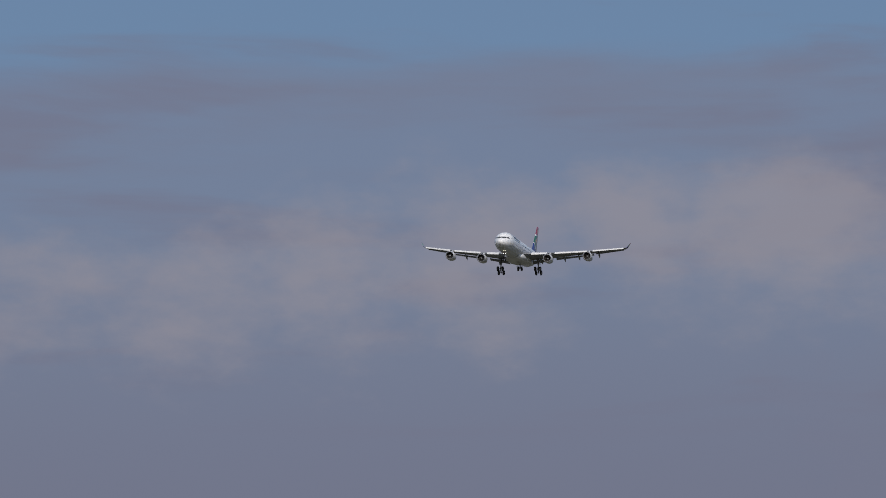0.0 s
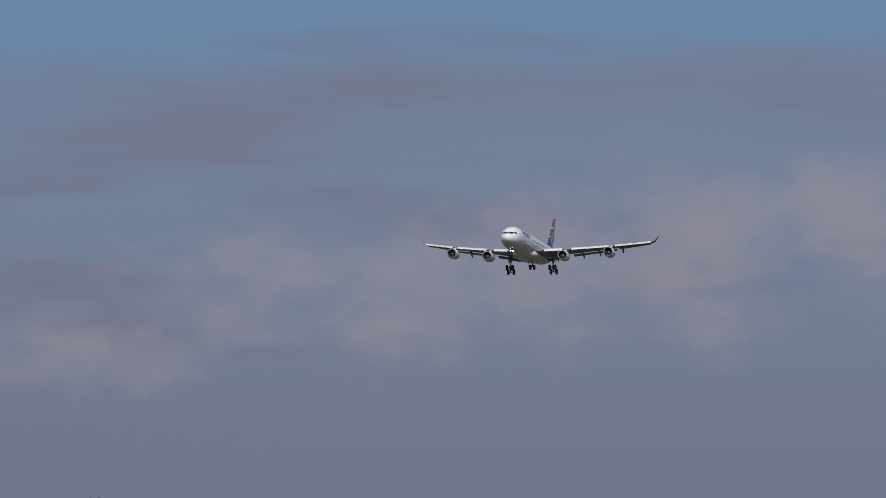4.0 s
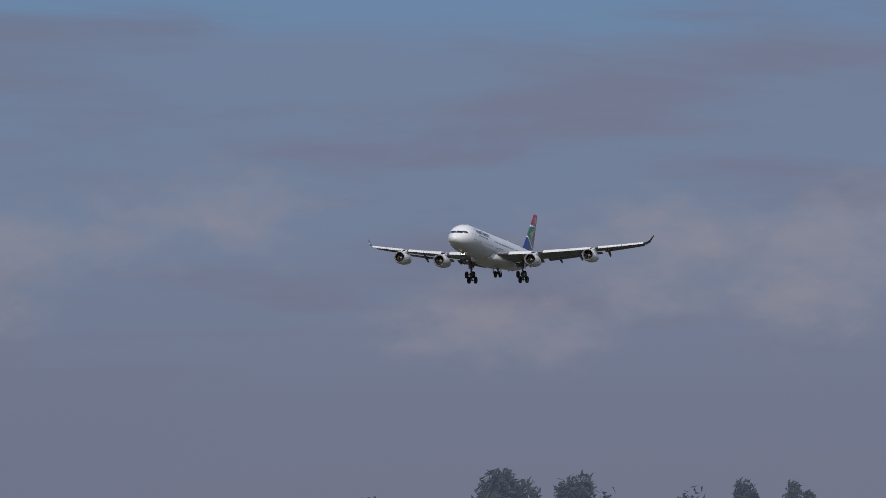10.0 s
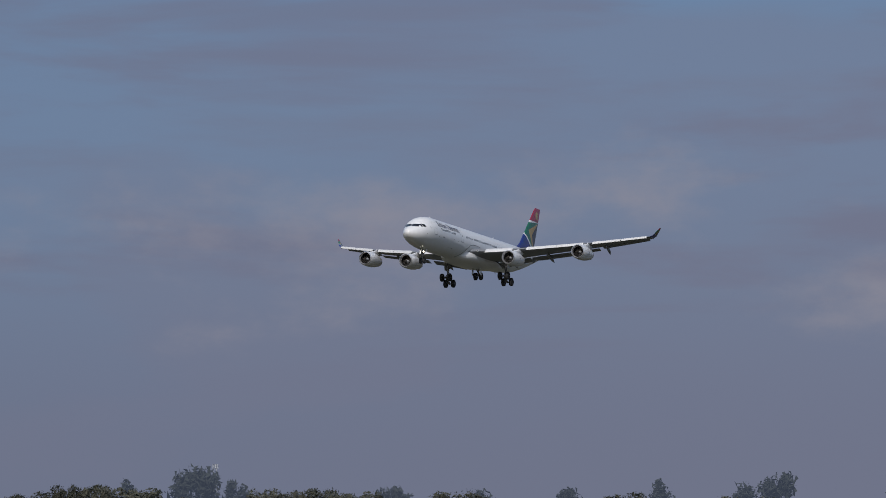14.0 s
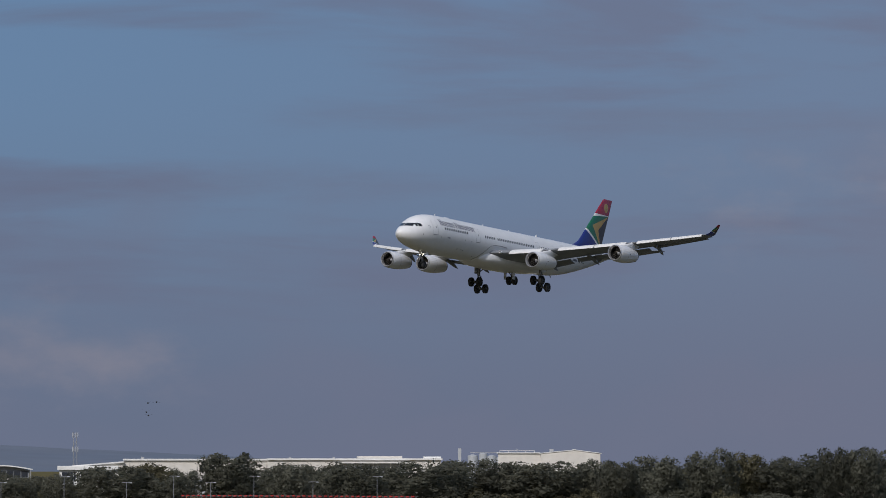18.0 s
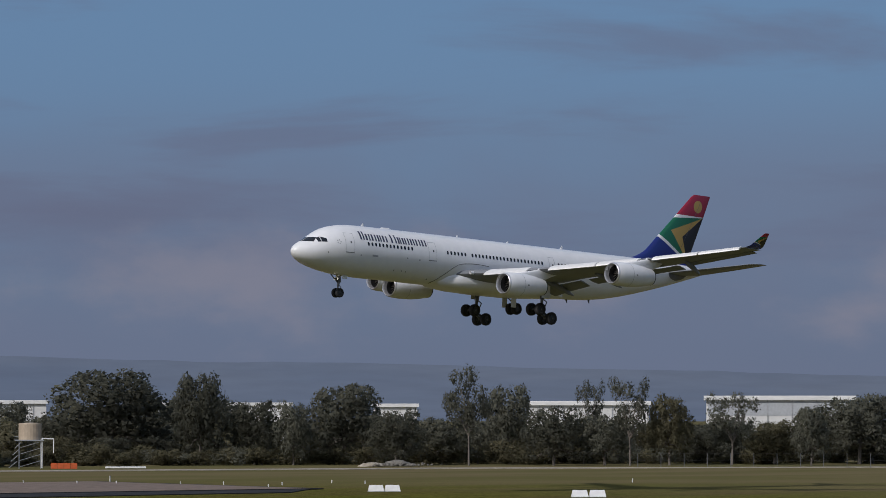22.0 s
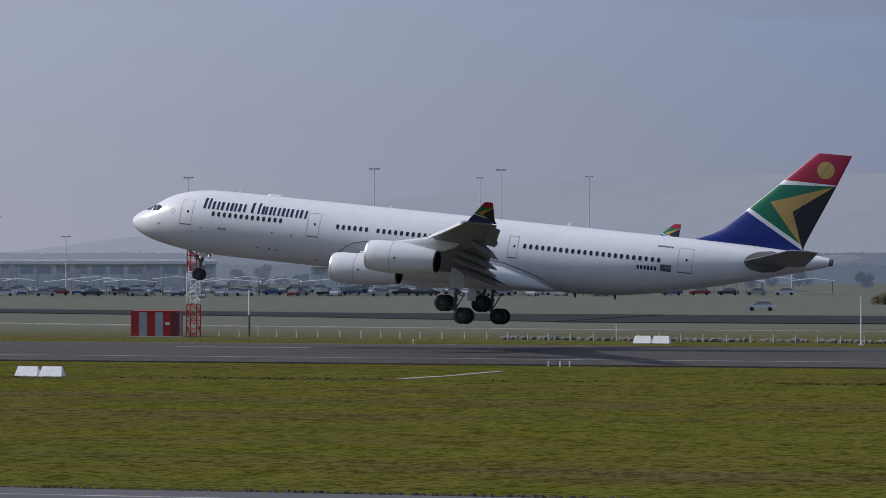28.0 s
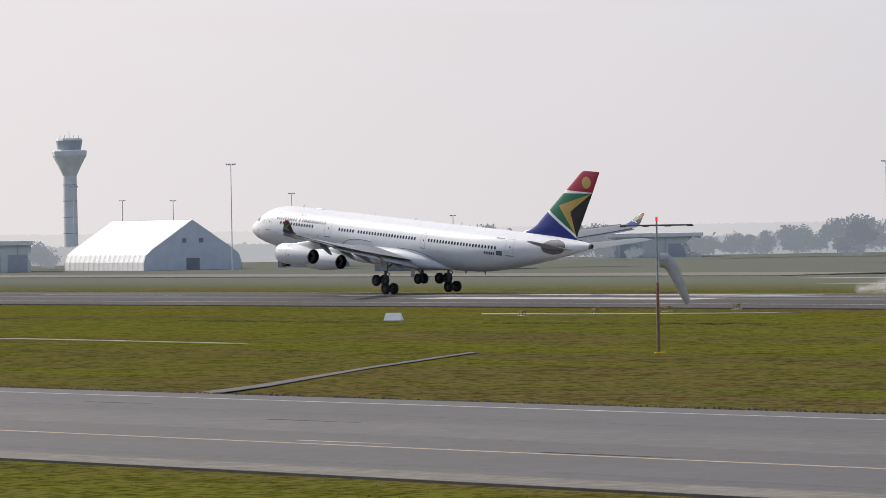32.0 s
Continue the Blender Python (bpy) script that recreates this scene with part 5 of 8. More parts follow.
def trunk_mesh(name, seed, lobes, base_r):
    rng = random.Random(seed)
    bm = bmesh.new()
    fork = Vector((rng.uniform(-0.02, 0.02), rng.uniform(-0.02, 0.02), 0.30))
    rod(bm, (0, 0, -0.03), fork, base_r, base_r * 0.75, 7)
    for cx, cy, cz, rx, rz in lobes[:10]:
        mid = fork.lerp(Vector((cx, cy, cz)), 0.5) + Vector((rng.uniform(-0.03, 0.03), rng.uniform(-0.03, 0.03), 0.03))
        rod(bm, fork, mid, base_r * 0.5, base_r * 0.33, 4)
        rod(bm, mid, (cx, cy, cz), base_r * 0.33, base_r * 0.1, 4)
        rod(bm, mid, (cx + rng.uniform(-0.8, 0.8) * rx, cy + rng.uniform(-0.8, 0.8) * rx, cz + rng.uniform(-0.5, 0.9) * rz), base_r * 0.2, base_r * 0.06, 3)
    me = bpy.data.meshes.new(name)
    bm.to_mesh(me)
    bm.free()
    me.materials.append(BARK)
    return me


def dome_lobes(rng, n, low, round_top):
    """Lobes over a rounded dome, with a few that break its outline, round a full heart."""
    out = [(0, 0, 0.60, 0.36, 0.31), (0.04, -0.03, 0.36, 0.37, 0.27), (-0.12, 0.1, 0.5, 0.3, 0.3), (0.14, 0.08, 0.55, 0.27, 0.28)]
    for i in range(n):
        a = i * 2.4 + rng.uniform(-0.4, 0.4)
        z = low + (0.93 - low) * ((i + 0.5) / n) ** 0.8
        girth = 0.40 * math.sqrt(max(0.04, 1 - (abs(z - 0.48) / (0.55 if z > 0.48 else 0.75)) ** round_top))
        d = girth * rng.uniform(0.78, 1.08)
        r = rng.uniform(0.085, 0.17)
        out.append((d * math.cos(a), d * math.sin(a), z - 0.04, r, r * rng.uniform(0.6, 0.95)))
    return out


GUMS, SPARSE, SHRUBS = [], [], []
for k in range(7):
    rng = random.Random(40 + k)
    lobes = dome_lobes(rng, 34, 0.14 + 0.03 * (k % 3), (2.0, 2.6, 1.7)[k % 3])
    GUMS.append((crown_mesh("crown", 100 + k, lobes, 3400, 0.0140, LEAF_OLIVE if k == 5 else LEAF, 2900), trunk_mesh("trunk", 200 + k, lobes, 0.03)))
for k in range(3):
    rng = random.Random(70 + k)
    lobes = [(0.36 * math.cos(i * 2.2) * rng.uniform(0.3, 1.1), 0.36 * math.sin(i * 2.2) * rng.uniform(0.3, 1.1), rng.uniform(0.40, 0.93), rng.uniform(0.10, 0.18), rng.uniform(0.08, 0.12)) for i in range(18)]
    SPARSE.append((crown_mesh("crown", 300 + k, lobes, 3000, 0.0135, LEAF, 500), trunk_mesh("trunk", 400 + k, lobes, 0.022)))
for k in range(5):
    rng = random.Random(90 + k)
    lobes = [(0, 0, 0.36, 0.42, 0.36), (-0.2, 0.1, 0.14, 0.3, 0.16), (0.2, -0.12, 0.14, 0.3, 0.16)] + [(rng.uniform(-0.42, 0.42), rng.uniform(-0.42, 0.42), rng.uniform(0.10, 0.70), rng.uniform(0.14, 0.26), rng.uniform(0.16, 0.26)) for i in range(14)]
    SHRUBS.append((crown_mesh("crown", 500 + k, lobes, 1150, 0.025, LEAF_OLIVE if k else LEAF, 650), trunk_mesh("trunk", 600 + k, lobes, 0.03)))

HAZY = []  # trees of the hazy distance beyond the apron: place, height, width
TREES = random.Random(11)
LABELS = {"tree": "dark green gum tree with grey trunk and loose crown", "slender_tree": "thin tall gum tree with open sparse crown", "shrub": "low rounded olive green scrub bush"}


def tree_at(x, y, h, w, kind="tree"):
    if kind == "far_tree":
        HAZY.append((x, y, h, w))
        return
    src = {"tree": GUMS, "slender_tree": SPARSE, "shrub": SHRUBS}[kind]
    crown, trunk = src[TREES.randrange(len(src))]
    t = empty(kind, Matrix.Translation((x, y, GROUND_Z - 0.05)) @ pose(0, 0, 0, 0, 0, TREES.uniform(0, 360)) @ Matrix.Diagonal((w, w, h, 1)), LABELS[kind], "tree" if kind != "shrub" else "bush", "trees along the airfield" if kind != "shrub" else "scrub along the airfield")
    part("trunk", trunk, None, t)
    part("crown", crown, None, t)


def bearing(b, r):
    return r * math.sin(radians(b)), r * math.cos(radians(b))


def plant(rows, kind="tree", push=1.0):
    """Trees at a bearing, range, height and width; push sets them that much farther off, and larger to suit."""
    for b, r, h, w in rows:
        k = (r + 40) / r * push if r < 700 else push
        r, h = r * k + TREES.uniform(-14, 14), 9.0 + (h - 9.0) * k
        x, y = bearing(b, r)
        tree_at(x, y, max(h, 3.0), max(w * push * (1.4 if b < 36 else 1.15), 4.0), "far_tree" if r > 770 else kind)


# bearing from the mound, range, height, width
plant([(77.86, 720, 17.9, 12.0), (77.46, 720, 15.9, 4.1), (79.11, 720, 17.2, 10.1), (80.44, 720, 16.2, 9.0), (81.2, 720, 17.5, 4.6), (81.97, 720, 16.4, 6.1)], push=1.3)
plant([(78.32, 720, 13.4, 5.1), (78.76, 720, 16.7, 7.1), (75.74, 720, 14.4, 6.6), (75.27, 720, 12.7, 6.1), (74.11, 720, 11.8, 4.6), (71.4, 720, 11.2, 9.1), (70.27, 720, 11.1, 6.1), (67.46, 720, 14.1, 9.1), (68.06, 720, 12.0, 5.1), (66.5, 720, 11.8, 5.1), (69.35, 720, 11.1, 4.1), (72.82, 720, 11.1, 6.1)], push=1.3)
plant([(57.37, 690, 7.9, 12.8), (59.1, 690, 7.7, 10.4), (59.78, 690, 8.9, 14.0), (60.54, 690, 9.3, 12.8), (61.43, 690, 8.9, 14.0), (62.56, 690, 8.9, 7.0), (63.08, 690, 9.8, 10.4), (63.89, 690, 11.0, 8.2), (64.37, 690, 10.4, 8.2), (65.06, 690, 10.0, 11.6), (65.62, 690, 11.2, 5.9), (66.01, 690, 11.3, 7.0), (66.59, 690, 10.8, 10.4), (68.44, 690, 10.6, 8.2), (69.08, 690, 10.7, 10.4), (69.55, 690, 10.0, 7.0)])
plant([(57.9, 690, 8.6, 11), (58.35, 690, 8.2, 11), (58.8, 700, 8.8, 10), (53.6, 690, 7.6, 9), (52.6, 690, 7.2, 9)])
plant([(47.32, 660, 9.6, 6.5), (48.16, 660, 11.4, 12.1), (49.57, 660, 10.0, 8.4), (51.73, 660, 10.3, 5.1), (53.16, 660, 11.2, 5.6), (52.87, 660, 9.7, 5.6), (54.61, 660, 7.0, 5.6), (55.41, 660, 8.2, 13.9), (56.98, 660, 10.3, 9.3), (57.86, 660, 8.6, 6.5), (58.42, 660, 8.2, 5.6), (50.86, 660, 6.3, 9.3), (51.66, 660, 6.8, 8.4), (52.31, 660, 6.3, 8.4), (53.92, 660, 6.3, 7.4), (56.1, 660, 6.8, 7.4), (48.84, 660, 7.2, 8.4)])
plant([(37.32, 640, 15.6, 18.9), (38.6, 640, 15.0, 8.6), (39.37, 640, 10.6, 8.1), (40.66, 640, 13.3, 11.7), (43.0, 640, 13.1, 8.1), (45.29, 640, 11.5, 6.3), (47.3, 640, 9.7, 5.4), (47.98, 640, 11.5, 10.8), (39.93, 640, 10.6, 5.4), (43.64, 640, 9.7, 8.1), (41.38, 640, 9.3, 8.1), (42.11, 640, 8.4, 8.1), (44.37, 640, 8.4, 7.2), (46.78, 640, 7.5, 7.2), (45.82, 640, 7.0, 7.2)])
plant([(42.43, 640, 16.0, 7.2), (44.17, 640, 14.1, 4.5), (44.73, 640, 14.4, 6.3), (46.18, 640, 12.0, 8.1)], "slender_tree")
plant([(30.02, 620, 12.3, 9.6), (31.26, 620, 12.1, 7.9), (30.7, 620, 10.6, 7.0), (32.83, 620, 13.4, 13.1), (32.14, 620, 11.7, 7.9), (33.95, 620, 13.2, 10.5), (34.52, 620, 12.8, 9.6), (35.17, 620, 12.1, 7.9), (29.34, 620, 11.0, 8.7), (31.62, 620, 10.1, 7.9), (33.39, 620, 11.9, 8.7)])
plant([(18.62, 580, 12.9, 9.0), (19.26, 580, 12.5, 6.5), (17.82, 580, 11.0, 7.4), (17.06, 580, 10.5, 7.4), (19.95, 580, 10.7, 7.4), (20.91, 580, 12.9, 9.8), (21.64, 580, 11.3, 8.2), (22.28, 580, 12.5, 9.8), (22.85, 580, 11.7, 8.2), (23.57, 580, 11.3, 8.2), (24.3, 580, 11.7, 8.2), (25.11, 580, 13.5, 9.0), (25.99, 580, 12.5, 8.2), (26.88, 580, 12.5, 9.0), (27.52, 580, 11.9, 7.4), (28.08, 580, 12.4, 8.2), (28.8, 580, 12.4, 8.2)])
plant([(13.73, 610, 12.1, 10.3), (12.93, 610, 10.8, 8.6), (12.29, 610, 8.7, 6.9), (14.86, 610, 12.1, 10.3), (14.3, 610, 10.8, 7.7), (15.51, 610, 11.7, 9.5), (16.23, 610, 12.1, 9.5)])
plant([(-33.2, 900, 11.0, 9), (-32.7, 920, 10.4, 13), (-32.2, 930, 9.8, 10), (-31.75, 900, 9.0, 12), (-31.3, 900, 6.5, 8), (-31.0, 900, 6.0, 8), (-30.15, 900, 5.5, 9), (-29.6, 900, 5.0, 8), (-38.5, 950, 6.0, 9), (-39.6, 950, 5.6, 10), (-48.6, 850, 6.0, 9), (-52.8, 950, 6.0, 8)])
plant([(-37.12, 900, 6.4, 5.7), (-36.68, 900, 7.0, 8.9), (-35.92, 900, 6.0, 5.1), (-35.6, 900, 6.9, 5.7), (-27.22, 900, 5.7, 7.6), (-26.86, 900, 4.9, 6.3), (-26.34, 900, 5.8, 7.6), (-25.67, 900, 7.3, 7.0)])
plant([(-46.51, 800, 8.9, 9.6), (-45.51, 800, 8.3, 10.1), (-46.91, 800, 6.2, 4.5), (-44.95, 800, 7.4, 6.8), (-41.16, 800, 8.9, 5.6)])
plant([(-41.13, 950, 9.2, 8.0), (-41.45, 950, 8.5, 6.7), (-42.17, 950, 7.1, 8.0), (-41.77, 950, 6.2, 8.0), (-42.57, 950, 5.9, 6.7), (-42.89, 950, 5.6, 6.7), (-40.85, 950, 7.7, 8.0), (-43.38, 950, 5.0, 8.0), (-46.44, 950, 8.8, 8.0), (-44.9, 950, 8.1, 6.7)])

plant([(61.35, 690, 8.4, 8), (61.7, 690, 8.3, 7), (62.0, 690, 8.6, 8), (60.1, 690, 9.0, 7)], "shrub")
plant([(62.25, 690, 9.3, 6), (55.9, 690, 8.6, 9)])

WOOD_EDGE = [(128, 578), (200, 560), (300, 548), (430, 522), (500, 482), (560, 450), (610, 395), (650, 330), (676, 262), (694, 205), (702, 172)]


def along(path, step):
    out = []
    for a, b in zip(path, path[1:]):
        a, b = Vector(a), Vector(b)
        n = max(1, int((b - a).length / step))
        out += [a.lerp(b, i / n) for i in range(n)]
    return out


def wood():
    """A closed belt of gums and scrub round the far side of the field."""
    for p in along(WOOD_EDGE, 9.0):
        out = Vector((p.x, p.y)).normalized()
        tall = 8.0 if p.x < 440 or p.y < 300 else 6.0
        q = p + out * TREES.uniform(12, 34)
        h = tall * TREES.uniform(0.5, 0.85)
        tree_at(q.x, q.y, h, h * TREES.uniform(1.1, 1.6), "shrub" if TREES.random() < 0.5 else "tree")
        q = p + out * TREES.uniform(45, 90)
        h = (11.5 if p.x < 430 else 9.5 if p.y < 300 else 7.5) * TREES.uniform(0.6, 1.1)
        tree_at(q.x, q.y, h, h * TREES.uniform(0.95, 1.4) * (1.35 if p.y < 300 else 1.0))
    for p in along(WOOD_EDGE[7:], 9.0):
        out = Vector((p.x, p.y)).normalized()
        q = p + out * TREES.uniform(40, 70)
        h = TREES.uniform(7.0, 9.0)
        tree_at(q.x, q.y, h, h * TREES.uniform(1.3, 1.7))
    for p in along(WOOD_EDGE[:6], 7.0):
        out = Vector((p.x, p.y)).normalized()
        q = p + out * TREES.uniform(20, 60)
        h = TREES.uniform(4.2, 6.8)
        tree_at(q.x, q.y, h, h * TREES.uniform(1.3, 1.9), "shrub")
    for p in along(WOOD_EDGE, 6.2):
        out = Vector((p.x, p.y)).normalized()
        q = p + out * TREES.uniform(-7, 7)
        h = TREES.uniform(2.2, 4.6)
        tree_at(q.x, q.y, h, h * TREES.uniform(1.4, 2.2), "shrub")
    for p in along([(-130, 660), (-40, 655), (40, 640), (95, 600), (128, 578)], 5.0):
        h = TREES.uniform(1.8, 3.6) + (1.4 if p.x > 40 else 0)
        tree_at(p.x + TREES.uniform(-3, 3), p.y + TREES.uniform(-14, 14), h, h * TREES.uniform(1.5, 2.4), "shrub")
    # low scrub in front of the belt, and a closed middle storey behind its first trees
    for k in range(64):
        f = k / 63
        x, y = bearing(10 + 17 * f, 556 - 46 * f + TREES.uniform(0, 16))
        h = TREES.uniform(1.5, 3.3)
        tree_at(x, y, h, h * TREES.uniform(1.4, 2.2), "shrub")
    for k in range(36):
        x, y = bearing(32.5 + 14.8 * (k + TREES.uniform(0.1, 0.9)) / 36, TREES.uniform(690, 725))
        h = TREES.uniform(6.4, 8.2)
        tree_at(x, y, h, h * TREES.uniform(1.1, 1.5), "shrub" if k % 3 else "tree")
    for p in along([(101, 583), (118, 580), (140, 575)], 2.6):
        for back in (0, 9):
            h = TREES.uniform(3.6, 5.4)
            tree_at(p.x + TREES.uniform(-1.5, 1.5), p.y + back + TREES.uniform(-2, 2), h, h * TREES.uniform(1.3, 1.8), "shrub")
    # scattered trees beyond the apron
    b = 10.0
    while b > -56:
        b -= TREES.uniform(0.5, 1.2)
        r = TREES.uniform(860, 1060)
        x, y = bearing(b, r)
        h = TREES.uniform(3.5, 6.0) if b < 4 else TREES.uniform(4, 6)
        w = h * TREES.uniform(1.0, 1.6)
        if not -52.2 < b < -49.3:  # the fabric hangar stands here
            tree_at(x, y, h, w, "far_tree")


wood()


def thicket():
    """Low scrub that closes the foot of the belt, too dense to count."""
    rng = random.Random(58)
    src = []
    for k in range(4):
        lr = random.Random(190 + k)
        lobes = [(lr.uniform(-0.42, 0.42), lr.uniform(-0.42, 0.42), lr.uniform(0.2, 0.6), lr.uniform(0.18, 0.30), lr.uniform(0.2, 0.34)) for i in range(7)]
        me = crown_mesh("scrub_part", 800 + k, lobes, 750, 0.028, LEAF, 500)
        src.append((np.array([v.co[:] for v in me.vertices]), np.array([list(f.vertices) for f in me.polygons])))
        bpy.data.meshes.remove(me)
    for name, mat, label, part_of in (("scrub", LEAF, "dense dark green scrub along the wood's edge", 0), ("scrub", LEAF_OLIVE, "dry olive scrub along the wood's edge", 1)):
        verts, faces, total = [], [], 0
        for p in along(WOOD_EDGE, 5.2):
            out = Vector((p.x, p.y)).normalized()
            q = p + out * rng.uniform(-3, 16)
            h = rng.uniform(1.6, 3.6)
            w = h * rng.uniform(1.6, 2.8)
            a = rng.uniform(0, 6.28)
            v, f = src[rng.randrange(4)]
            c, sn = math.cos(a), math.sin(a)
            verts.append(np.stack([q.x + w * (v[:, 0] * c - v[:, 1] * sn), q.y + w * (v[:, 0] * sn + v[:, 1] * c), GROUND_Z - 0.1 + h * v[:, 2]], 1))
            faces += (f + total).tolist()
            total += len(v)
        me = bpy.data.meshes.new(name)
        me.from_pydata(np.concatenate(verts).tolist(), [], faces)
        me.materials.append(mat)
        tagged(new(name, me), label, "scrub", kind="stuff")


thicket()


# ---- buildings and far things ----
CLAD = material("pale_sheet_cladding", (0.66, 0.66, 0.64), 0.6, grain=0.06, scale=0.5, blotch=0.3, second=(0.52, 0.52, 0.50), blotch_scale=0.08)
ROOFW = material("pale_sheet_roof", (0.72, 0.72, 0.70), 0.5, grain=0.08, scale=0.4)
GREYWALL = material("grey_wall", (0.24, 0.25, 0.27), 0.7, grain=0.1, scale=0.6, blotch=0.3)
TANWALL = material("tan_sheet_wall", (0.30, 0.27, 0.23), 0.75, grain=0.12, scale=0.5, blotch=0.4)
CREAM = material("cream_plaster", (0.62, 0.55, 0.42), 0.7, grain=0.08, scale=0.8)
DARKGLASS = material("dark_facade_glass", (0.03, 0.035, 0.045), 0.15)
DOORGREY = material("grey_roller_door", (0.40, 0.42, 0.44), 0.6, grain=0.08, scale=2)
GALV = material("galvanised_steel", (0.42, 0.43, 0.44), 0.45, 0.6, grain=0.12, scale=2)
CONCRETE = material("pale_concrete", (0.76, 0.76, 0.75), 0.8, grain=0.1, scale=0.4, blotch=0.3, blotch_scale=0.1)
ORANGE = material("orange_frame_paint", (0.55, 0.11, 0.03), 0.5, grain=0.1, scale=3)
SIGNRED = material("red_sign_paint", (0.42, 0.02, 0.02), 0.5, grain=0.1, scale=1.5)
WHITEP = material("white_marker_paint", (0.78, 0.78, 0.76), 0.5, grain=0.06, scale=2)
BLACKP = material("black_paint", (0.02, 0.02, 0.022), 0.5)
YELLOWP = material("yellow_box_paint", (0.75, 0.50, 0.02), 0.5, grain=0.12, scale=2)
MAROON = material("dark_red_paint", (0.16, 0.025, 0.03), 0.5)
RUSTPOLE = material("rusty_pole", (0.22, 0.13, 0.08), 0.7, grain=0.25, scale=4)
ROCK = material("grey_rubble", (0.16, 0.15, 0.13), 0.95, grain=0.3, scale=3)


def ground_pose(b, r, turn=0.0, z=GROUND_Z):
    """On the ground at a bearing and range from the mound; own +Y points away from it."""
    x, y = bearing(b, r)
    return Matrix.Translation((x, y, z)) @ pose(0, 0, 0, 0, 0, -b + turn)


def spot(x, y, turn=0.0, z=GROUND_Z):
    return Matrix.Translation((x, y, z)) @ pose(0, 0, 0, 0, 0, turn)


def bx(*a, bevel=0.0):
    return box(bmesh.new(), *a, bevel=bevel)


def shed(b, r, w, d, h, label, gable=0.0, wall=CLAD, roof=ROOFW, doors=2, windows=0, turn=0.0, name="warehouse", pane=None, band=False):
    t = empty(name, ground_pose(b, r, turn), label, "warehouse" if name == "warehouse" else "building")
    eave = h - gable
    part("wall", bx(-w / 2, w / 2, 0, d, -0.3, eave), wall, t)
    bm = bmesh.new()
    if gable > 0:
        loft(bm, [[(-w / 2 - 0.5, y, eave), (0, y, h), (w / 2 + 0.5, y, eave), (w / 2 + 0.5, y, eave + 0.35), (0, y, h + 0.35), (-w / 2 - 0.5, y, eave + 0.35)] for y in (-0.6, d + 0.6)])
        bm2 = bmesh.new()
        loft(bm2, [[(-w / 2, y, eave - 0.02), (w / 2, y, eave - 0.02), (0, y, h)] for y in (-0.02, d)])
        part("gable", bm2, wall, t)
    else:
        box(bm, -w / 2 - 0.5, w / 2 + 0.5, -0.6, d + 0.6, eave, eave + 0.45)
    part("roof", bm, roof, t)
    part("fascia", bx(-w / 2 - 0.52, w / 2 + 0.52, -0.75, -0.62, eave - 0.5, eave + 0.3), ROOFW, t)
    for i in range(doors):
        x = -w / 2 + w * (i + 0.5) / max(doors, 1)
        part("roller_door", bx(x - 2.2, x + 2.2, -0.12, -0.02, 0, min(4.6, eave * 0.6)), DOORGREY, t)
    for i in range(windows):
        x = -w / 2 + w * (i + 0.5) / windows
        part("window", bx(x - w / windows * 0.36, x + w / windows * 0.36, -0.10, -0.02, eave * 0.55, eave * 0.85), pane or DARKGLASS, t)
    if band:
        part("upper_band", bx(-w / 2 + 0.3, w / 2 - 0.3, -0.10, -0.02, eave * 0.68, eave * 0.92), DOORGREY, t)
    n = int(w / 5)
    for i in range(n):
        x = -w / 2 + w * (i + 0.5) / n
        part("downpipe", bx(x - 0.08, x + 0.08, -0.2, -0.13, 0, eave), GALV, t)
    return t


shed(47.08, 960, 28, 30, 11.8, "white warehouse with deep flat fascia", doors=2)
shed(55.0, 1000, 14, 30, 7.4, "white warehouse annexe with glass front", doors=0, windows=3)
shed(48.96, 900, 12.7, 14, 9.4, "cream industrial building with roof vents", wall=CREAM, doors=1, windows=3, name="factory_building")
shed(46.86, 850, 31, 26, 11.8, "white warehouse with grey upper wall", doors=3, band=True)
shed(44.13, 900, 27.3, 24, 10.8, "white low warehouse seen above scrub", doors=2)
shed(36.05, 1100, 14, 16, 11.5, "white warehouse far behind trees", doors=1)
shed(41.38, 1100, 12, 16, 10.6, "white warehouse far behind trees", doors=1)
shed(38.9, 1150, 40, 16, 11.0, "white warehouse far behind trees", doors=2)
shed(32.6, 1150, 20, 16, 12.6, "white warehouse far behind trees", doors=1)
shed(19.85, 1100, 13, 14, 15.8, "pale square block with dark windows", doors=0, windows=4, wall=CREAM, name="office_building")
shed(21.48, 1200, 13.5, 14, 12.9, "pale far shed above the trees", doors=0)
# terminal panes in pale grey, distance haze put into the glass colour
shed(-22.9, 960, 60, 40, 6.0, "long pale terminal building with low roof", doors=0, windows=14, wall=CLAD, pane=DOORGREY, name="terminal_building")
shed(-18.0, 980, 60, 40, 5.2, "long pale terminal building with low roof", doors=0, windows=14, wall=CLAD, pane=DOORGREY, name="terminal_building")
shed(-32.1, 960, 16, 20, 5.0, "pale low cargo shed", doors=2)
shed(-36.6, 980, 26, 20, 2.8, "pale low cargo shed", doors=2)
shed(-44.05, 1000, 24, 20, 5.6, "pale low cargo shed", doors=2)
shed(-47.1, 800, 26, 14, 5.2, "grey low office with flat roof", wall=GREYWALL, pane=DOORGREY, doors=0, windows=5, name="office_building")
shed(-53.3, 900, 12, 14, 6.5, "pale low cargo shed", doors=2)
shed(-48.9, 900, 16, 14, 5.0, "grey low store building", wall=GREYWALL, doors=2)


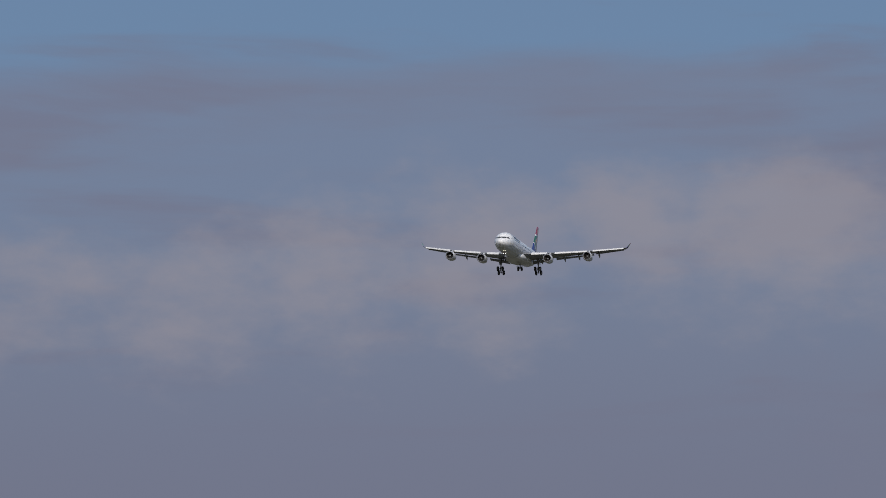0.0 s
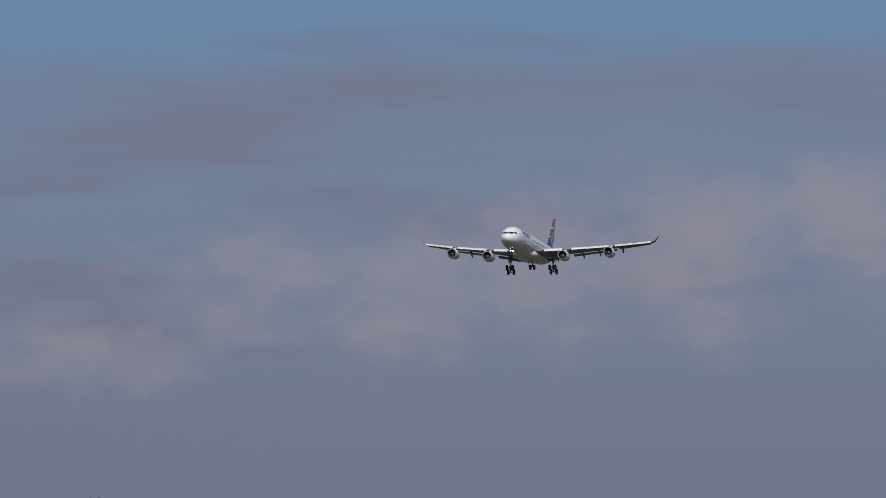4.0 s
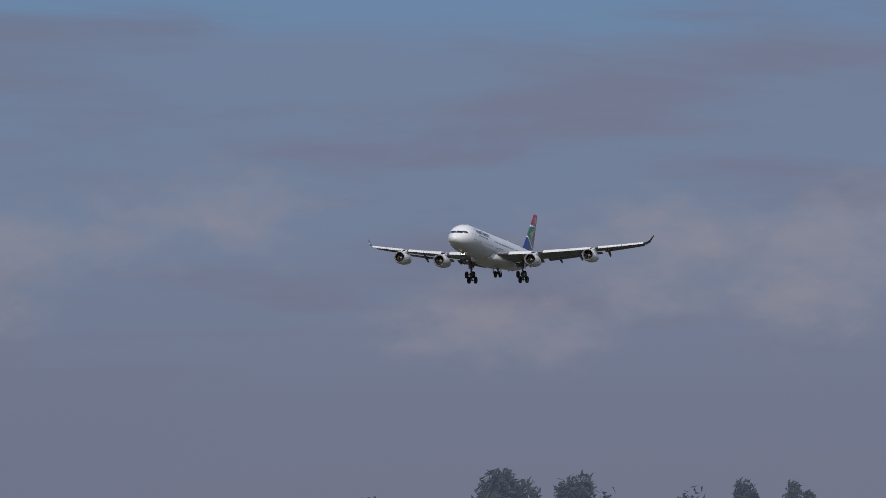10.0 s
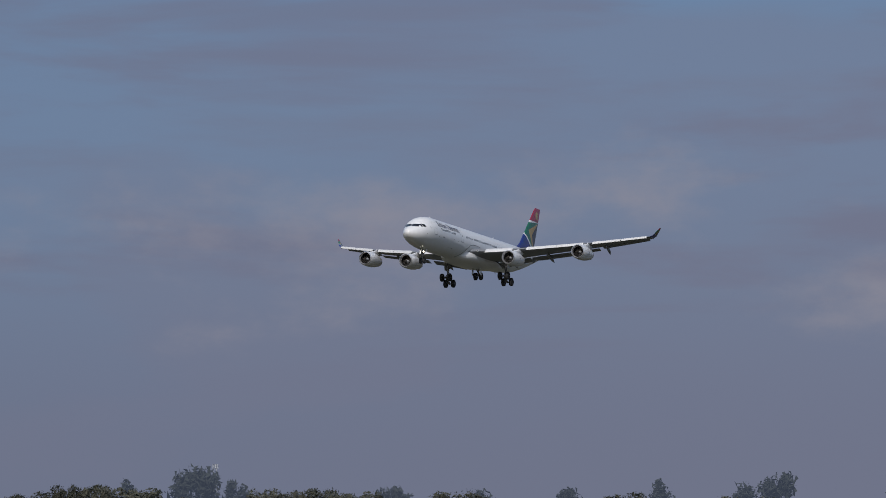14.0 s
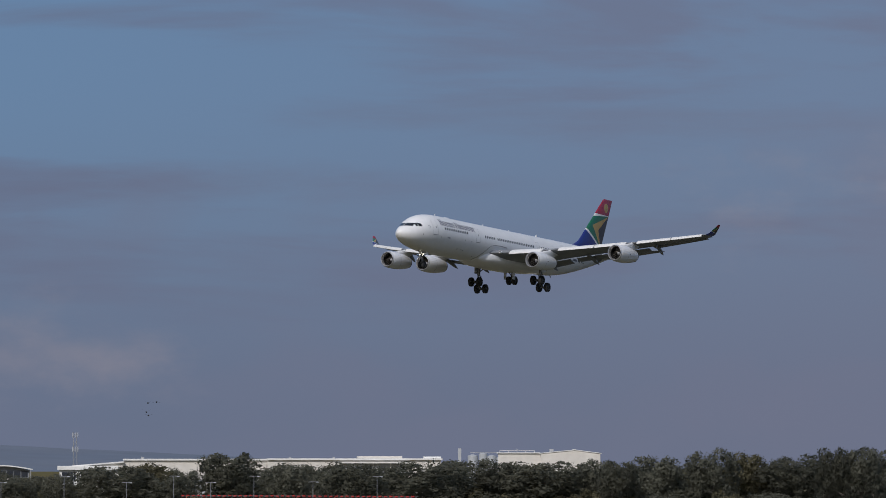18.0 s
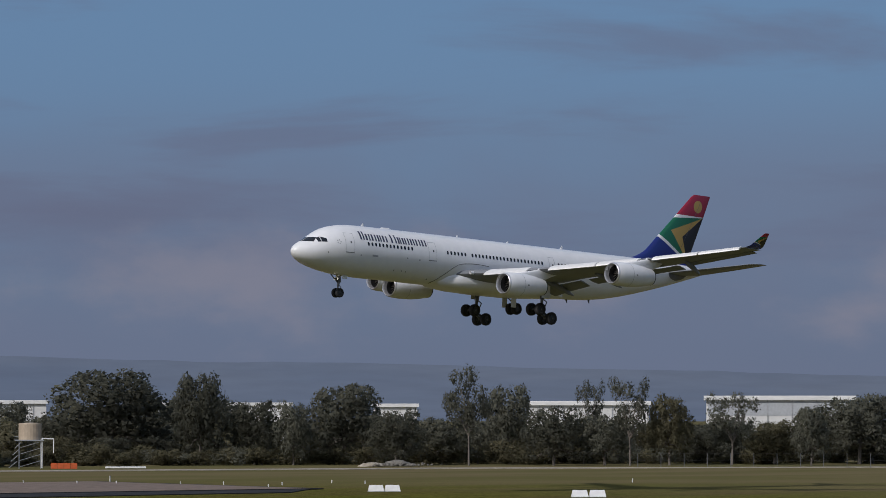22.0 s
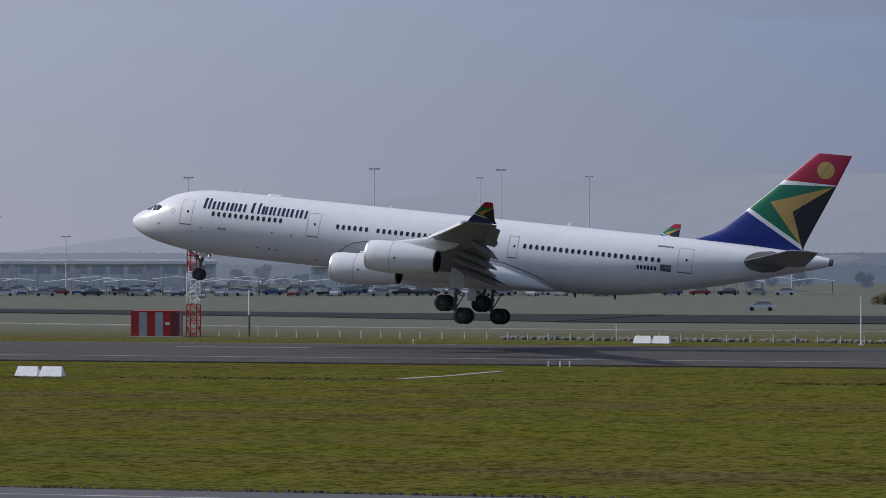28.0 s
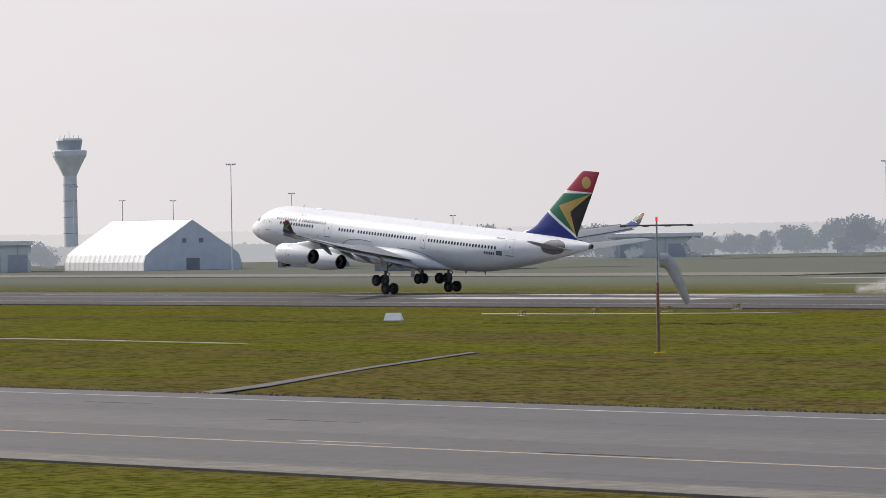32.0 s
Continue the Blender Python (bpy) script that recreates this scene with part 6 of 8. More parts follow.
WARMCLAD = material("cream_white_sheet_cladding", (0.64, 0.61, 0.56), 0.6, grain=0.06, scale=0.5, blotch=0.3, second=(0.55, 0.53, 0.49), blotch_scale=0.06)
SHADEWALL = material("recess_shade_grey", (0.36, 0.36, 0.35), 0.7, grain=0.08, scale=0.6)


def prism(outline, y0, y1):
    """A slab with an outline in its own x and z, between two depths."""
    bm = bmesh.new()
    loft(bm, [[(x, y, z) for x, z in outline] for y in (y0, y1)])
    bmesh.ops.recalc_face_normals(bm, faces=bm.faces)
    return bm


def estate():
    """The warehouses and offices of the industrial estate behind the wood."""
    t = empty("warehouse", ground_pose(57.42, 1000), "very long cream warehouse with stepped white roof", "warehouse")
    part("wing_wall", prism([(-45.6, -0.3), (-45.6, 7.6), (-33.3, 8.6), (-33.3, -0.3)], 0, 30), WARMCLAD, t)
    part("wing_roof", prism([(-46.2, 7.6), (-33.32, 8.65), (-33.32, 9.0), (-46.2, 7.95)], -0.7, 30.5), ROOFW, t)
    part("wall", bx(-33.28, 2.3, 1.0, 36, -0.3, 9.2), WARMCLAD, t)
    part("roof", bx(-33.6, 2.28, 0.4, 36.5, 9.2, 9.62), ROOFW, t)
    part("wall", bx(2.32, 45.5, 0, 36, -0.3, 9.3), WARMCLAD, t)
    part("roof", bx(2.32, 45.9, -0.6, 36.5, 9.3, 9.72), ROOFW, t)
    part("roof_monitor", bx(25, 36, 4, 20, 9.74, 10.3), WARMCLAD, t)
    part("end_parapet", bx(41.5, 45.8, 6, 12, 9.74, 10.2), ROOFW, t)
    # flat slab before the wall; the shade of a recess is its grey colour
    part("recess", bx(20.5, 36.8, -0.14, -0.02, 0, 8.5), SHADEWALL, t)
    part("recess_eave", bx(20.2, 37.1, -1.6, -0.16, 8.5, 8.7), ROOFW, t)
    for x in (20.6, 23.4, 28.6, 33.0, 36.7):
        part("column", bx(x - 0.16, x + 0.16, -0.34, -0.16, -0.2, 8.5), WARMCLAD, t)
    for i in range(9):
        part("roller_door", bx(-30 + i * 3.6, -27.6 + i * 3.6, 0.88, 0.98, 0, 4.4), DOORGREY, t)
    for i in range(14):
        part("downpipe", bx(-32 + i * 5.6 - 0.06, -32 + i * 5.6 + 0.06, 0.8 if i < 6 else -0.2, 0.97 if i < 6 else -0.03, 0, 9.1), WARMCLAD, t)
    for x in (-29, -12, 8, 19):
        part("roof_vent", bx(x - 0.3, x + 0.3, 10, 10.6, 9.6, 10.1), GALV, t)
    t = empty("warehouse", ground_pose(61.57, 1020), "cream warehouse with wide low gable and railed annexe", "warehouse")
    part("annexe_wall", bx(-13, -2.2, 0, 30, -0.3, 11.0), WARMCLAD, t)
    part("annexe_roof", bx(-13.3, -2.3, -0.4, 30.4, 11.0, 11.25), ROOFW, t)
    for i in range(5):
        part("rail_post", bx(-12.6 + i * 2.2, -12.5 + i * 2.2, -0.2, -0.1, 11.25, 11.75 + (0.5 if i == 2 else 0)), ROOFW, t)
    part("rail", bx(-12.6, -3.7, -0.2, -0.1, 11.65, 11.75), ROOFW, t)
    part("wall", prism([(-2.18, -0.3), (-2.18, 10.9), (6.5, 11.75), (13.0, 10.9), (13.0, -0.3)], -1.0, 30), WARMCLAD, t)
    part("roof", prism([(-2.5, 10.92), (6.5, 11.8), (13.3, 10.92), (13.3, 11.1), (6.5, 11.98), (-2.5, 11.1)], -1.2, 30.4), ROOFW, t)
    for x in (0.6, 6.4):
        part("roof_vent", bx(x - 0.5, x + 0.5, 4, 5, 11.3, 12.1), GALV, t)
    for i in range(3):
        part("roller_door", bx(-0.5 + i * 4.4, 2.7 + i * 4.4, -1.12, -1.02, 0, 4.6), DOORGREY, t)
    t = empty("silo_works", ground_pose(60.5, 1500), "pale far silos beside a slim square shaft", "works")
    part("shaft", bx(-6.0, -4.8, 0, 1.4, -0.2, 13.8), DOORGREY, t)
    for i, (x, r, h) in enumerate(((-0.5, 1.9, 11.6), (3.4, 1.6, 12.3), (6.6, 1.7, 11.4), (9.6, 1.4, 10.8))):
        bm = bmesh.new()
        lathe(bm, [(-0.2, r), (h - 0.5, r), (h, 0.3)], (x, 1, 0), "Z", 16, True)
        part("silo", bm, DOORGREY, t, smooth=True)
    part("gantry", bx(-1.5, 9.8, 0.6, 1.0, 12.1, 12.3), GALV, t)
    t = empty("office_building", ground_pose(50.55, 900), "office with dark glass band under a wedge roof", "building")
    part("lower_wall", bx(-10.6, 10.5, 0, 16, -0.3, 6.0), CLAD, t)
    part("glass_band", bx(-10.4, 10.3, 0.25, 15, 6.0, 7.4), GREYWALL, t)
    for i in range(12):
        part("window", bx(-10.2 + i * 1.7, -8.75 + i * 1.7, 0.15, 0.24, 6.15, 7.25), DARKGLASS, t)
    part("upper_wall", bx(-10.6, 3.5, 0.6, 14, 7.62, 8.5), CREAM, t)
    part("roof_slab", bx(-10.9, 10.9, -0.3, 16.3, 7.4, 7.6), DOORGREY, t)
    part("wedge_roof", prism([(-0.5, 8.52), (7.4, 8.75), (7.5, 8.9), (-0.5, 8.72)], -0.4, 14), GREYWALL, t)
    t = empty("curved_store", ground_pose(52.25, 900), "cream store with shallow curved roof and glazed bay", "store building")
    top = [(-6.4 + 12.8 * i / 12, 7.0 + 0.95 * math.sin(math.pi * min(1.0, 0.12 + 0.68 * i / 12))) for i in range(13)]
    part("wall", prism([(-6.3, -0.3), *[(x * 0.985, z) for x, z in top], (6.3, -0.3)], 0, 18), WARMCLAD, t)
    part("roof", prism([*[(x, z + 0.01) for x, z in top], *[(x, z + 0.2) for x, z in reversed(top)]], -0.5, 18.4), ROOFW, t)
    part("glazed_bay", bx(0.3, 3.0, -0.1, -0.02, 4.0, 7.4), LENS, t)
    t = empty("office_building", ground_pose(53.8, 900), "low office with bowed white roof over dark glass", "building")
    top = [(-6.6 + 13.2 * i / 14, 7.0 + 0.9 * math.sin(math.pi * (0.08 + 0.9 * i / 14))) for i in range(15)]
    part("roof", prism([*[(x, z) for x, z in top], *[(x, z + 0.24) for x, z in reversed(top)]], -1.2, 14), ROOFW, t)
    part("upper_wall", prism([(-5.9, 5.2), *[(x * 0.9, z - 0.01) for x, z in top], (5.9, 5.2)], 0, 13), GREYWALL, t)
    part("lower_wall", bx(-6.2, 2.2, -0.6, 13, -0.3, 5.18), WARMCLAD, t)
    for i in range(7):
        part("window", bx(-5.5 + i * 1.6, -4.1 + i * 1.6, -0.1, -0.02, 5.5, 6.9), DARKGLASS, t)
    for x in (-6.2, 6.2):
        part("roof_prop", bx(x - 0.08, x + 0.08, -1.0, -0.84, 0, 7.0), GALV, t)


estate()


def arch_hangar():
    t = empty("arched_hangar", ground_pose(6.4, 800), "tan arched hangar with dark curved roof edge", "hangar")
    bm = bmesh.new()
    w, h = 18.0, 5.9
    arc = [(-w / 2 + w * i / 16, 2.6 + (h - 2.6) * math.sin(math.pi * i / 16)) for i in range(17)]
    loft(bm, [[(-w / 2, y, -0.3), *[(x, y, z) for x, z in arc], (w / 2, y, -0.3)] for y in (0, 16)])
    part("wall", bm, TANWALL, t)
    bm = bmesh.new()
    loft(bm, [[*[(x * 1.03, y, z + 0.08) for x, z in arc], *[(x * 1.03, y, z + 0.5) for x, z in reversed(arc)]] for y in (-0.5, 16.3)])
    part("roof", bm, GREYWALL, t)
    part("door", bx(-1.0, 3.6, -0.1, -0.01, 0, 0.6), WHITEP, t)
    part("annexe", bx(-11.2, -9.3, -0.4, 5, -0.3, 4.1), CREAM, t)
    t = empty("vaulted_store", ground_pose(9.76, 800), "long pale store with vaulted cream end bays", "store building")
    part("wall", bx(-7.5, 16, 0, 9, -0.3, 3.0), CLAD, t)
    bm = bmesh.new()
    loft(bm, [[(x, -0.4, 3.0), (x, 4.5, 3.9), (x, 9.4, 3.0), (x, 9.4, 3.2), (x, 4.5, 4.1), (x, -0.4, 3.2)] for x in (-7.8, 16.3)])
    part("roof", bm, GALV, t)
    for i in range(4):
        bm = bmesh.new()
        x = -15.5 + i * 2.4
        loft(bm, [[(x + 1.15 * math.cos(math.pi * k / 10), y, 1.6 + 1.7 * math.sin(math.pi * k / 10)) for k in range(11)] + [(x - 1.15, y, -0.3), (x + 1.15, y, -0.3)] for y in (-0.5, 8)])
        part("bay", bm, CREAM, t)
    for i in range(3):
        part("roof_vent", bx(-4 + i * 7, -2.6 + i * 7, 3, 5, 3.4, 4.6), GALV, t)
    t = empty("storage_tank", ground_pose(7.87, 800), "green-grey squat storage tank", "tank")
    bm = bmesh.new()
    lathe(bm, [(0, 2.6), (4.4, 2.6), (4.8, 0.2)], axis="Z", seg=24, cap=True)
    part("shell", bm, material("tank_green", (0.20, 0.25, 0.22), 0.6, grain=0.1, scale=1), t)
    shed(8.96, 1100, 57, 20, 7.9, "long pale roofed shed with thin bright eave", wall=GREYWALL, doors=0, windows=8)
    shed(5.0, 900, 12, 10, 5.0, "small grey yard shed", wall=GREYWALL, doors=1)
    shed(11.4, 900, 18, 10, 3.4, "low grey yard shed among pipes", wall=GREYWALL, doors=2)
    shed(12.28, 1000, 5.6, 8, 9.4, "white round-shouldered storage building", gable=1.6, doors=0)
    shed(13.27, 1000, 3.4, 6, 12.8, "small white block on a tall shaft", doors=0)


arch_hangar()


def fabric_hangar():
    """White ribbed fabric hangar with a grey gable end."""
    t = empty("fabric_hangar", ground_pose(-50.63, 885, 27), "large white ribbed fabric hangar with grey gable end", "hangar")
    w, L = 24.0, 40.0
    prof = [(-w / 2, 0), (-w / 2, 1.8), (-w / 2 + 0.6, 3.4), (-w / 2 + 2.2, 4.7), (0, 11.0), (w / 2 - 2.2, 4.7), (w / 2 - 0.6, 3.4), (w / 2, 1.8), (w / 2, 0)]
    FAB = material("white_hangar_fabric", (0.80, 0.80, 0.78), 0.6, grain=0.05, scale=0.6)
    bm = bmesh.new()
    loft(bm, [[(x, y, z) for x, z in prof] for y in (0, L)], closed=False)
    part("cover", bm, FAB, t, "white stretched fabric cover")
    for y, mt in ((-0.02, GREYWALL), (L + 0.02, GREYWALL)):
        bm = bmesh.new()
        loft(bm, [[(x, y, z) for x, z in prof], [(x, y + (0.3 if y > 1 else -0.3), z) for x, z in prof]])
        part("end_wall", bm, material("grey_blue_fabric", (0.60, 0.62, 0.66), 0.7, grain=0.06, scale=0.5), t)
    for i in range(17):
        y = L * i / 16
        bm = bmesh.new()
        loft(bm, [[(x * 1.012, y - 0.12, z * 1.012) for x, z in prof], [(x * 1.012, y + 0.12, z * 1.012) for x, z in prof]], closed=False)
        part("rib", bm, DOORGREY, t)
    part("door", bx(-1.6, 1.6, -0.45, -0.33, 0, 2.6), GREYWALL, t)
    part("vent", bx(-2.6, -1.6, -0.42, -0.33, 6.0, 7.0), GREYWALL, t)
    part("vent", bx(1.6, 2.6, -0.42, -0.33, 6.0, 7.0), GREYWALL, t)


fabric_hangar()


def control_tower():
    t = empty("control_tower", ground_pose(-52.35, 1500), "pale concrete control tower with flared cab", "control tower")
    bm = bmesh.new()
    lathe(bm, [(-1, 2.75), (30.5, 2.55)], axis="Z", seg=24, cap=True)
    part("shaft", bm, CONCRETE, t)
    bm = bmesh.new()
    lathe(bm, [(29.5, 2.6), (33, 4.2), (37.0, 6.3), (38.6, 6.5), (39.0, 6.2)], axis="Z", seg=12, cap=True)
    part("flare", bm, CONCRETE, t)
    bm = bmesh.new()
    lathe(bm, [(39.0, 4.3), (42.6, 4.9)], axis="Z", seg=12, cap=True)
    # cab glass lightened, with the haze before it put into its colour
    part("cab_glass", bm, material("pale_tower_glass", (0.42, 0.46, 0.50), 0.2), t)
    bm = bmesh.new()
    lathe(bm, [(42.6, 5.0), (43.4, 4.6), (43.6, 1.0)], axis="Z", seg=12, cap=True)
    part("cab_roof", bm, CONCRETE, t)
    for k in range(5):
        bm = bmesh.new()
        rod(bm, (-3.4 + 1.7 * k, 0, 43.4), (-3.4 + 1.7 * k, 0, 44.6 + (1.6 if k == 2 else 0)), 0.12, 0.08, 6)
        part("aerial", bm, GALV, t)
    for k in range(4):
        bm = bmesh.new()
        lathe(bm, [(8 + 6 * k, 2.72), (8.2 + 6 * k, 2.72)], axis="Z", seg=24)
        part("joint_band", bm, GREYWALL, t)


control_tower()


MASTP = material("pale_mast_paint", (0.62, 0.63, 0.64), 0.6, grain=0.08, scale=1)


def light_mast(b, r, h, arms=1):
    t = empty("floodlight_mast", ground_pose(b, r), "tall slim grey apron floodlight mast", "light mast", "apron masts")
    bm = bmesh.new()
    rod(bm, (0, 0, -0.2), (0, 0, h), 0.14 * r / 900, 0.08 * r / 900, 8)
    part("pole", bm, MASTP, t)
    part("crossbar", bx(-1.0, 1.0, -0.06, 0.06, h - 0.25, h - 0.1), MASTP, t)
    for x in (-0.9, -0.4, 0.4, 0.9):
        part("lamp_head", bx(x - 0.18, x + 0.18, -0.3, 0.1, h - 0.1, h + 0.08), DOORGREY, t)


for row in ((-21.5, 850, 24.3), (-18.85, 800, 25.2), (-17.04, 850, 26.0), (-17.34, 1200, 30.6), (-15.78, 1100, 29.1), (-23.24, 900, 12.0), (-32.29, 850, 22.8), (-32.04, 1150, 22.5), (-29.75, 840, 23.0),
            (-27.26, 850, 23.4), (-26.44, 1150, 22.1), (-24.4, 850, 23.7), (-24.21, 1300, 19.8)):
    light_mast(*row)
for row in ((-40.73, 950, 22.4), (-38.93, 1000, 22.0), (-38.69, 930, 22.0), (-36.55, 880, 21.9), (-34.51, 880, 22.1), (-34.77, 1200, 21.5), (-39.15, 1300, 18.8), (-29.41, 1200, 18.4), (-37.21, 1200, 15.9),
            (-50.06, 850, 22.6), (-49.2, 1200, 19.2), (-51.61, 1400, 19.3), (-50.89, 1300, 18.3), (-52.3, 1000, 20.0), (-12.9, 900, 24.0), (-46.9, 1300, 12.0)):
    light_mast(*row)


def street_lamp(b, r, h):
    t = empty("street_lamp", ground_pose(b, r), "slim grey street lamp with short arm", "street lamp", "perimeter street lamps")
    bm = bmesh.new()
    rod(bm, (0, 0, -0.2), (0, 0, h), 0.055, 0.035, 6)
    part("pole", bm, GREYWALL, t)
    part("arm", bx(-0.7, 0.7, -0.03, 0.03, h - 0.05, h + 0.02), GREYWALL, t)
    part("lamp_head", bx(0.5, 0.9, -0.1, 0.1, h - 0.12, h), DOORGREY, t)


for i in range(15):
    street_lamp(48.9 + i * 0.72 + 0.18 * math.sin(i * 5.1), 612 + 2 * i, 6.2 + 0.5 * math.sin(i * 3.3))
for b, h in ((9.04, 10.8), (6.93, 7.8), (6.75, 7.6), (13.2, 9.5), (13.32, 9.4), (15.6, 8.5), (35.6, 12.0)):
    street_lamp(b, 640 if b > 12 else 760, h)


def cell_tower(b, r, h, w):
    t = empty("radio_mast", ground_pose(b, r), "slender lattice radio mast with white aerial panels", "radio mast")
    bm = bmesh.new()
    for sx in (-1, 1):
        rod(bm, (sx * w / 2, 0, -0.2), (sx * w * 0.3, 0, h), 0.12, 0.08, 5)
    n = 8
    for i in range(n):
        z0, z1 = h * i / n, h * (i + 1) / n
        s = 1 if i % 2 else -1
        rod(bm, (s * w * 0.45, 0, z0), (-s * w * 0.42, 0, z1), 0.06, 0.06, 4)
    part("lattice", bm, GALV, t)
    for z in (h - 0.8, h - 5.0):
        for sx in (-1, 0, 1):
            part("aerial_panel", bx(sx * 0.8 - 0.11, sx * 0.8 + 0.11, -0.3, -0.1, z - 0.7, z + 0.7), DOORGREY, t)


cell_tower(54.82, 1200, 17.6, 1.4)
cell_tower(67.72, 1300, 20.3, 1.4)
for b, h in ((10.53, 9.1), (10.72, 9.1), (12.1, 8.0), (12.35, 7.2)):
    t = empty("chimney", ground_pose(b, 900), "thin dark steel chimney stack", "chimney")
    bm = bmesh.new()
    lathe(bm, [(-0.2, 0.42), (h, 0.34), (h, 0.25), (h - 0.4, 0.25)], axis="Z", seg=12)
    part("pipe", bm, GREYWALL, t)
    bm = bmesh.new()
    lathe(bm, [(h - 0.7, 0.46), (h - 0.5, 0.46)], axis="Z", seg=12)
    part("collar", bm, GALV, t)


# ---- car park by the terminal ----
CARPAINT = [material("car_paint_" + n, c, 0.3, grain=0.03, scale=1, coat=0.5) for n, c in (("white", (0.62, 0.62, 0.62)), ("silver", (0.36, 0.37, 0.38)), ("dark", (0.04, 0.045, 0.055)), ("red", (0.25, 0.03, 0.03)), ("blue", (0.05, 0.09, 0.2)))]


# cabin glass is paled: haze and sky reflection are put into its colour
CARGLASS = material("sky_lit_car_glass", (0.13, 0.145, 0.16), 0.12)


def car(m, paint, word):
    t = empty("car", m, word + " parked hatchback car in the far car park", "car", "parked cars")
    bm = bmesh.new()
    loft(bm, [[(-2.1, y, 0.3), (-2.15, y, 0.75), (-1.2, y, 0.92), (1.6, y, 0.95), (2.1, y, 0.85), (2.15, y, 0.35)] for y in (-0.85, 0.85)])
    part("body", bm, paint, t)
    bm = bmesh.new()
    loft(bm, [[(-1.15, -0.8, 0.9), (1.7, -0.8, 0.93), (1.7, 0.8, 0.93), (-1.15, 0.8, 0.9)], [(-0.45, -0.66, 1.45), (1.25, -0.66, 1.45), (1.25, 0.66, 1.45), (-0.45, 0.66, 1.45)]])
    part("cabin_glass", bm, CARGLASS, t)
    part("roof", bx(-0.42, 1.22, -0.64, 0.64, 1.44, 1.49), paint, t)
    for x in (-1.35, 1.3):
        for y in (-0.86, 0.86):
            bm = bmesh.new()
            lathe(bm, [(-0.1, 0.31), (0.1, 0.31)], (x, y, 0.31), "Y", 12, True)
            part("wheel", bm, RUBBER, t)
    return t


proto = [car(ground_pose(-13.0 - 0.4 * i, 790, 0), p, w) for i, (p, w) in enumerate(zip(CARPAINT, ("white", "silver", "dark", "red", "blue")))]
CARS = random.Random(3)
for row_r, step in ((775, 0.42), (790, 0.36), (806, 0.32), (822, 0.30), (838, 0.30), (855, 0.28)):
    b = -15.2
    while b > -33.5:
        b -= step * CARS.uniform(0.75, 1.7)
        copy_thing(proto[CARS.choice((0, 0, 0, 0, 0, 0, 1, 1, 1, 1, 2, 0, 1, 4, 3))], ground_pose(b, row_r + CARS.uniform(-4, 4), CARS.choice((0, 180, 90, 80))))
for i in range(51):
    b = -12.6 - i * 0.415 - 0.2 * math.sin(i * 7.7)
    t = empty("shade_canopy", ground_pose(b, (812, 862, 783)[i % 3]), "white car park shade canopy on posts", "canopy", "car park canopies")
    w = 4.4 + 1.6 * math.sin(i * 2.3)
    bm = bmesh.new()
    loft(bm, [[(-w, y, 2.6), (0, y, 3.1), (w, y, 2.6), (w, y, 2.75), (0, y, 3.25), (-w, y, 2.75)] for y in (-3, 3)])
    part("roof", bm, ROOFW, t)
    for x in (-w * 0.9, w * 0.9):
        part("post", bx(x - 0.1, x + 0.1, -0.1, 0.1, -0.2, 2.6), GALV, t)
FAR = random.Random(8)
for i in range(46):
    b = -13 - i * 0.62 + FAR.uniform(-0.3, 0.3)
    x, y = bearing(b, FAR.uniform(870, 930))
    h = FAR.uniform(2.4, 5.0)
    tree_at(x, y, h, h * 1.3, "far_tree")
t = empty("shipping_container", ground_pose(-36.2, 800, 12), "rust red shipping container on the far apron", "container")
RUSTRED = material("faded_rust_red_paint", (0.22, 0.075, 0.055), 0.7, grain=0.2, scale=2)
part("shell", bx(-3.05, 3.05, -1.2, 1.2, 0.12, 1.7, bevel=0.03), RUSTRED, t)
for i in range(20):
    part("rib", bx(-2.95 + i * 0.305, -2.80 + i * 0.305, -1.24, -1.203, 0.25, 1.6), RUSTRED, t)
for i in range(4):
    bm = bmesh.new()
    bmesh.ops.create_icosphere(bm, subdivisions=3, radius=1.0)
    for v in bm.verts:
        v.co *= 1 + 0.35 * noise.noise((v.co.x * 2.2 + i, v.co.y * 2.2, v.co.z * 2.2))
    bmesh.ops.transform(bm, matrix=Matrix.Diagonal((3.6 - 0.4 * i, 2.0, 1.2 + 0.25 * (i % 2), 1)), verts=bm.verts)
    hp = part("earth_mound", bm, SHOULDER, smooth=True)
    hp.matrix_world = ground_pose(-36.75 - 0.28 * i, 805)
    tagged(hp, "low heap of grey-brown spoil on the far apron", "heap", "spoil heaps")
for x, y, sx, sz, mt, word in ((436, 494.5, 2.6, 0.9, ROCK, "rounded mound of grey rubble by the dirt track"), (430, 494, 2.0, 0.6, SAND, "low heap of pale sand by the dirt track")):
    bm = bmesh.new()
    bmesh.ops.create_icosphere(bm, subdivisions=4, radius=1.0)
    for v in bm.verts:
        v.co *= 1 + 0.28 * noise.noise((v.co.x * 1.8 + x, v.co.y * 1.8, v.co.z * 1.8)) + 0.10 * noise.noise((v.co.x * 7, v.co.y * 7 + x, v.co.z * 7))
    bmesh.ops.transform(bm, matrix=Matrix.Diagonal((sx, sx * 0.55, sz, 1)), verts=bm.verts)
    hp = part("earth_mound", bm, mt, smooth=True)
    hp.matrix_world = spot(x, y, -40)
    tagged(hp, word, "heap", "spoil heaps")
t = empty("billboard", ground_pose(-33.87, 800), "grey billboard on three stout legs", "billboard")
# board and face are greyed; the haze over them is in these colours
part("panel", bx(-5.4, 5.4, -0.4, 0.4, 4.0, 7.2), DOORGREY, t)
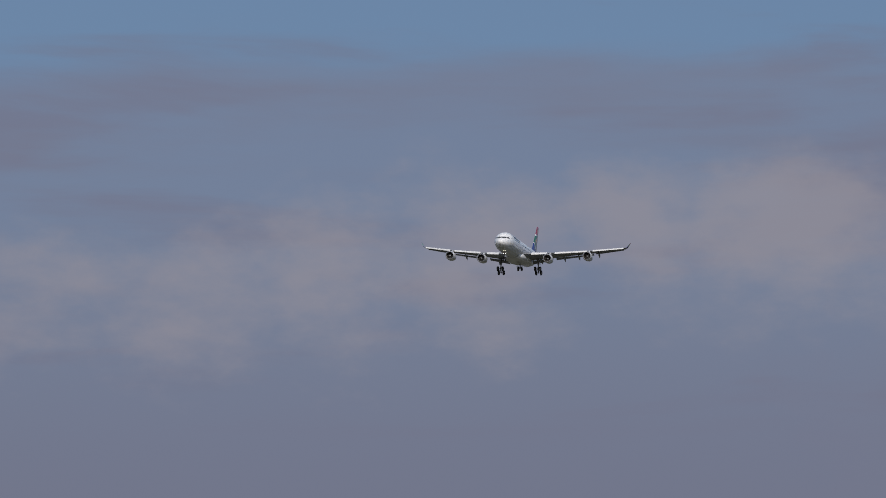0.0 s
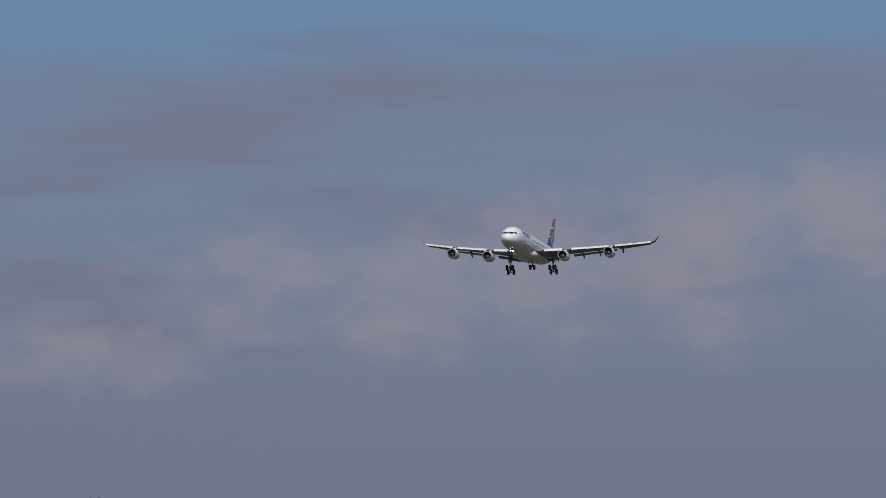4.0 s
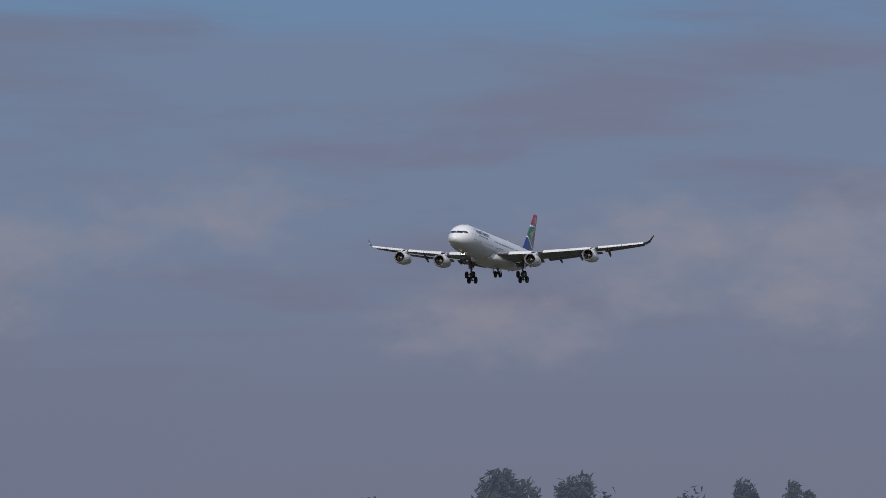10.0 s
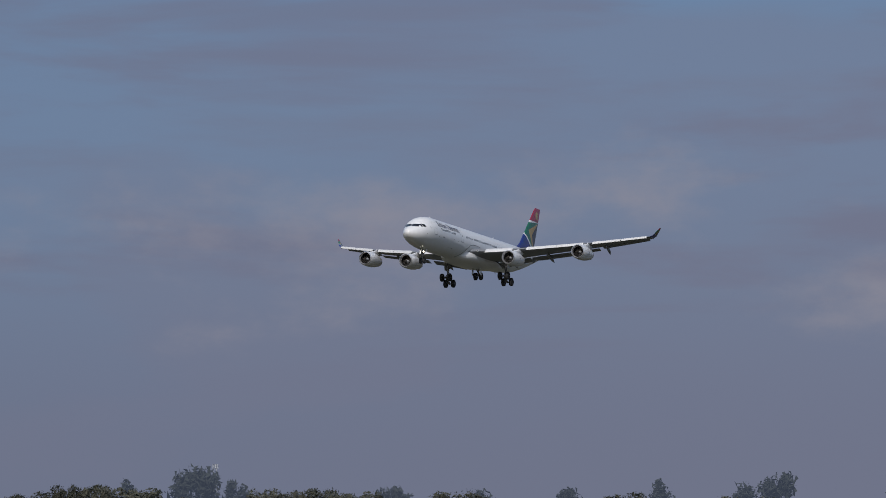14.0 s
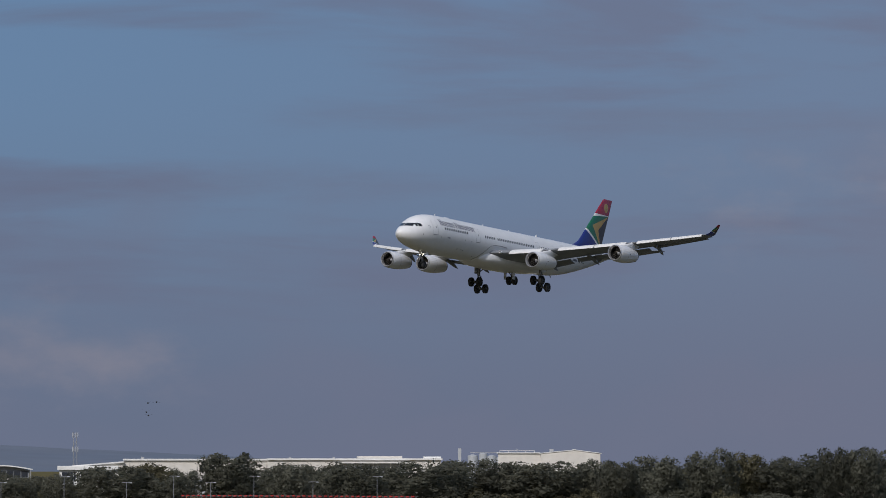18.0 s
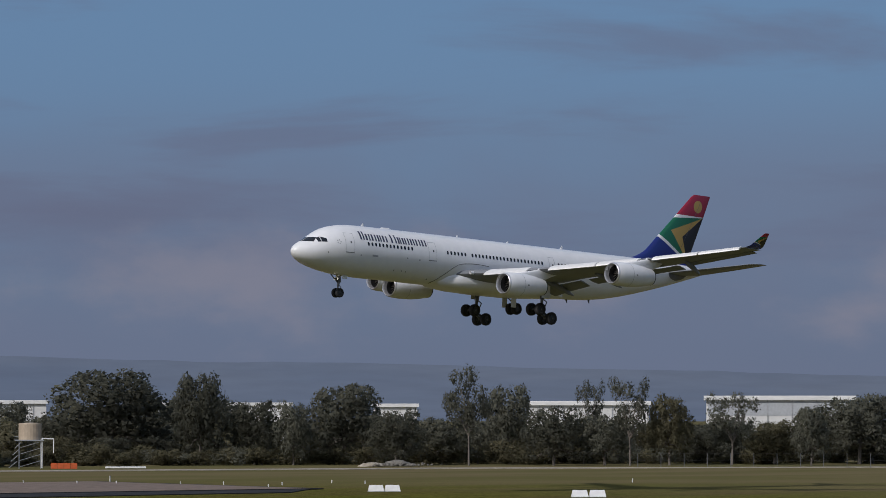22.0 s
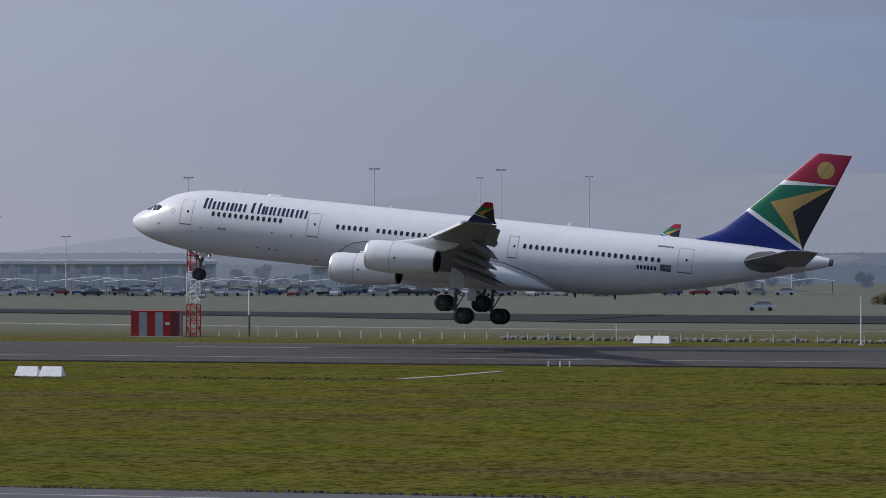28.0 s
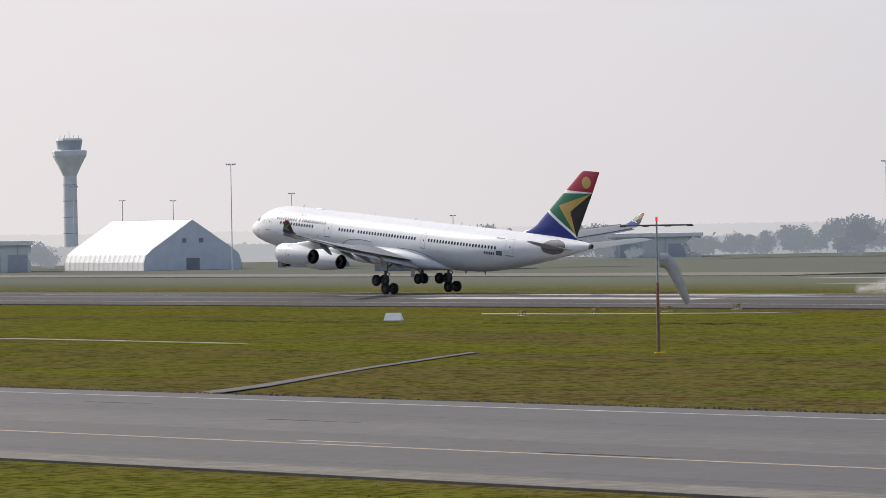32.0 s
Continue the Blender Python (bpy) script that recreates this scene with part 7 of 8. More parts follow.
part("face", bx(-5.2, 5.2, -0.46, -0.41, 4.3, 6.9), GREYWALL, t, "grey printed face")
for i in range(3):
    part("face_bar", bx(-3.4 + i * 2.2, -2.0 + i * 2.2, -0.49, -0.465, 5.2, 6.0), DOORGREY, t)
for x in (-4.4, 0, 4.4):
    part("leg", bx(x - 0.45, x + 0.45, -0.3, 0.3, -0.2, 4.0), GREYWALL, t)

# ---- airfield equipment ----


def marker(x, y, n=2, turn=0.0, w=1.75, frame_too=False):
    for k in range(n):
        t = empty("ridge_marker", spot(x, y, turn) @ Matrix.Translation(((k - (n - 1) / 2) * (w + 0.12), 0, 0)), "white ridge-shaped boundary marker on the grass", "marker", "runway boundary markers")
        bm = bmesh.new()
        loft(bm, [[(-w / 2 + 0.0, -0.45, 0.02), (-w / 2 + 0.0, 0.45, 0.02), (-w / 2 + 0.12, 0.05, 0.72), (-w / 2 + 0.12, -0.05, 0.72)], [(w / 2, -0.45, 0.02), (w / 2, 0.45, 0.02), (w / 2 - 0.12, 0.05, 0.72), (w / 2 - 0.12, -0.05, 0.72)]])
        part("board", bm, WHITEP, t)
        part("base_rail", bx(-w / 2, w / 2, -0.5, 0.5, -0.08, 0.02), GALV, t)


for x, y, n, turn in ((75, 282.7, 2, 0), (-114.5, 262, 2, 0), (-281.5, 255.5, 1, 30), (297, 339, 2, -30), (294, 303, 2, -35), (258, 425, 3, -20), (277, 421, 2, -20), (72, 403.5, 2, 0), (-99, 372.5, 2, 0), (-253, 369, 2, 20), (30, 390, 1, 0)):
    marker(x, y, n, turn)


def peg(x, y, h=0.32, orange=False):
    t = empty("edge_light", spot(x, y), "small white edge light peg in the grass", "edge light", "edge light pegs")
    bm = bmesh.new()
    rod(bm, (0, 0, -0.1), (0, 0, h * 0.7), 0.06, 0.055, 8)
    part("stem", bm, WHITEP, t)
    bm = bmesh.new()
    lathe(bm, [(h * 0.7, 0.07), (h * 0.9, 0.07), (h, 0.03)], axis="Z", seg=10, cap=True)
    part("lamp_cap", bm, ORANGE if orange else WHITEP, t)


PEGS = random.Random(21)
for i in range(34):
    peg((98 if i % 3 else 74) + PEGS.gauss(0, 12), 294 - abs(PEGS.gauss(0, 13)), PEGS.uniform(0.2, 0.34), i % 5 == 0)
for i in range(17):
    peg(*bearing(29.3 + 0.74 * i + PEGS.uniform(-0.2, 0.2), 497 + PEGS.uniform(-9, 7)), 0.4)
for b in (37.9, 38.15, 39.3, 40.6, 41.7, 42.9, 44.2):
    peg(*bearing(b, 371 + PEGS.uniform(-4, 4)), 0.4)
for x, y in ((-87.2, 297), (-86.3, 297.1), (-85.5, 297), (-154, 298), (-152.6, 298), (-151.2, 298.1)):
    peg(x, y, 0.42)
for i in range(12):
    peg(-300 + i * 60, 363, 0.45)
for x, y in ((105, 452), (140, 462), (175, 455), (205, 447)):
    peg(x, y, 1.0, True)


def white_post(x, y, h):
    t = empty("guide_post", spot(x, y), "short white guide post beside the runway", "post", "white guide posts")
    part("shaft", bx(-0.045, 0.045, -0.045, 0.045, -0.1, h - 0.08), WHITEP, t)
    part("cap", bx(-0.075, 0.075, -0.075, 0.075, h - 0.08, h), LINE, t)


for i in range(40):
    white_post(-152 + i * 2.35, 388.5 - i * 0.38 + 0.5 * math.sin(i), 0.85 + (0.9 if i % 17 == 3 else 0))
for i in range(9):
    white_post(20 + i * 9.0, 402 + 4 * math.sin(i * 1.7), 0.5)

# rubble bank behind the posts and by the water tank
RUB = random.Random(31)
bm = bmesh.new()
for i in range(520):
    u = RUB.random()
    cx, cy = (-118 + 62 * u, 385 - 8 * u) if i < 380 else ((434 + RUB.gauss(0, 2.6), 492 + RUB.gauss(0, 1.2)))
    r = RUB.uniform(0.12, 0.4) * (1.0 if i < 380 else 0.8)
    c = Vector((cx + RUB.uniform(-1, 1), cy + RUB.uniform(-1.5, 1.5), GROUND_Z + r * 0.35 + (RUB.uniform(0, 0.3) if i >= 380 else 0)))
    bmesh.ops.create_icosphere(bm, subdivisions=1, radius=r, matrix=Matrix.Translation(c) @ Matrix.Diagonal((RUB.uniform(0.8, 1.5), RUB.uniform(0.8, 1.3), RUB.uniform(0.5, 0.9), 1)))
tagged(part("rubble", bm, ROCK), "grey broken rubble heaped on the grass", "rubble", kind="stuff")


def visibility_post(x, y):
    t = empty("visibility_sensor", spot(x, y), "banded black and white sensor post with white head", "sensor post", "visibility sensors")
    for z0, z1, r, mt in ((-0.1, 1.35, 0.17, WHITEP), (2.15, 2.55, 0.09, WHITEP), (2.55, 2.95, 0.09, BLACKP), (2.95, 3.3, 0.09, WHITEP), (3.3, 3.75, 0.09, BLACKP)):
        bm = bmesh.new()
        rod(bm, (0, 0, z0), (0, 0, z1), r, r, 14)
        part("pole_band", bm, mt, t)
    bm = bmesh.new()
    rod(bm, (0, 0, 1.35), (0, 0, 2.3), 0.20, 0.15, 14)
    part("sleeve", bm, MAROON, t, "dark red sleeve")
    part("control_box", bx(0.19, 0.45, -0.15, 0.12, 1.55, 2.4, bevel=0.02), GALV, t, "grey control box")
    bm = bmesh.new()
    box(bm, -0.5, 0.5, -0.1, 0.1, 3.85, 4.0, bevel=0.03)
    part("head_bar", bm, WHITEP, t)
    for s in (-1, 1):
        bm = bmesh.new()
        loft(bm, [[(s * 0.25, -0.14, 3.95), (s * 0.25, 0.14, 3.95), (s * 0.25, 0.14, 4.15), (s * 0.25, -0.14, 4.15)], [(s * 0.52, -0.09, 3.80), (s * 0.52, 0.09, 3.80), (s * 0.52, 0.09, 3.95), (s * 0.52, -0.09, 3.95)]])
        part("sensor_head", bm, WHITEP, t)
    part("base_slab", bx(-1.4, 0.6, -0.5, 0.5, -0.1, 0.04), CONCRETE, t)


visibility_post(-177, 229)
visibility_post(-144, 228.5)
t = empty("equipment_cabinet", spot(-182, 231.5), "small grey equipment cabinet on legs", "cabinet")
part("case", bx(-0.28, 0.28, -0.22, 0.22, 0.35, 1.15, bevel=0.02), GALV, t)
for s in (-0.2, 0.2):
    part("leg", bx(s - 0.04, s + 0.04, -0.04, 0.04, -0.1, 0.35), GALV, t)
part("lid", bx(-0.32, 0.32, -0.26, 0.26, 1.15, 1.2), WHITEP, t)


def windsock():
    t = empty("windsock_mast", spot(-190.6, 197.4, 47), "windsock mast with lamp arms and limp pale sock", "windsock")
    bm = bmesh.new()
    rod(bm, (0, 0, -0.2), (0, 0, 4.8), 0.12, 0.10, 12)
    part("lower_pole", bm, RUSTPOLE, t, "rust-brown lower pole")
    bm = bmesh.new()
    rod(bm, (0, 0, 4.8), (0, 0, 9.0), 0.075, 0.06, 10)
    part("upper_pole", bm, GALV, t)
    bm = bmesh.new()
    rod(bm, (-2.45, 0, 8.72), (2.45, 0, 8.72), 0.055, 0.055, 8)
    part("cross_arm", bm, DARKGREY, t)
    for x in (-2.3, -0.75, 0.75, 2.3):
        part("arm_lamp", bx(x - 0.22, x + 0.22, -0.1, 0.1, 8.62, 8.74, bevel=0.02), DARKGREY, t)
    bm = bmesh.new()
    rod(bm, (0, 0, 9.0), (0, 0, 9.3), 0.09, 0.08, 10)
    part("beacon", bm, NAVRED, t, "red obstruction lamp")
    bm = bmesh.new()
    for k in range(2):
        lathe(bm, [(0.05 + 0.5 * k, 0.51 - 0.03 * k), (0.09 + 0.5 * k, 0.51 - 0.03 * k)], (0.1, 0, 6.35), "X", 16)
    for a in range(4):
        rod(bm, (0.15, 0.51 * math.cos(a * 1.57), 6.35 + 0.51 * math.sin(a * 1.57)), (0.65, 0.48 * math.cos(a * 1.57), 6.35 + 0.48 * math.sin(a * 1.57)), 0.02, 0.02, 5)
    rod(bm, (0, 0, 6.35), (0.15, 0, 6.35), 0.05, 0.05, 6)
    part("hoop_frame", bm, GALV, t)
    SOCK = material("faded_sock_cloth", (0.50, 0.47, 0.46), 0.9, grain=0.12, scale=3, blotch=0.4, second=(0.34, 0.31, 0.31), blotch_scale=1.5)
    bm = bmesh.new()
    rings = []
    for i, (x, z, r) in enumerate(((0.18, 6.36, 0.50), (0.62, 6.26, 0.50), (0.98, 5.88, 0.48), (1.25, 5.30, 0.45), (1.55, 4.6, 0.39), (1.84, 3.9, 0.31), (2.08, 3.35, 0.22))):
        tilt = [0, 0.3, 0.8, 1.1, 1.15, 1.15, 1.15][i]
        rings.append([(x + r * math.sin(a) * math.sin(tilt) * 0.9, r * math.cos(a) * (0.75 if i > 1 else 1) * (1 + 0.12 * math.sin(3 * a + i)), z + r * math.sin(a) * math.cos(tilt)) for a in [2 * math.pi * k / 18 for k in range(18)]])
    loft(bm, rings, cap=False)
    part("sock", bm, SOCK, t, "limp grey-pink cloth sock", smooth=True)
    part("base_plate", bx(-0.3, 0.5, -0.3, 0.3, -0.1, 0.05), YELLOWP, t)


windsock()


def hut_and_mast():
    t = empty("equipment_hut", spot(-156, 386, 12), "red and white striped equipment hut", "hut")
    for i in range(5):
        part("wall_panel", bx(-2.1 + i * 0.84, -1.26 + i * 0.84, -1.2 - 0.004 * (i % 2), 1.2, 0.05, 2.55), SIGNRED if i % 2 == 0 else GALV, t)
    for i in range(3):
        part("end_panel", bx(2.1, 2.9, -1.2 + 0.8 * i, -0.4 + 0.8 * i, 0.05, 2.45 + 0.01 * i), MAROON if i % 2 == 0 else GALV, t)
    part("roof", bx(-2.15, 2.95, -1.25, 1.25, 2.55, 2.68, bevel=0.02), SIGNRED, t)
    part("plinth", bx(-2.2, 3.0, -1.3, 1.3, -0.15, 0.05), CONCRETE, t)
    part("notice", bx(1.5, 1.95, -1.24, -1.21, 1.2, 1.5), WHITEP, t)
    m = empty("lattice_mast", spot(-151.5, 386), "red and white lattice aerial mast with drums", "mast")
    H, w = 12.6, 0.55
    n = 15
    for i in range(n):
        z0, z1 = H * i / n, H * (i + 1) / n
        bm = bmesh.new()
        s = w * (1 - 0.12 * i / n)
        for sx in (-1, 1):
            for sy in (-1, 1):
                rod(bm, (sx * s, sy * s, z0), (sx * s, sy * s, z1), 0.06, 0.06, 5)
        for k in range(2):
            c = (-1) ** (i + k)
            rod(bm, (-s * c, (-1) ** k * s, z0), (s * c, (-1) ** k * s, z1), 0.04, 0.04, 4)
            rod(bm, ((-1) ** k * s, -s * c, z0), ((-1) ** k * s, s * c, z1), 0.04, 0.04, 4)
            rod(bm, (-s, (-1) ** k * s, z1), (s, (-1) ** k * s, z1), 0.04, 0.04, 4)
        part("lattice_bay", bm, SIGNRED if (i // 4) % 2 == 0 else WHITEP, m)
    for z in (10.4, 7.4, 4.2):
        bm = bmesh.new()
        rod(bm, (0.75, -0.3, z), (1.45, -0.3, z), 0.22, 0.22, 12)
        part("aerial_drum", bm, GALV, m, "grey aerial drum")
    p = empty("aerial_pole", spot(-146.5, 389), "white-topped thin aerial pole", "pole")
    bm = bmesh.new()
    rod(bm, (0, 0, -0.1), (0, 0, 2.2), 0.14, 0.12, 8)
    part("lower_pole", bm, DARKGREY, p)
    bm = bmesh.new()
    rod(bm, (0, 0, 2.2), (0, 0, 4.8), 0.09, 0.09, 8)
    part("upper_pole", bm, WHITEP, p)
    p = empty("aerial_pole", spot(-78.5, 372), "white-topped thin aerial pole", "pole")
    bm = bmesh.new()
    rod(bm, (0, 0, -0.1), (0, 0, 4.6), 0.07, 0.05, 8)
    part("upper_pole", bm, WHITEP, p)
    part("foot", bx(-0.2, 0.2, -0.2, 0.2, -0.1, 0.1), CONCRETE, p)
    p = empty("marker_pole", spot(-207, 438), "short dark pole with orange box", "post")
    part("shaft", bx(-0.1, 0.1, -0.1, 0.1, -0.1, 2.0), DARKGREY, p)
    part("box", bx(-0.2, 0.2, -0.2, 0.2, 0.2, 0.75), ORANGE, p, "orange box")


hut_and_mast()


def yellow_box(x, y):
    t = empty("yellow_sign_box", spot(x, y, -15), "bright yellow boxed taxiway sign", "sign", "yellow sign boxes")
    part("case", bx(-1.15, 1.15, -0.25, 0.25, 0.15, 1.05, bevel=0.03), YELLOWP, t)
    for i in range(3):
        part("panel_gap", bx(-0.62 + i * 0.6, -0.58 + i * 0.6, -0.262, -0.252, 0.2, 1.0), DARKGREY, t)
    for s in (-0.8, 0.8):
        part("leg", bx(s - 0.06, s + 0.06, -0.1, 0.1, -0.1, 0.15), DARKGREY, t)


yellow_box(101, 438)
yellow_box(168, 463)


def text_mesh(words, size, mat, parent, at, name="lettering"):
    cu = bpy.data.curves.new(name, "FONT")
    cu.body, cu.size, cu.align_x, cu.align_y, cu.extrude = words, size, "CENTER", "CENTER", 0.006
    tmp = bpy.data.objects.new(name, cu)
    scene.collection.objects.link(tmp)
    me = bpy.data.meshes.new_from_object(tmp.evaluated_get(bpy.context.evaluated_depsgraph_get()))
    bpy.data.objects.remove(tmp)
    me.materials.clear()
    me.materials.append(mat)
    return part(name, me, None, parent, at=at)


SIGNYELLOW = material("dull_yellow_lettering", (0.34, 0.23, 0.03), 0.6)


def holding_sign():
    t = empty("taxiway_sign", spot(120.9, 242.2, -24), "dark taxiway sign with yellow A11 and white 03", "sign")
    part("left_panel", bx(-1.3, -0.02, -0.14, 0.14, 0.12, 1.05, bevel=0.02), BLACKP, t)
    part("right_panel", bx(0.02, 1.3, -0.14, 0.14, 0.12, 1.05, bevel=0.02), material("dark_red_sign_face", (0.055, 0.014, 0.014), 0.5), t)
    part("frame", bx(-1.33, 1.33, -0.12, 0.12, 0.04, 0.12), YELLOWP, t)
    for s in (-0.9, 0.9):
        part("leg", bx(s - 0.05, s + 0.05, -0.08, 0.08, -0.1, 0.05), GALV, t)
    text_mesh("A11", 0.56, SIGNYELLOW, t, Matrix.Translation((-0.66, -0.15, 0.58)) @ pose(0, 0, 0, 90, 0, 0))
    text_mesh("03", 0.56, DOORGREY, t, Matrix.Translation((0.66, -0.15, 0.58)) @ pose(0, 0, 0, 90, 0, 0))


holding_sign()


def water_tank():
    t = empty("water_tank", spot(376, 514, -36), "tan water tank on a scaffold tower", "water tank")
    bm = bmesh.new()
    lathe(bm, [(4.5, 1.8), (6.9, 1.8), (7.1, 1.75), (7.2, 0.1)], axis="Z", seg=24, cap=True)
    part("tank", bm, material("tan_tank_steel", (0.42, 0.34, 0.25), 0.6, grain=0.1, scale=1.5, blotch=0.3), t)
    part("deck", bx(-2.4, 2.2, -2.0, 2.0, 4.3, 4.48), GALV, t)
    for sx in (-1.7, 1.7):
        for sy in (-1.6, 1.6):
            bm = bmesh.new()
            rod(bm, (sx, sy, -0.1), (sx, sy, 4.3), 0.09, 0.09, 6)
            part("leg", bm, GALV, t)
    for i in range(4):
        bm = bmesh.new()
        rod(bm, (-3.3 + 0.3 * i, -2.0, 0.1 + i), (-2.0 + 0.2 * i, -2.0, 1.1 + i), 0.06, 0.06, 5)
        rod(bm, (-1.7, -1.6, 0.2 + i), (1.7, -1.6, 1.2 + i), 0.045, 0.045, 5)
        part("brace", bm, GALV, t)
    part("handrail", bx(-2.4, -1.9, -2.0, -1.96, 5.0, 5.06), GALV, t)
    bm = bmesh.new()
    rod(bm, (1.9, -1.7, 0), (1.9, -1.7, 4.7), 0.09, 0.09, 8)
    rod(bm, (1.9, -1.7, 4.7), (3.7, -1.7, 4.6), 0.09, 0.09, 8)
    rod(bm, (3.7, -1.7, 4.6), (3.7, -1.7, 2.4), 0.07, 0.07, 8)
    part("fill_pipe", bm, WHITEP, t, "white overhead filling pipe")
    b = empty("barrier", spot(377.5, 507, -36), "bright orange plastic barrier row", "barrier")
    for i in range(4):
        part("barrier_unit", bx(-2.1 + i * 1.05, -1.1 + i * 1.05, -0.2, 0.2, -0.05, 0.85, bevel=0.04), ORANGE, b)
    k = empty("pipe_stack", spot(385, 501, -36), "low stack of pale pipes", "pipes")
    for i in range(3):
        bm = bmesh.new()
        rod(bm, (-3.2, 0.3 * i, 0.15), (3.2, 0.3 * i, 0.15), 0.15, 0.15, 8)
        part("pipe", bm, WHITEP, k)


water_tank()


def localizer():
    t = empty("localizer_array", spot(566, 354, -90), "orange-red localizer aerial array on trestles", "aerial array")
    for s in range(2):
        part("beam", bx(-23, 23, -0.03 + s * 0.5, 0.03 + s * 0.5, 3.05 + 0.2 * s, 3.12 + 0.2 * s), DARKGREY, t)
    for i in range(44):
        x = -22.5 + 45 * i / 43
        part("dipole", bx(x - 0.30, x + 0.30, -0.4, -0.28, 3.13 + 0.05 * (i % 2), 3.30 + 0.05 * (i % 2)), SIGNRED, t)
    for i in range(13):
        x = -22 + 44 * i / 12
        bm = bmesh.new()
        rod(bm, (x - 0.6, -0.4, 0.35), (x, 0, 2.2), 0.045, 0.045, 5)
        rod(bm, (x + 0.6, -0.4, 0.35), (x, 0, 2.2), 0.045, 0.045, 5)
        rod(bm, (x, 0, 0.35), (x, 0, 3.1), 0.05, 0.05, 5)
        rod(bm, (x - 0.4, -0.3, 1.0), (x + 0.4, -0.3, 1.0), 0.035, 0.035, 5)
        rod(bm, (x, 0.6, 0.35), (x, 0, 2.2), 0.045, 0.045, 5)
        part("trestle", bm, ORANGE, t)
    part("deck", bx(-24, 24, -1.2, 1.2, 0.15, 0.35), CONCRETE, t)
    for i in range(9):
        part("footing", bx(-23 + i * 5.6, -22.3 + i * 5.6, -1.0, 1.0, -0.1, 0.15), CONCRETE, t)
    part("cabinet", bx(-2.0, -0.6, -1.0, -0.2, 0.35, 1.7), WHITEP, t)


localizer()


def approach_bar(b, r, w, h=2.4):
    t = empty("approach_light_bar", ground_pose(b, r), "orange approach light bar on a post", "approach light", "approach light bars")
    bm = bmesh.new()
    rod(bm, (0, 0, -0.1), (0, 0, h), 0.13, 0.11, 8)
    part("post", bm, ORANGE, t)
    if w > 0.5:
        bm = bmesh.new()
        rod(bm, (-w / 2, 0, h), (w / 2, 0, h), 0.06, 0.06, 6)
        part("cross_bar", bm, DARKGREY, t)
        bm = bmesh.new()
        rod(bm, (0, 0, h - 0.8), (w / 2 * 0.8, 0, h), 0.04, 0.04, 5)
        rod(bm, (0, 0, h - 0.8), (-w / 2 * 0.8, 0, h), 0.04, 0.04, 5)
        part("brace", bm, ORANGE, t)
    for k in range(3):
        x = (k - 1) * max(w, 0.5) * 0.45
        part("lamp_unit", bx(x - 0.12, x + 0.12, -0.1, 0.1, h + 0.02, h + 0.22), DARKGREY, t)


for b, r, w in ((53.2, 620, 3.6), (53.77, 621, 2.6), (54.23, 622, 0.4), (54.7, 624, 2.6), (55.3, 626, 5.0), (58.9, 650, 4.4), (59.55, 655, 3.6), (60.2, 660, 2.0), (60.9, 665, 4.2), (61.6, 670, 3.6), (62.3, 680, 3.6), (63.1, 690, 3.0)):
    approach_bar(b, r, w)


def striped_hut():
    t = empty("generator_hut", ground_pose(51.83, 652), "white slatted hut between dark screens", "hut")
    part("wall", bx(-1.75, 1.75, 0, 2.4, -0.05, 3.1), GALV, t)
    for i in range(9):
        part("slat", bx(-1.75 + i * 0.39, -1.48 + i * 0.39, -0.08, -0.004, 0.1, 3.15), WHITEP, t)
    part("roof", bx(-1.85, 1.85, -0.15, 2.5, 3.15, 3.3), WHITEP, t)
    for s in (-1, 1):
        for k in range(4):
            part("screen", bx(s * 2.2 + (0 if s > 0 else -1.8) + k * 0.46, s * 2.2 + (0 if s > 0 else -1.8) + k * 0.46 + 0.4, -0.1, 0.0, 0.0, 3.0), BLACKP, t)
    part("plinth", bx(-4.2, 4.2, -0.3, 2.6, -0.2, -0.05), CONCRETE, t)


striped_hut()
bm = bmesh.new()
bmesh.ops.create_icosphere(bm, subdivisions=4, radius=1.0)
for v in bm.verts:
    v.co *= 1 + 0.10 * noise.noise((v.co.x * 1.6, v.co.y * 1.6, v.co.z * 1.6)) + 0.05 * noise.noise((v.co.x * 9, v.co.y * 9, v.co.z * 9))
bmesh.ops.transform(bm, matrix=Matrix.Diagonal((5.2, 2.6, 2.3, 1)), verts=bm.verts)
hp = part("earth_mound", bm, material("rough_green_turf", (0.040, 0.056, 0.022), 0.95, grain=0.35, scale=3, blotch=0.5, blotch_scale=0.8, second=(0.06, 0.062, 0.03), bump=0.6, bump_scale=5, spec=0.05), smooth=True)
hp.matrix_world = ground_pose(51.05, 622)
tagged(hp, "grassed green mound beside the slatted hut", "mound")
for i in range(34):
    b = 45.0 + i * 0.33
    t = empty("fence_panel", ground_pose(b, 640, 4), "dark wire perimeter fence panel", "fence", "perimeter fence")
    part("post", bx(-1.85, -1.77, -0.04, 0.04, -0.1, 2.3), DARKGREY, t)
    for z in (0.3, 1.2, 2.2):
        part("rail", bx(-1.8, 1.85, -0.008, 0.008, z, z + 0.015), DARKGREY, t)
for i in range(14):
    peg(470 + i * 9, 400 - i * 5.5, 0.9)


DULLYELLOW = material("weathered_yellow_paint", (0.34, 0.23, 0.06), 0.6, grain=0.15, scale=3)


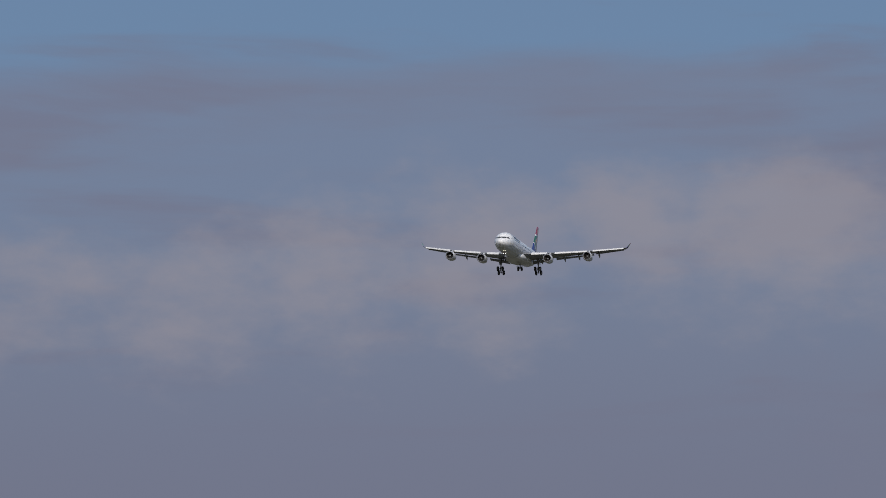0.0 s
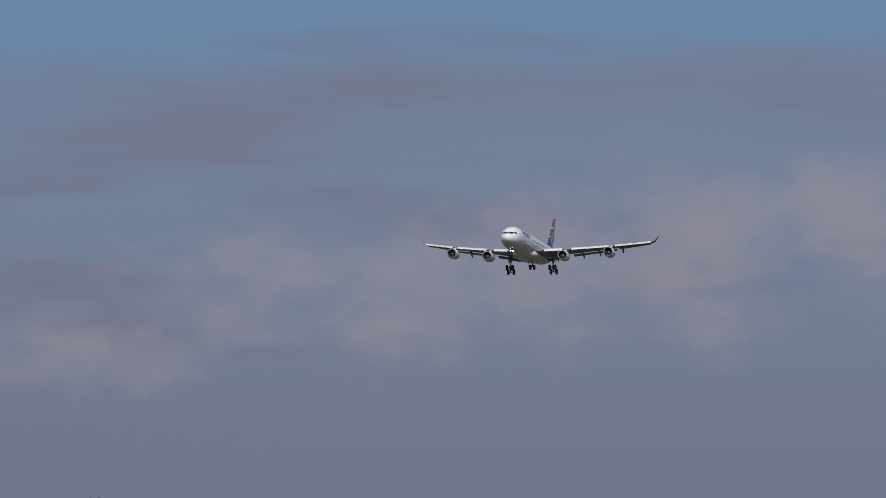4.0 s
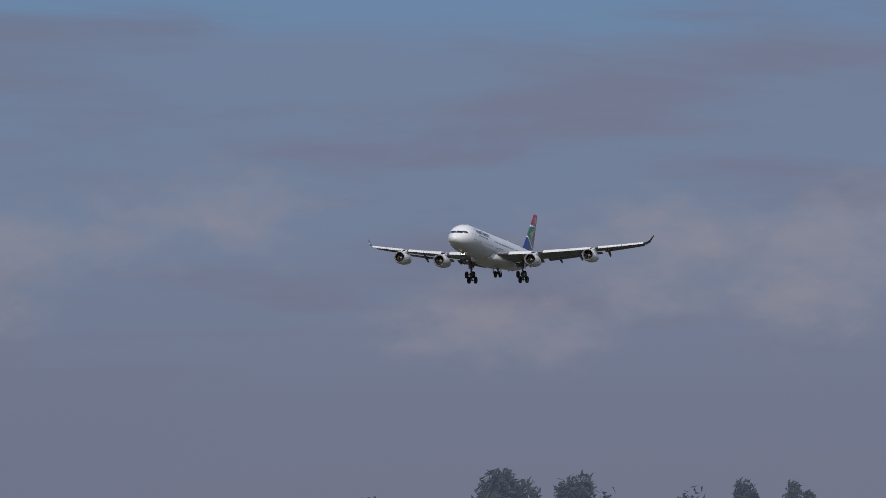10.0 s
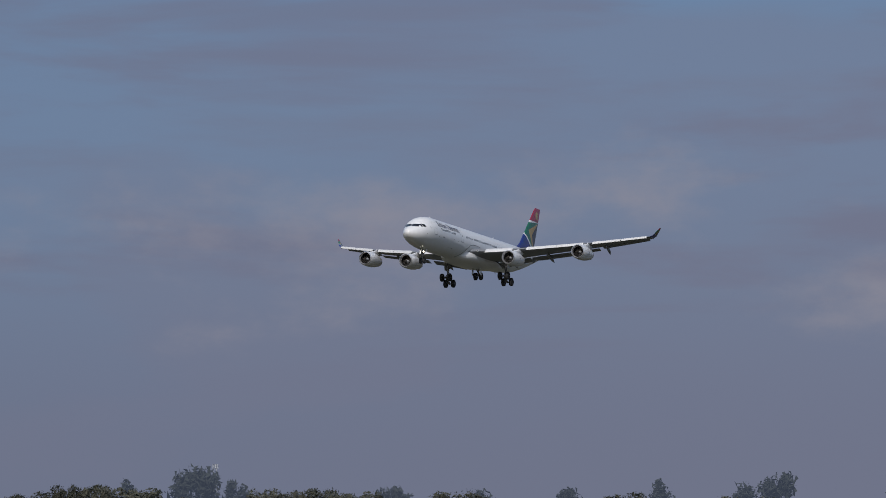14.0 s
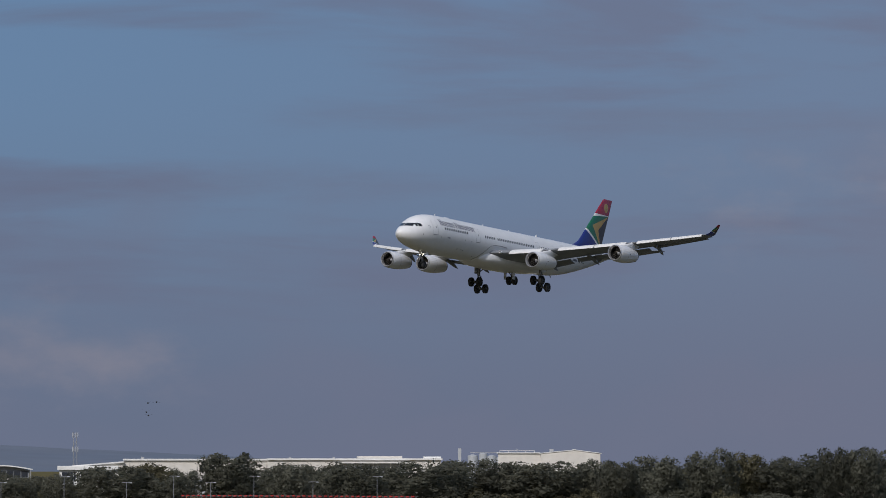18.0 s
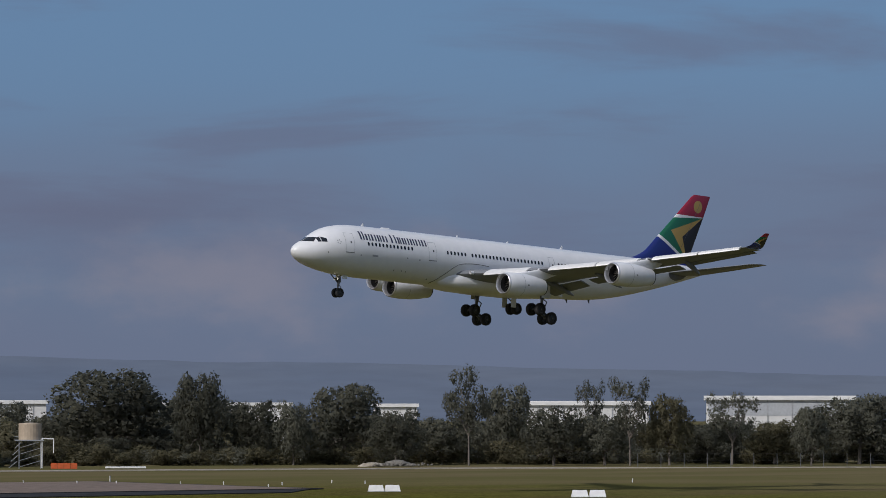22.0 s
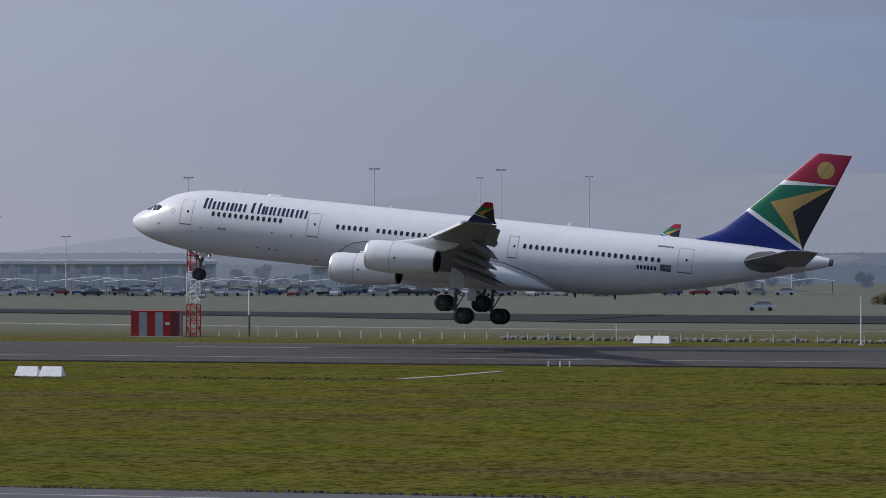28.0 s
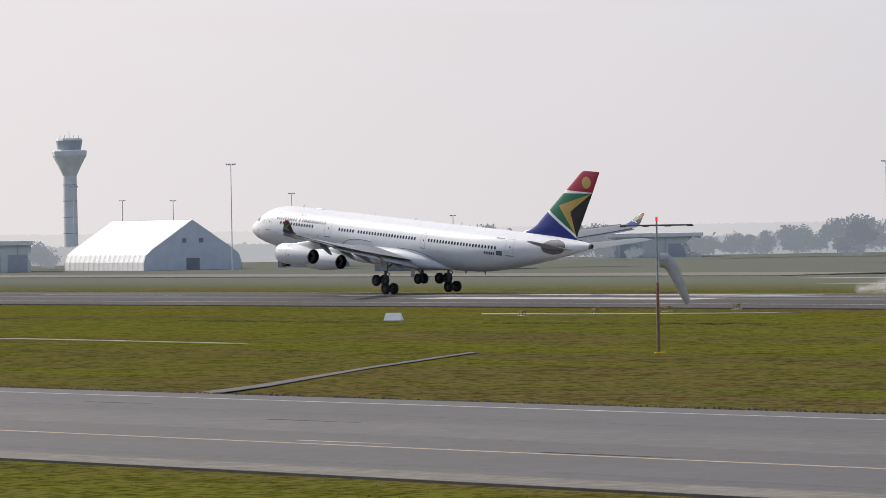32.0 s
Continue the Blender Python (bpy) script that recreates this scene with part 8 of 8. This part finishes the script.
def slope_light(x, y):
    t = empty("slope_light_unit", spot(x, y, 90) @ Matrix.Diagonal((0.5, 0.5, 0.62, 1)), "small weathered yellow approach slope light box on legs", "approach light", "slope light units")
    part("case", bx(-0.5, 0.5, -0.55, 0.55, 0.45, 0.85, bevel=0.03), DULLYELLOW, t)
    part("hood", bx(0.5, 0.75, -0.58, 0.58, 0.72, 0.88, bevel=0.02), DULLYELLOW, t)
    part("lens", bx(0.502, 0.53, -0.45, 0.45, 0.5, 0.7), DARKGREY, t)
    for u in (-0.38, 0.38):
        for v in (-0.42, 0.42):
            part("leg", bx(u - 0.04, u + 0.04, v - 0.04, v + 0.04, -0.1, 0.45), DARKGREY, t)
    part("base_slab", bx(-0.7, 0.8, -0.8, 0.8, -0.1, 0.03), CONCRETE, t)


for k in range(4):
    slope_light(-281 + 1.5 * k, 272 + 8.6 * k)
for x, y in ((178.2, 404.2), (172.4, 407.0), (170.6, 408.2), (221, 415), (262, 431), (308, 404)):
    white_post(x, y, 0.85)


def beacon_post():
    t = empty("beacon_post", spot(184.4, 433.9), "yellow beacon post with a white round head", "post")
    bm = bmesh.new()
    rod(bm, (0, 0, -0.1), (0, 0, 1.6), 0.09, 0.08, 10)
    part("shaft", bm, YELLOWP, t)
    bm = bmesh.new()
    lathe(bm, [(1.6, 0.08), (1.72, 0.19), (1.95, 0.22), (2.15, 0.16), (2.22, 0.02)], axis="Z", seg=14, cap=True)
    part("head", bm, WHITEP, t, "white round head")
    part("foot", bx(-0.25, 0.25, -0.25, 0.25, -0.1, 0.06), CONCRETE, t)
    t = empty("junction_box", spot(181.0, 435.3), "pale grey junction box on the grass", "cabinet")
    part("case", bx(-0.28, 0.28, -0.2, 0.2, 0.1, 0.75, bevel=0.02), WHITEP, t)
    part("lid", bx(-0.31, 0.31, -0.23, 0.23, 0.75, 0.8), DOORGREY, t)
    part("plinth", bx(-0.3, 0.3, -0.22, 0.22, -0.1, 0.1), CONCRETE, t)


beacon_post()


def marker_cone(x, y):
    t = empty("marker_cone", spot(x, y), "small yellow cone marker at the pavement edge", "marker", "yellow cone markers")
    bm = bmesh.new()
    lathe(bm, [(0.02, 0.42), (0.1, 0.4), (0.52, 0.08), (0.56, 0.02)], axis="Z", seg=14, cap=True)
    part("cone", bm, YELLOWP, t, smooth=True)
    part("base", bx(-0.45, 0.45, -0.45, 0.45, -0.06, 0.02), DARKGREY, t)


for x, y in ((184.7, 408.5), (222, 428), (258, 432)):
    marker_cone(x, y)
copy_thing(proto[0], spot(-136, 574, 10))
# tall trees among the far yards
for b, r, h, w in ((9.05, 745, 11.2, 11.0), (9.5, 752, 9.4, 6.5), (9.95, 748, 9.0, 7.0), (8.7, 750, 8.4, 6.0), (14.1, 640, 11.5, 9.0)):
    x, y = bearing(b, r)
    tree_at(x, y, h, w)


def hazy_trees():
    """The trees far beyond the apron, distance haze put into their emission."""
    m = material("haze_glow_foliage", (0.035, 0.04, 0.035), 1.0, spec=0.0)
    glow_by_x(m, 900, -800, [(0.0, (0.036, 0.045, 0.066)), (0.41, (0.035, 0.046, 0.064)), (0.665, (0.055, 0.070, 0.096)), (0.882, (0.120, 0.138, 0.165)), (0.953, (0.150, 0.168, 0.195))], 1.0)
    rng = np.random.default_rng(61)
    verts, faces, total = [], [], 0
    for x, y, h, w in HAZY:
        n = 1900
        k = rng.integers(0, 9, n)
        centre = np.stack([rng.uniform(-0.34, 0.34, 9) * w, rng.uniform(-0.3, 0.3, 9) * w, h * rng.uniform(0.30, 0.82, 9)], 1)
        centre[0] = (0, 0, 0.5 * h)
        girth = np.where(np.arange(9) == 0, 0.42, rng.uniform(0.14, 0.24, 9))
        d = rng.normal(size=(n, 3))
        d *= (rng.random(n) ** 0.4 / np.linalg.norm(d, axis=1))[:, None]
        p = centre[k] + d * girth[k][:, None] * np.array([w, w, h * 0.85])
        p[:, 2] = np.maximum(p[:, 2] * min(1.12, h / np.percentile(p[:, 2], 99)), 0.1)
        a, b = rng.normal(size=(n, 3)), rng.normal(size=(n, 3))
        s = 0.042 * (h + w) / 2
        tri = np.stack([p - a * s, p + a * s * 0.6 + b * s * 0.5, p + b * s], 1).reshape(-1, 3) + np.array([x, y, GROUND_Z])
        verts.append(tri)
        faces += (np.arange(3 * n).reshape(-1, 3) + total).tolist()
        total += 3 * n
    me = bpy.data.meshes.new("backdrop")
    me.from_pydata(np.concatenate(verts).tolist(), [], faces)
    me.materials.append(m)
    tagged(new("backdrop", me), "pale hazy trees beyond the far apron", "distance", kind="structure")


hazy_trees()


# ---- birds ----
FEATHER = material("dark_feathers", (0.03, 0.03, 0.032), 0.8, grain=0.15, scale=12)
BIRDS = []
for i, (dx, dz) in enumerate(((0, 0), (0.9, 0.3), (-0.15, -0.6), (0.05, -0.95))):
    t = empty("bird", Matrix.Identity(4), "small dark bird in flight", "bird", "small flock of birds")
    bm = bmesh.new()
    lathe(bm, [(-0.24, 0.01), (-0.16, 0.05), (0.0, 0.085), (0.14, 0.05), (0.3, 0.015)], (0, 0, 0), "X", 10, True)
    part("body", bm, FEATHER, t, smooth=True)
    for s in (-1, 1):
        bm = bmesh.new()
        up = (0.22, -0.1, 0.3, 0.12)[i]
        loft(bm, [foil_ring((-0.09, s * 0.04, 0.03), 0.2, 0.1, n=4), foil_ring((-0.08, s * 0.26, 0.03 + up * 0.5), 0.17, 0.08, n=4), foil_ring((0.02, s * 0.5, 0.03 + up), 0.06, 0.08, n=4)])
        part("wing", bm, FEATHER, t)
    BIRDS.append((t, dx, dz))

# ---- tyre smoke at touchdown: soft rigid puffs ----


def smoke_material():
    m = bpy.data.materials.new("tyre_smoke")
    m.use_nodes = True
    nt = m.node_tree
    nt.nodes.remove(nt.nodes["Principled BSDF"])
    N = nt.nodes.new
    clear, white, through_it, both, mx = N("ShaderNodeBsdfTransparent"), N("ShaderNodeBsdfDiffuse"), N("ShaderNodeBsdfTranslucent"), N("ShaderNodeMixShader"), N("ShaderNodeMixShader")
    white.inputs[0].default_value = through_it.inputs[0].default_value = (0.97, 0.97, 0.975, 1)
    both.inputs[0].default_value = 0.3
    link(nt, white.outputs[0], both.inputs[1])
    link(nt, through_it.outputs[0], both.inputs[2])
    mx.inputs[0].default_value = 0.08
    link(nt, clear.outputs[0], mx.inputs[1])
    link(nt, both.outputs[0], mx.inputs[2])
    link(nt, mx.outputs[0], [k for k in nt.nodes if k.type == "OUTPUT_MATERIAL"][0].inputs[0])
    return m


SMOKE = smoke_material()
PUFFS = []
for i in range(16):
    rng = np.random.default_rng(900 + i)
    n = 2600
    knot = rng.normal(size=(8, 3)) * np.array([1.5, 0.5, 0.26])
    p = knot[rng.integers(0, 8, n)] + rng.normal(size=(n, 3)) * np.array([0.62, 0.4, 0.24])
    p[:, 2] = np.abs(p[:, 2] + 0.5) - 0.5
    a, b = rng.normal(size=(n, 3)) * 0.07, rng.normal(size=(n, 3)) * 0.07
    me = bpy.data.meshes.new("smoke_puff")
    tri = np.stack([p - a, p + a - b * 0.5, p + b], 1)
    away = np.cross(tri[:, 1] - tri[:, 0], tri[:, 2] - tri[:, 0]) @ np.array([-0.2, -0.8, 0.5]) < 0
    tri[away] = tri[away][:, ::-1]
    me.from_pydata(tri.reshape(-1, 3).tolist(), [], np.arange(3 * n).reshape(-1, 3).tolist())
    soft = rng.normal(scale=0.3, size=(n, 3)) + np.array([-0.6, -0.5, 0.62])
    me.normals_split_custom_set_from_vertices(np.repeat(soft / np.linalg.norm(soft, axis=1)[:, None], 3, axis=0).tolist())
    me.materials.append(SMOKE)
    p = new("smoke_puff", me)
    tagged(p, "pale thin puff of tyre smoke over the runway", "smoke", "tyre smoke puffs")
    PUFFS.append((p, -254 - i * 2.3, 331.0 + 0.8 * (i % 2)))


# ---- what moves ----
def motions():
    # seconds, place of the airliner's origin, roll, pitch and crab in degrees
    flight = [(0, 1125.42, 61.71, 95.25, -1.03, 2.4, -6.42), (0.5, 1105.53, 67.76, 93.58, -0.87, 2.33, -6.16), (1, 1086.39, 73.6, 92.43, -0.71, 2.23, -5.92), (1.5, 1067.99, 79.33, 91.1, -0.55, 2.15, -5.7),
       (2, 1050.31, 84.71, 89.24, -0.39, 2.1, -5.51), (2.5, 1033.2, 90.05, 87.68, -0.23, 2.03, -5.33), (3, 1016.6, 95.15, 86.89, -0.08, 1.93, -5.17), (3.5, 998.04, 99.97, 85.69, -0.18, 1.87, -5),
       (5.5, 929.07, 117.37, 76.7, -0.54, 1.89, -4.51), (6, 912.48, 123.4, 75.64, -0.64, 1.83, -4.31), (6.5, 896.29, 128.66, 74.34, -0.74, 1.79, -4.15), (7, 880.18, 135.08, 72.83, -0.83, 1.77, -3.93),
       (7.5, 864.21, 141.78, 71.48, -0.93, 1.73, -3.7), (8, 848.42, 148.15, 70.22, -1.03, 1.7, -3.49), (8.5, 832.61, 154.25, 68.57, -0.86, 1.85, -3.32), (9, 816.85, 160.6, 66.86, -0.69, 2, -3.15),
       (9.5, 801.29, 166.3, 64.84, -0.51, 2.18, -3.03), (10, 785.63, 172.51, 63.26, -0.34, 2.33, -2.88), (10.5, 770.14, 178.13, 61.21, -0.16, 2.52, -2.78), (11, 754.47, 184.29, 59.65, 0.01, 2.68, -2.65),
       (11.5, 737.88, 189.71, 58.09, 0.15, 2.84, -2.66), (12, 721.12, 195.65, 56.44, 0.29, 3.01, -2.65), (12.5, 704.39, 201.14, 55.15, 0.42, 3.15, -2.7), (13, 687.35, 207.37, 53.88, 0.55, 3.3, -2.71),
       (13.5, 670.59, 213.34, 52.68, 0.51, 3.29, -2.65), (15.5, 599.54, 242.6, 47.55, 0.33, 3.32, -1.99), (16, 580.94, 250.09, 46.25, 0.29, 3.33, -1.83), (16.5, 567.48, 260.12, 44.98, 0.19, 3.27, -1.61),
       (17, 553.24, 270.39, 43.32, 0.1, 3.24, -1.39), (17.5, 538.41, 280.38, 41.85, 0.01, 3.2, -1.21), (18, 522.7, 290.6, 40.11, -0.08, 3.18, -1.03), (18.5, 505.26, 300.3, 38.45, 0.03, 2.99, -0.84),
       (19, 486.49, 310.72, 36.46, 0.15, 2.84, -0.59), (19.5, 458.82, 314.88, 34.39, 0.09, 2.95, -0.52), (20, 430.21, 319.78, 32.22, 0.04, 3.07, -0.34), (20.5, 401.85, 323.57, 30.25, -0.01, 3.19, -0.3),
       (21, 372.36, 327.89, 28.48, -0.07, 3.3, -0.17), (21.5, 338.47, 327.41, 26.51, -0.25, 3.26, -0.17), (22, 303.99, 327.68, 24.51, -0.42, 3.24, -0.04), (22.5, 270.83, 326.84, 22.53, -0.57, 3.24, -0.11),
       (23, 236.08, 327.34, 20.45, -0.7, 3.25, 0.12), (23.5, 201.97, 324.75, 18.26, -0.04, 3.6, 0.08), (24, 166.4, 323.23, 16.26, 0.64, 3.94, 0.37), (24.5, 134.38, 323.71, 14.74, 0.81, 4.57, 0.13),
       (25, 100.57, 324.91, 13.2, 1.01, 5.19, 0.15), (25.5, 68.01, 325.08, 11.81, 1.11, 5.36, -0), (27.5, -70.74, 326.17, 8.97, 1.28, 5.68, 0.54), (28, -103.92, 326.64, 8.64, 1.27, 5.72, 0.34),
       (28.5, -136.39, 328.65, 8.19, 1.18, 5.71, 0.12), (29, -171.41, 329.77, 7.82, 1.08, 5.69, 0.3), (29.5, -204.03, 332.25, 7.27, 0.77, 5.65, -0.29), (30, -238.69, 333.91, 6.85, 0.44, 5.48, -0.51),
       (30.5, -271.22, 336.04, 6.55, 0.21, 5.44, -0.42), (31, -305.35, 336.75, 6.47, -0.01, 5.39, -0.07), (31.5, -337.93, 339.03, 6.47, -0.11, 5.23, -0.19), (32, -371.57, 340, 6.47, -0.22, 5.09, -0.09)]
    walk(airliner, [(t, pose(x, y, z, -r, p, c)) for t, x, y, z, r, p, c in flight])
    # the flock drifts slowly across, low over the far field
    for i, (bird, dx, dz) in enumerate(BIRDS):
        rows = []
        for k in range(9):
            t = 4.0 * k
            b, e = 55.35 - 0.5 * (t - 19), 0.76 - 0.05 * (t - 19) + 0.03 * math.sin(t + i)
            x, y = bearing(b, 420 + 2 * i)
            rows.append((t, pose(x + dx * math.cos(radians(b)), y - dx * math.sin(radians(b)), 8.5 + 420 * math.tan(radians(e)) + dz, 0, 0, 35)))
        walk(bird, rows)
    # puffs leave the tyres as they touch, rise and trail off
    for i, (puff, x, y) in enumerate(PUFFS):
        t0 = 30.30 + i * 0.034
        walk(puff, [(0.0, pose(x, y, -3.2)), (t0 - 0.1, pose(x, y, -3.0)), (t0 + 0.15, pose(x + 0.4, y, 0.45)), (32.0, pose(x + 2.0, y - 0.6, 0.75 + 0.2 * (i % 3) + (0.5 if i < 5 else 0)))])


motions()
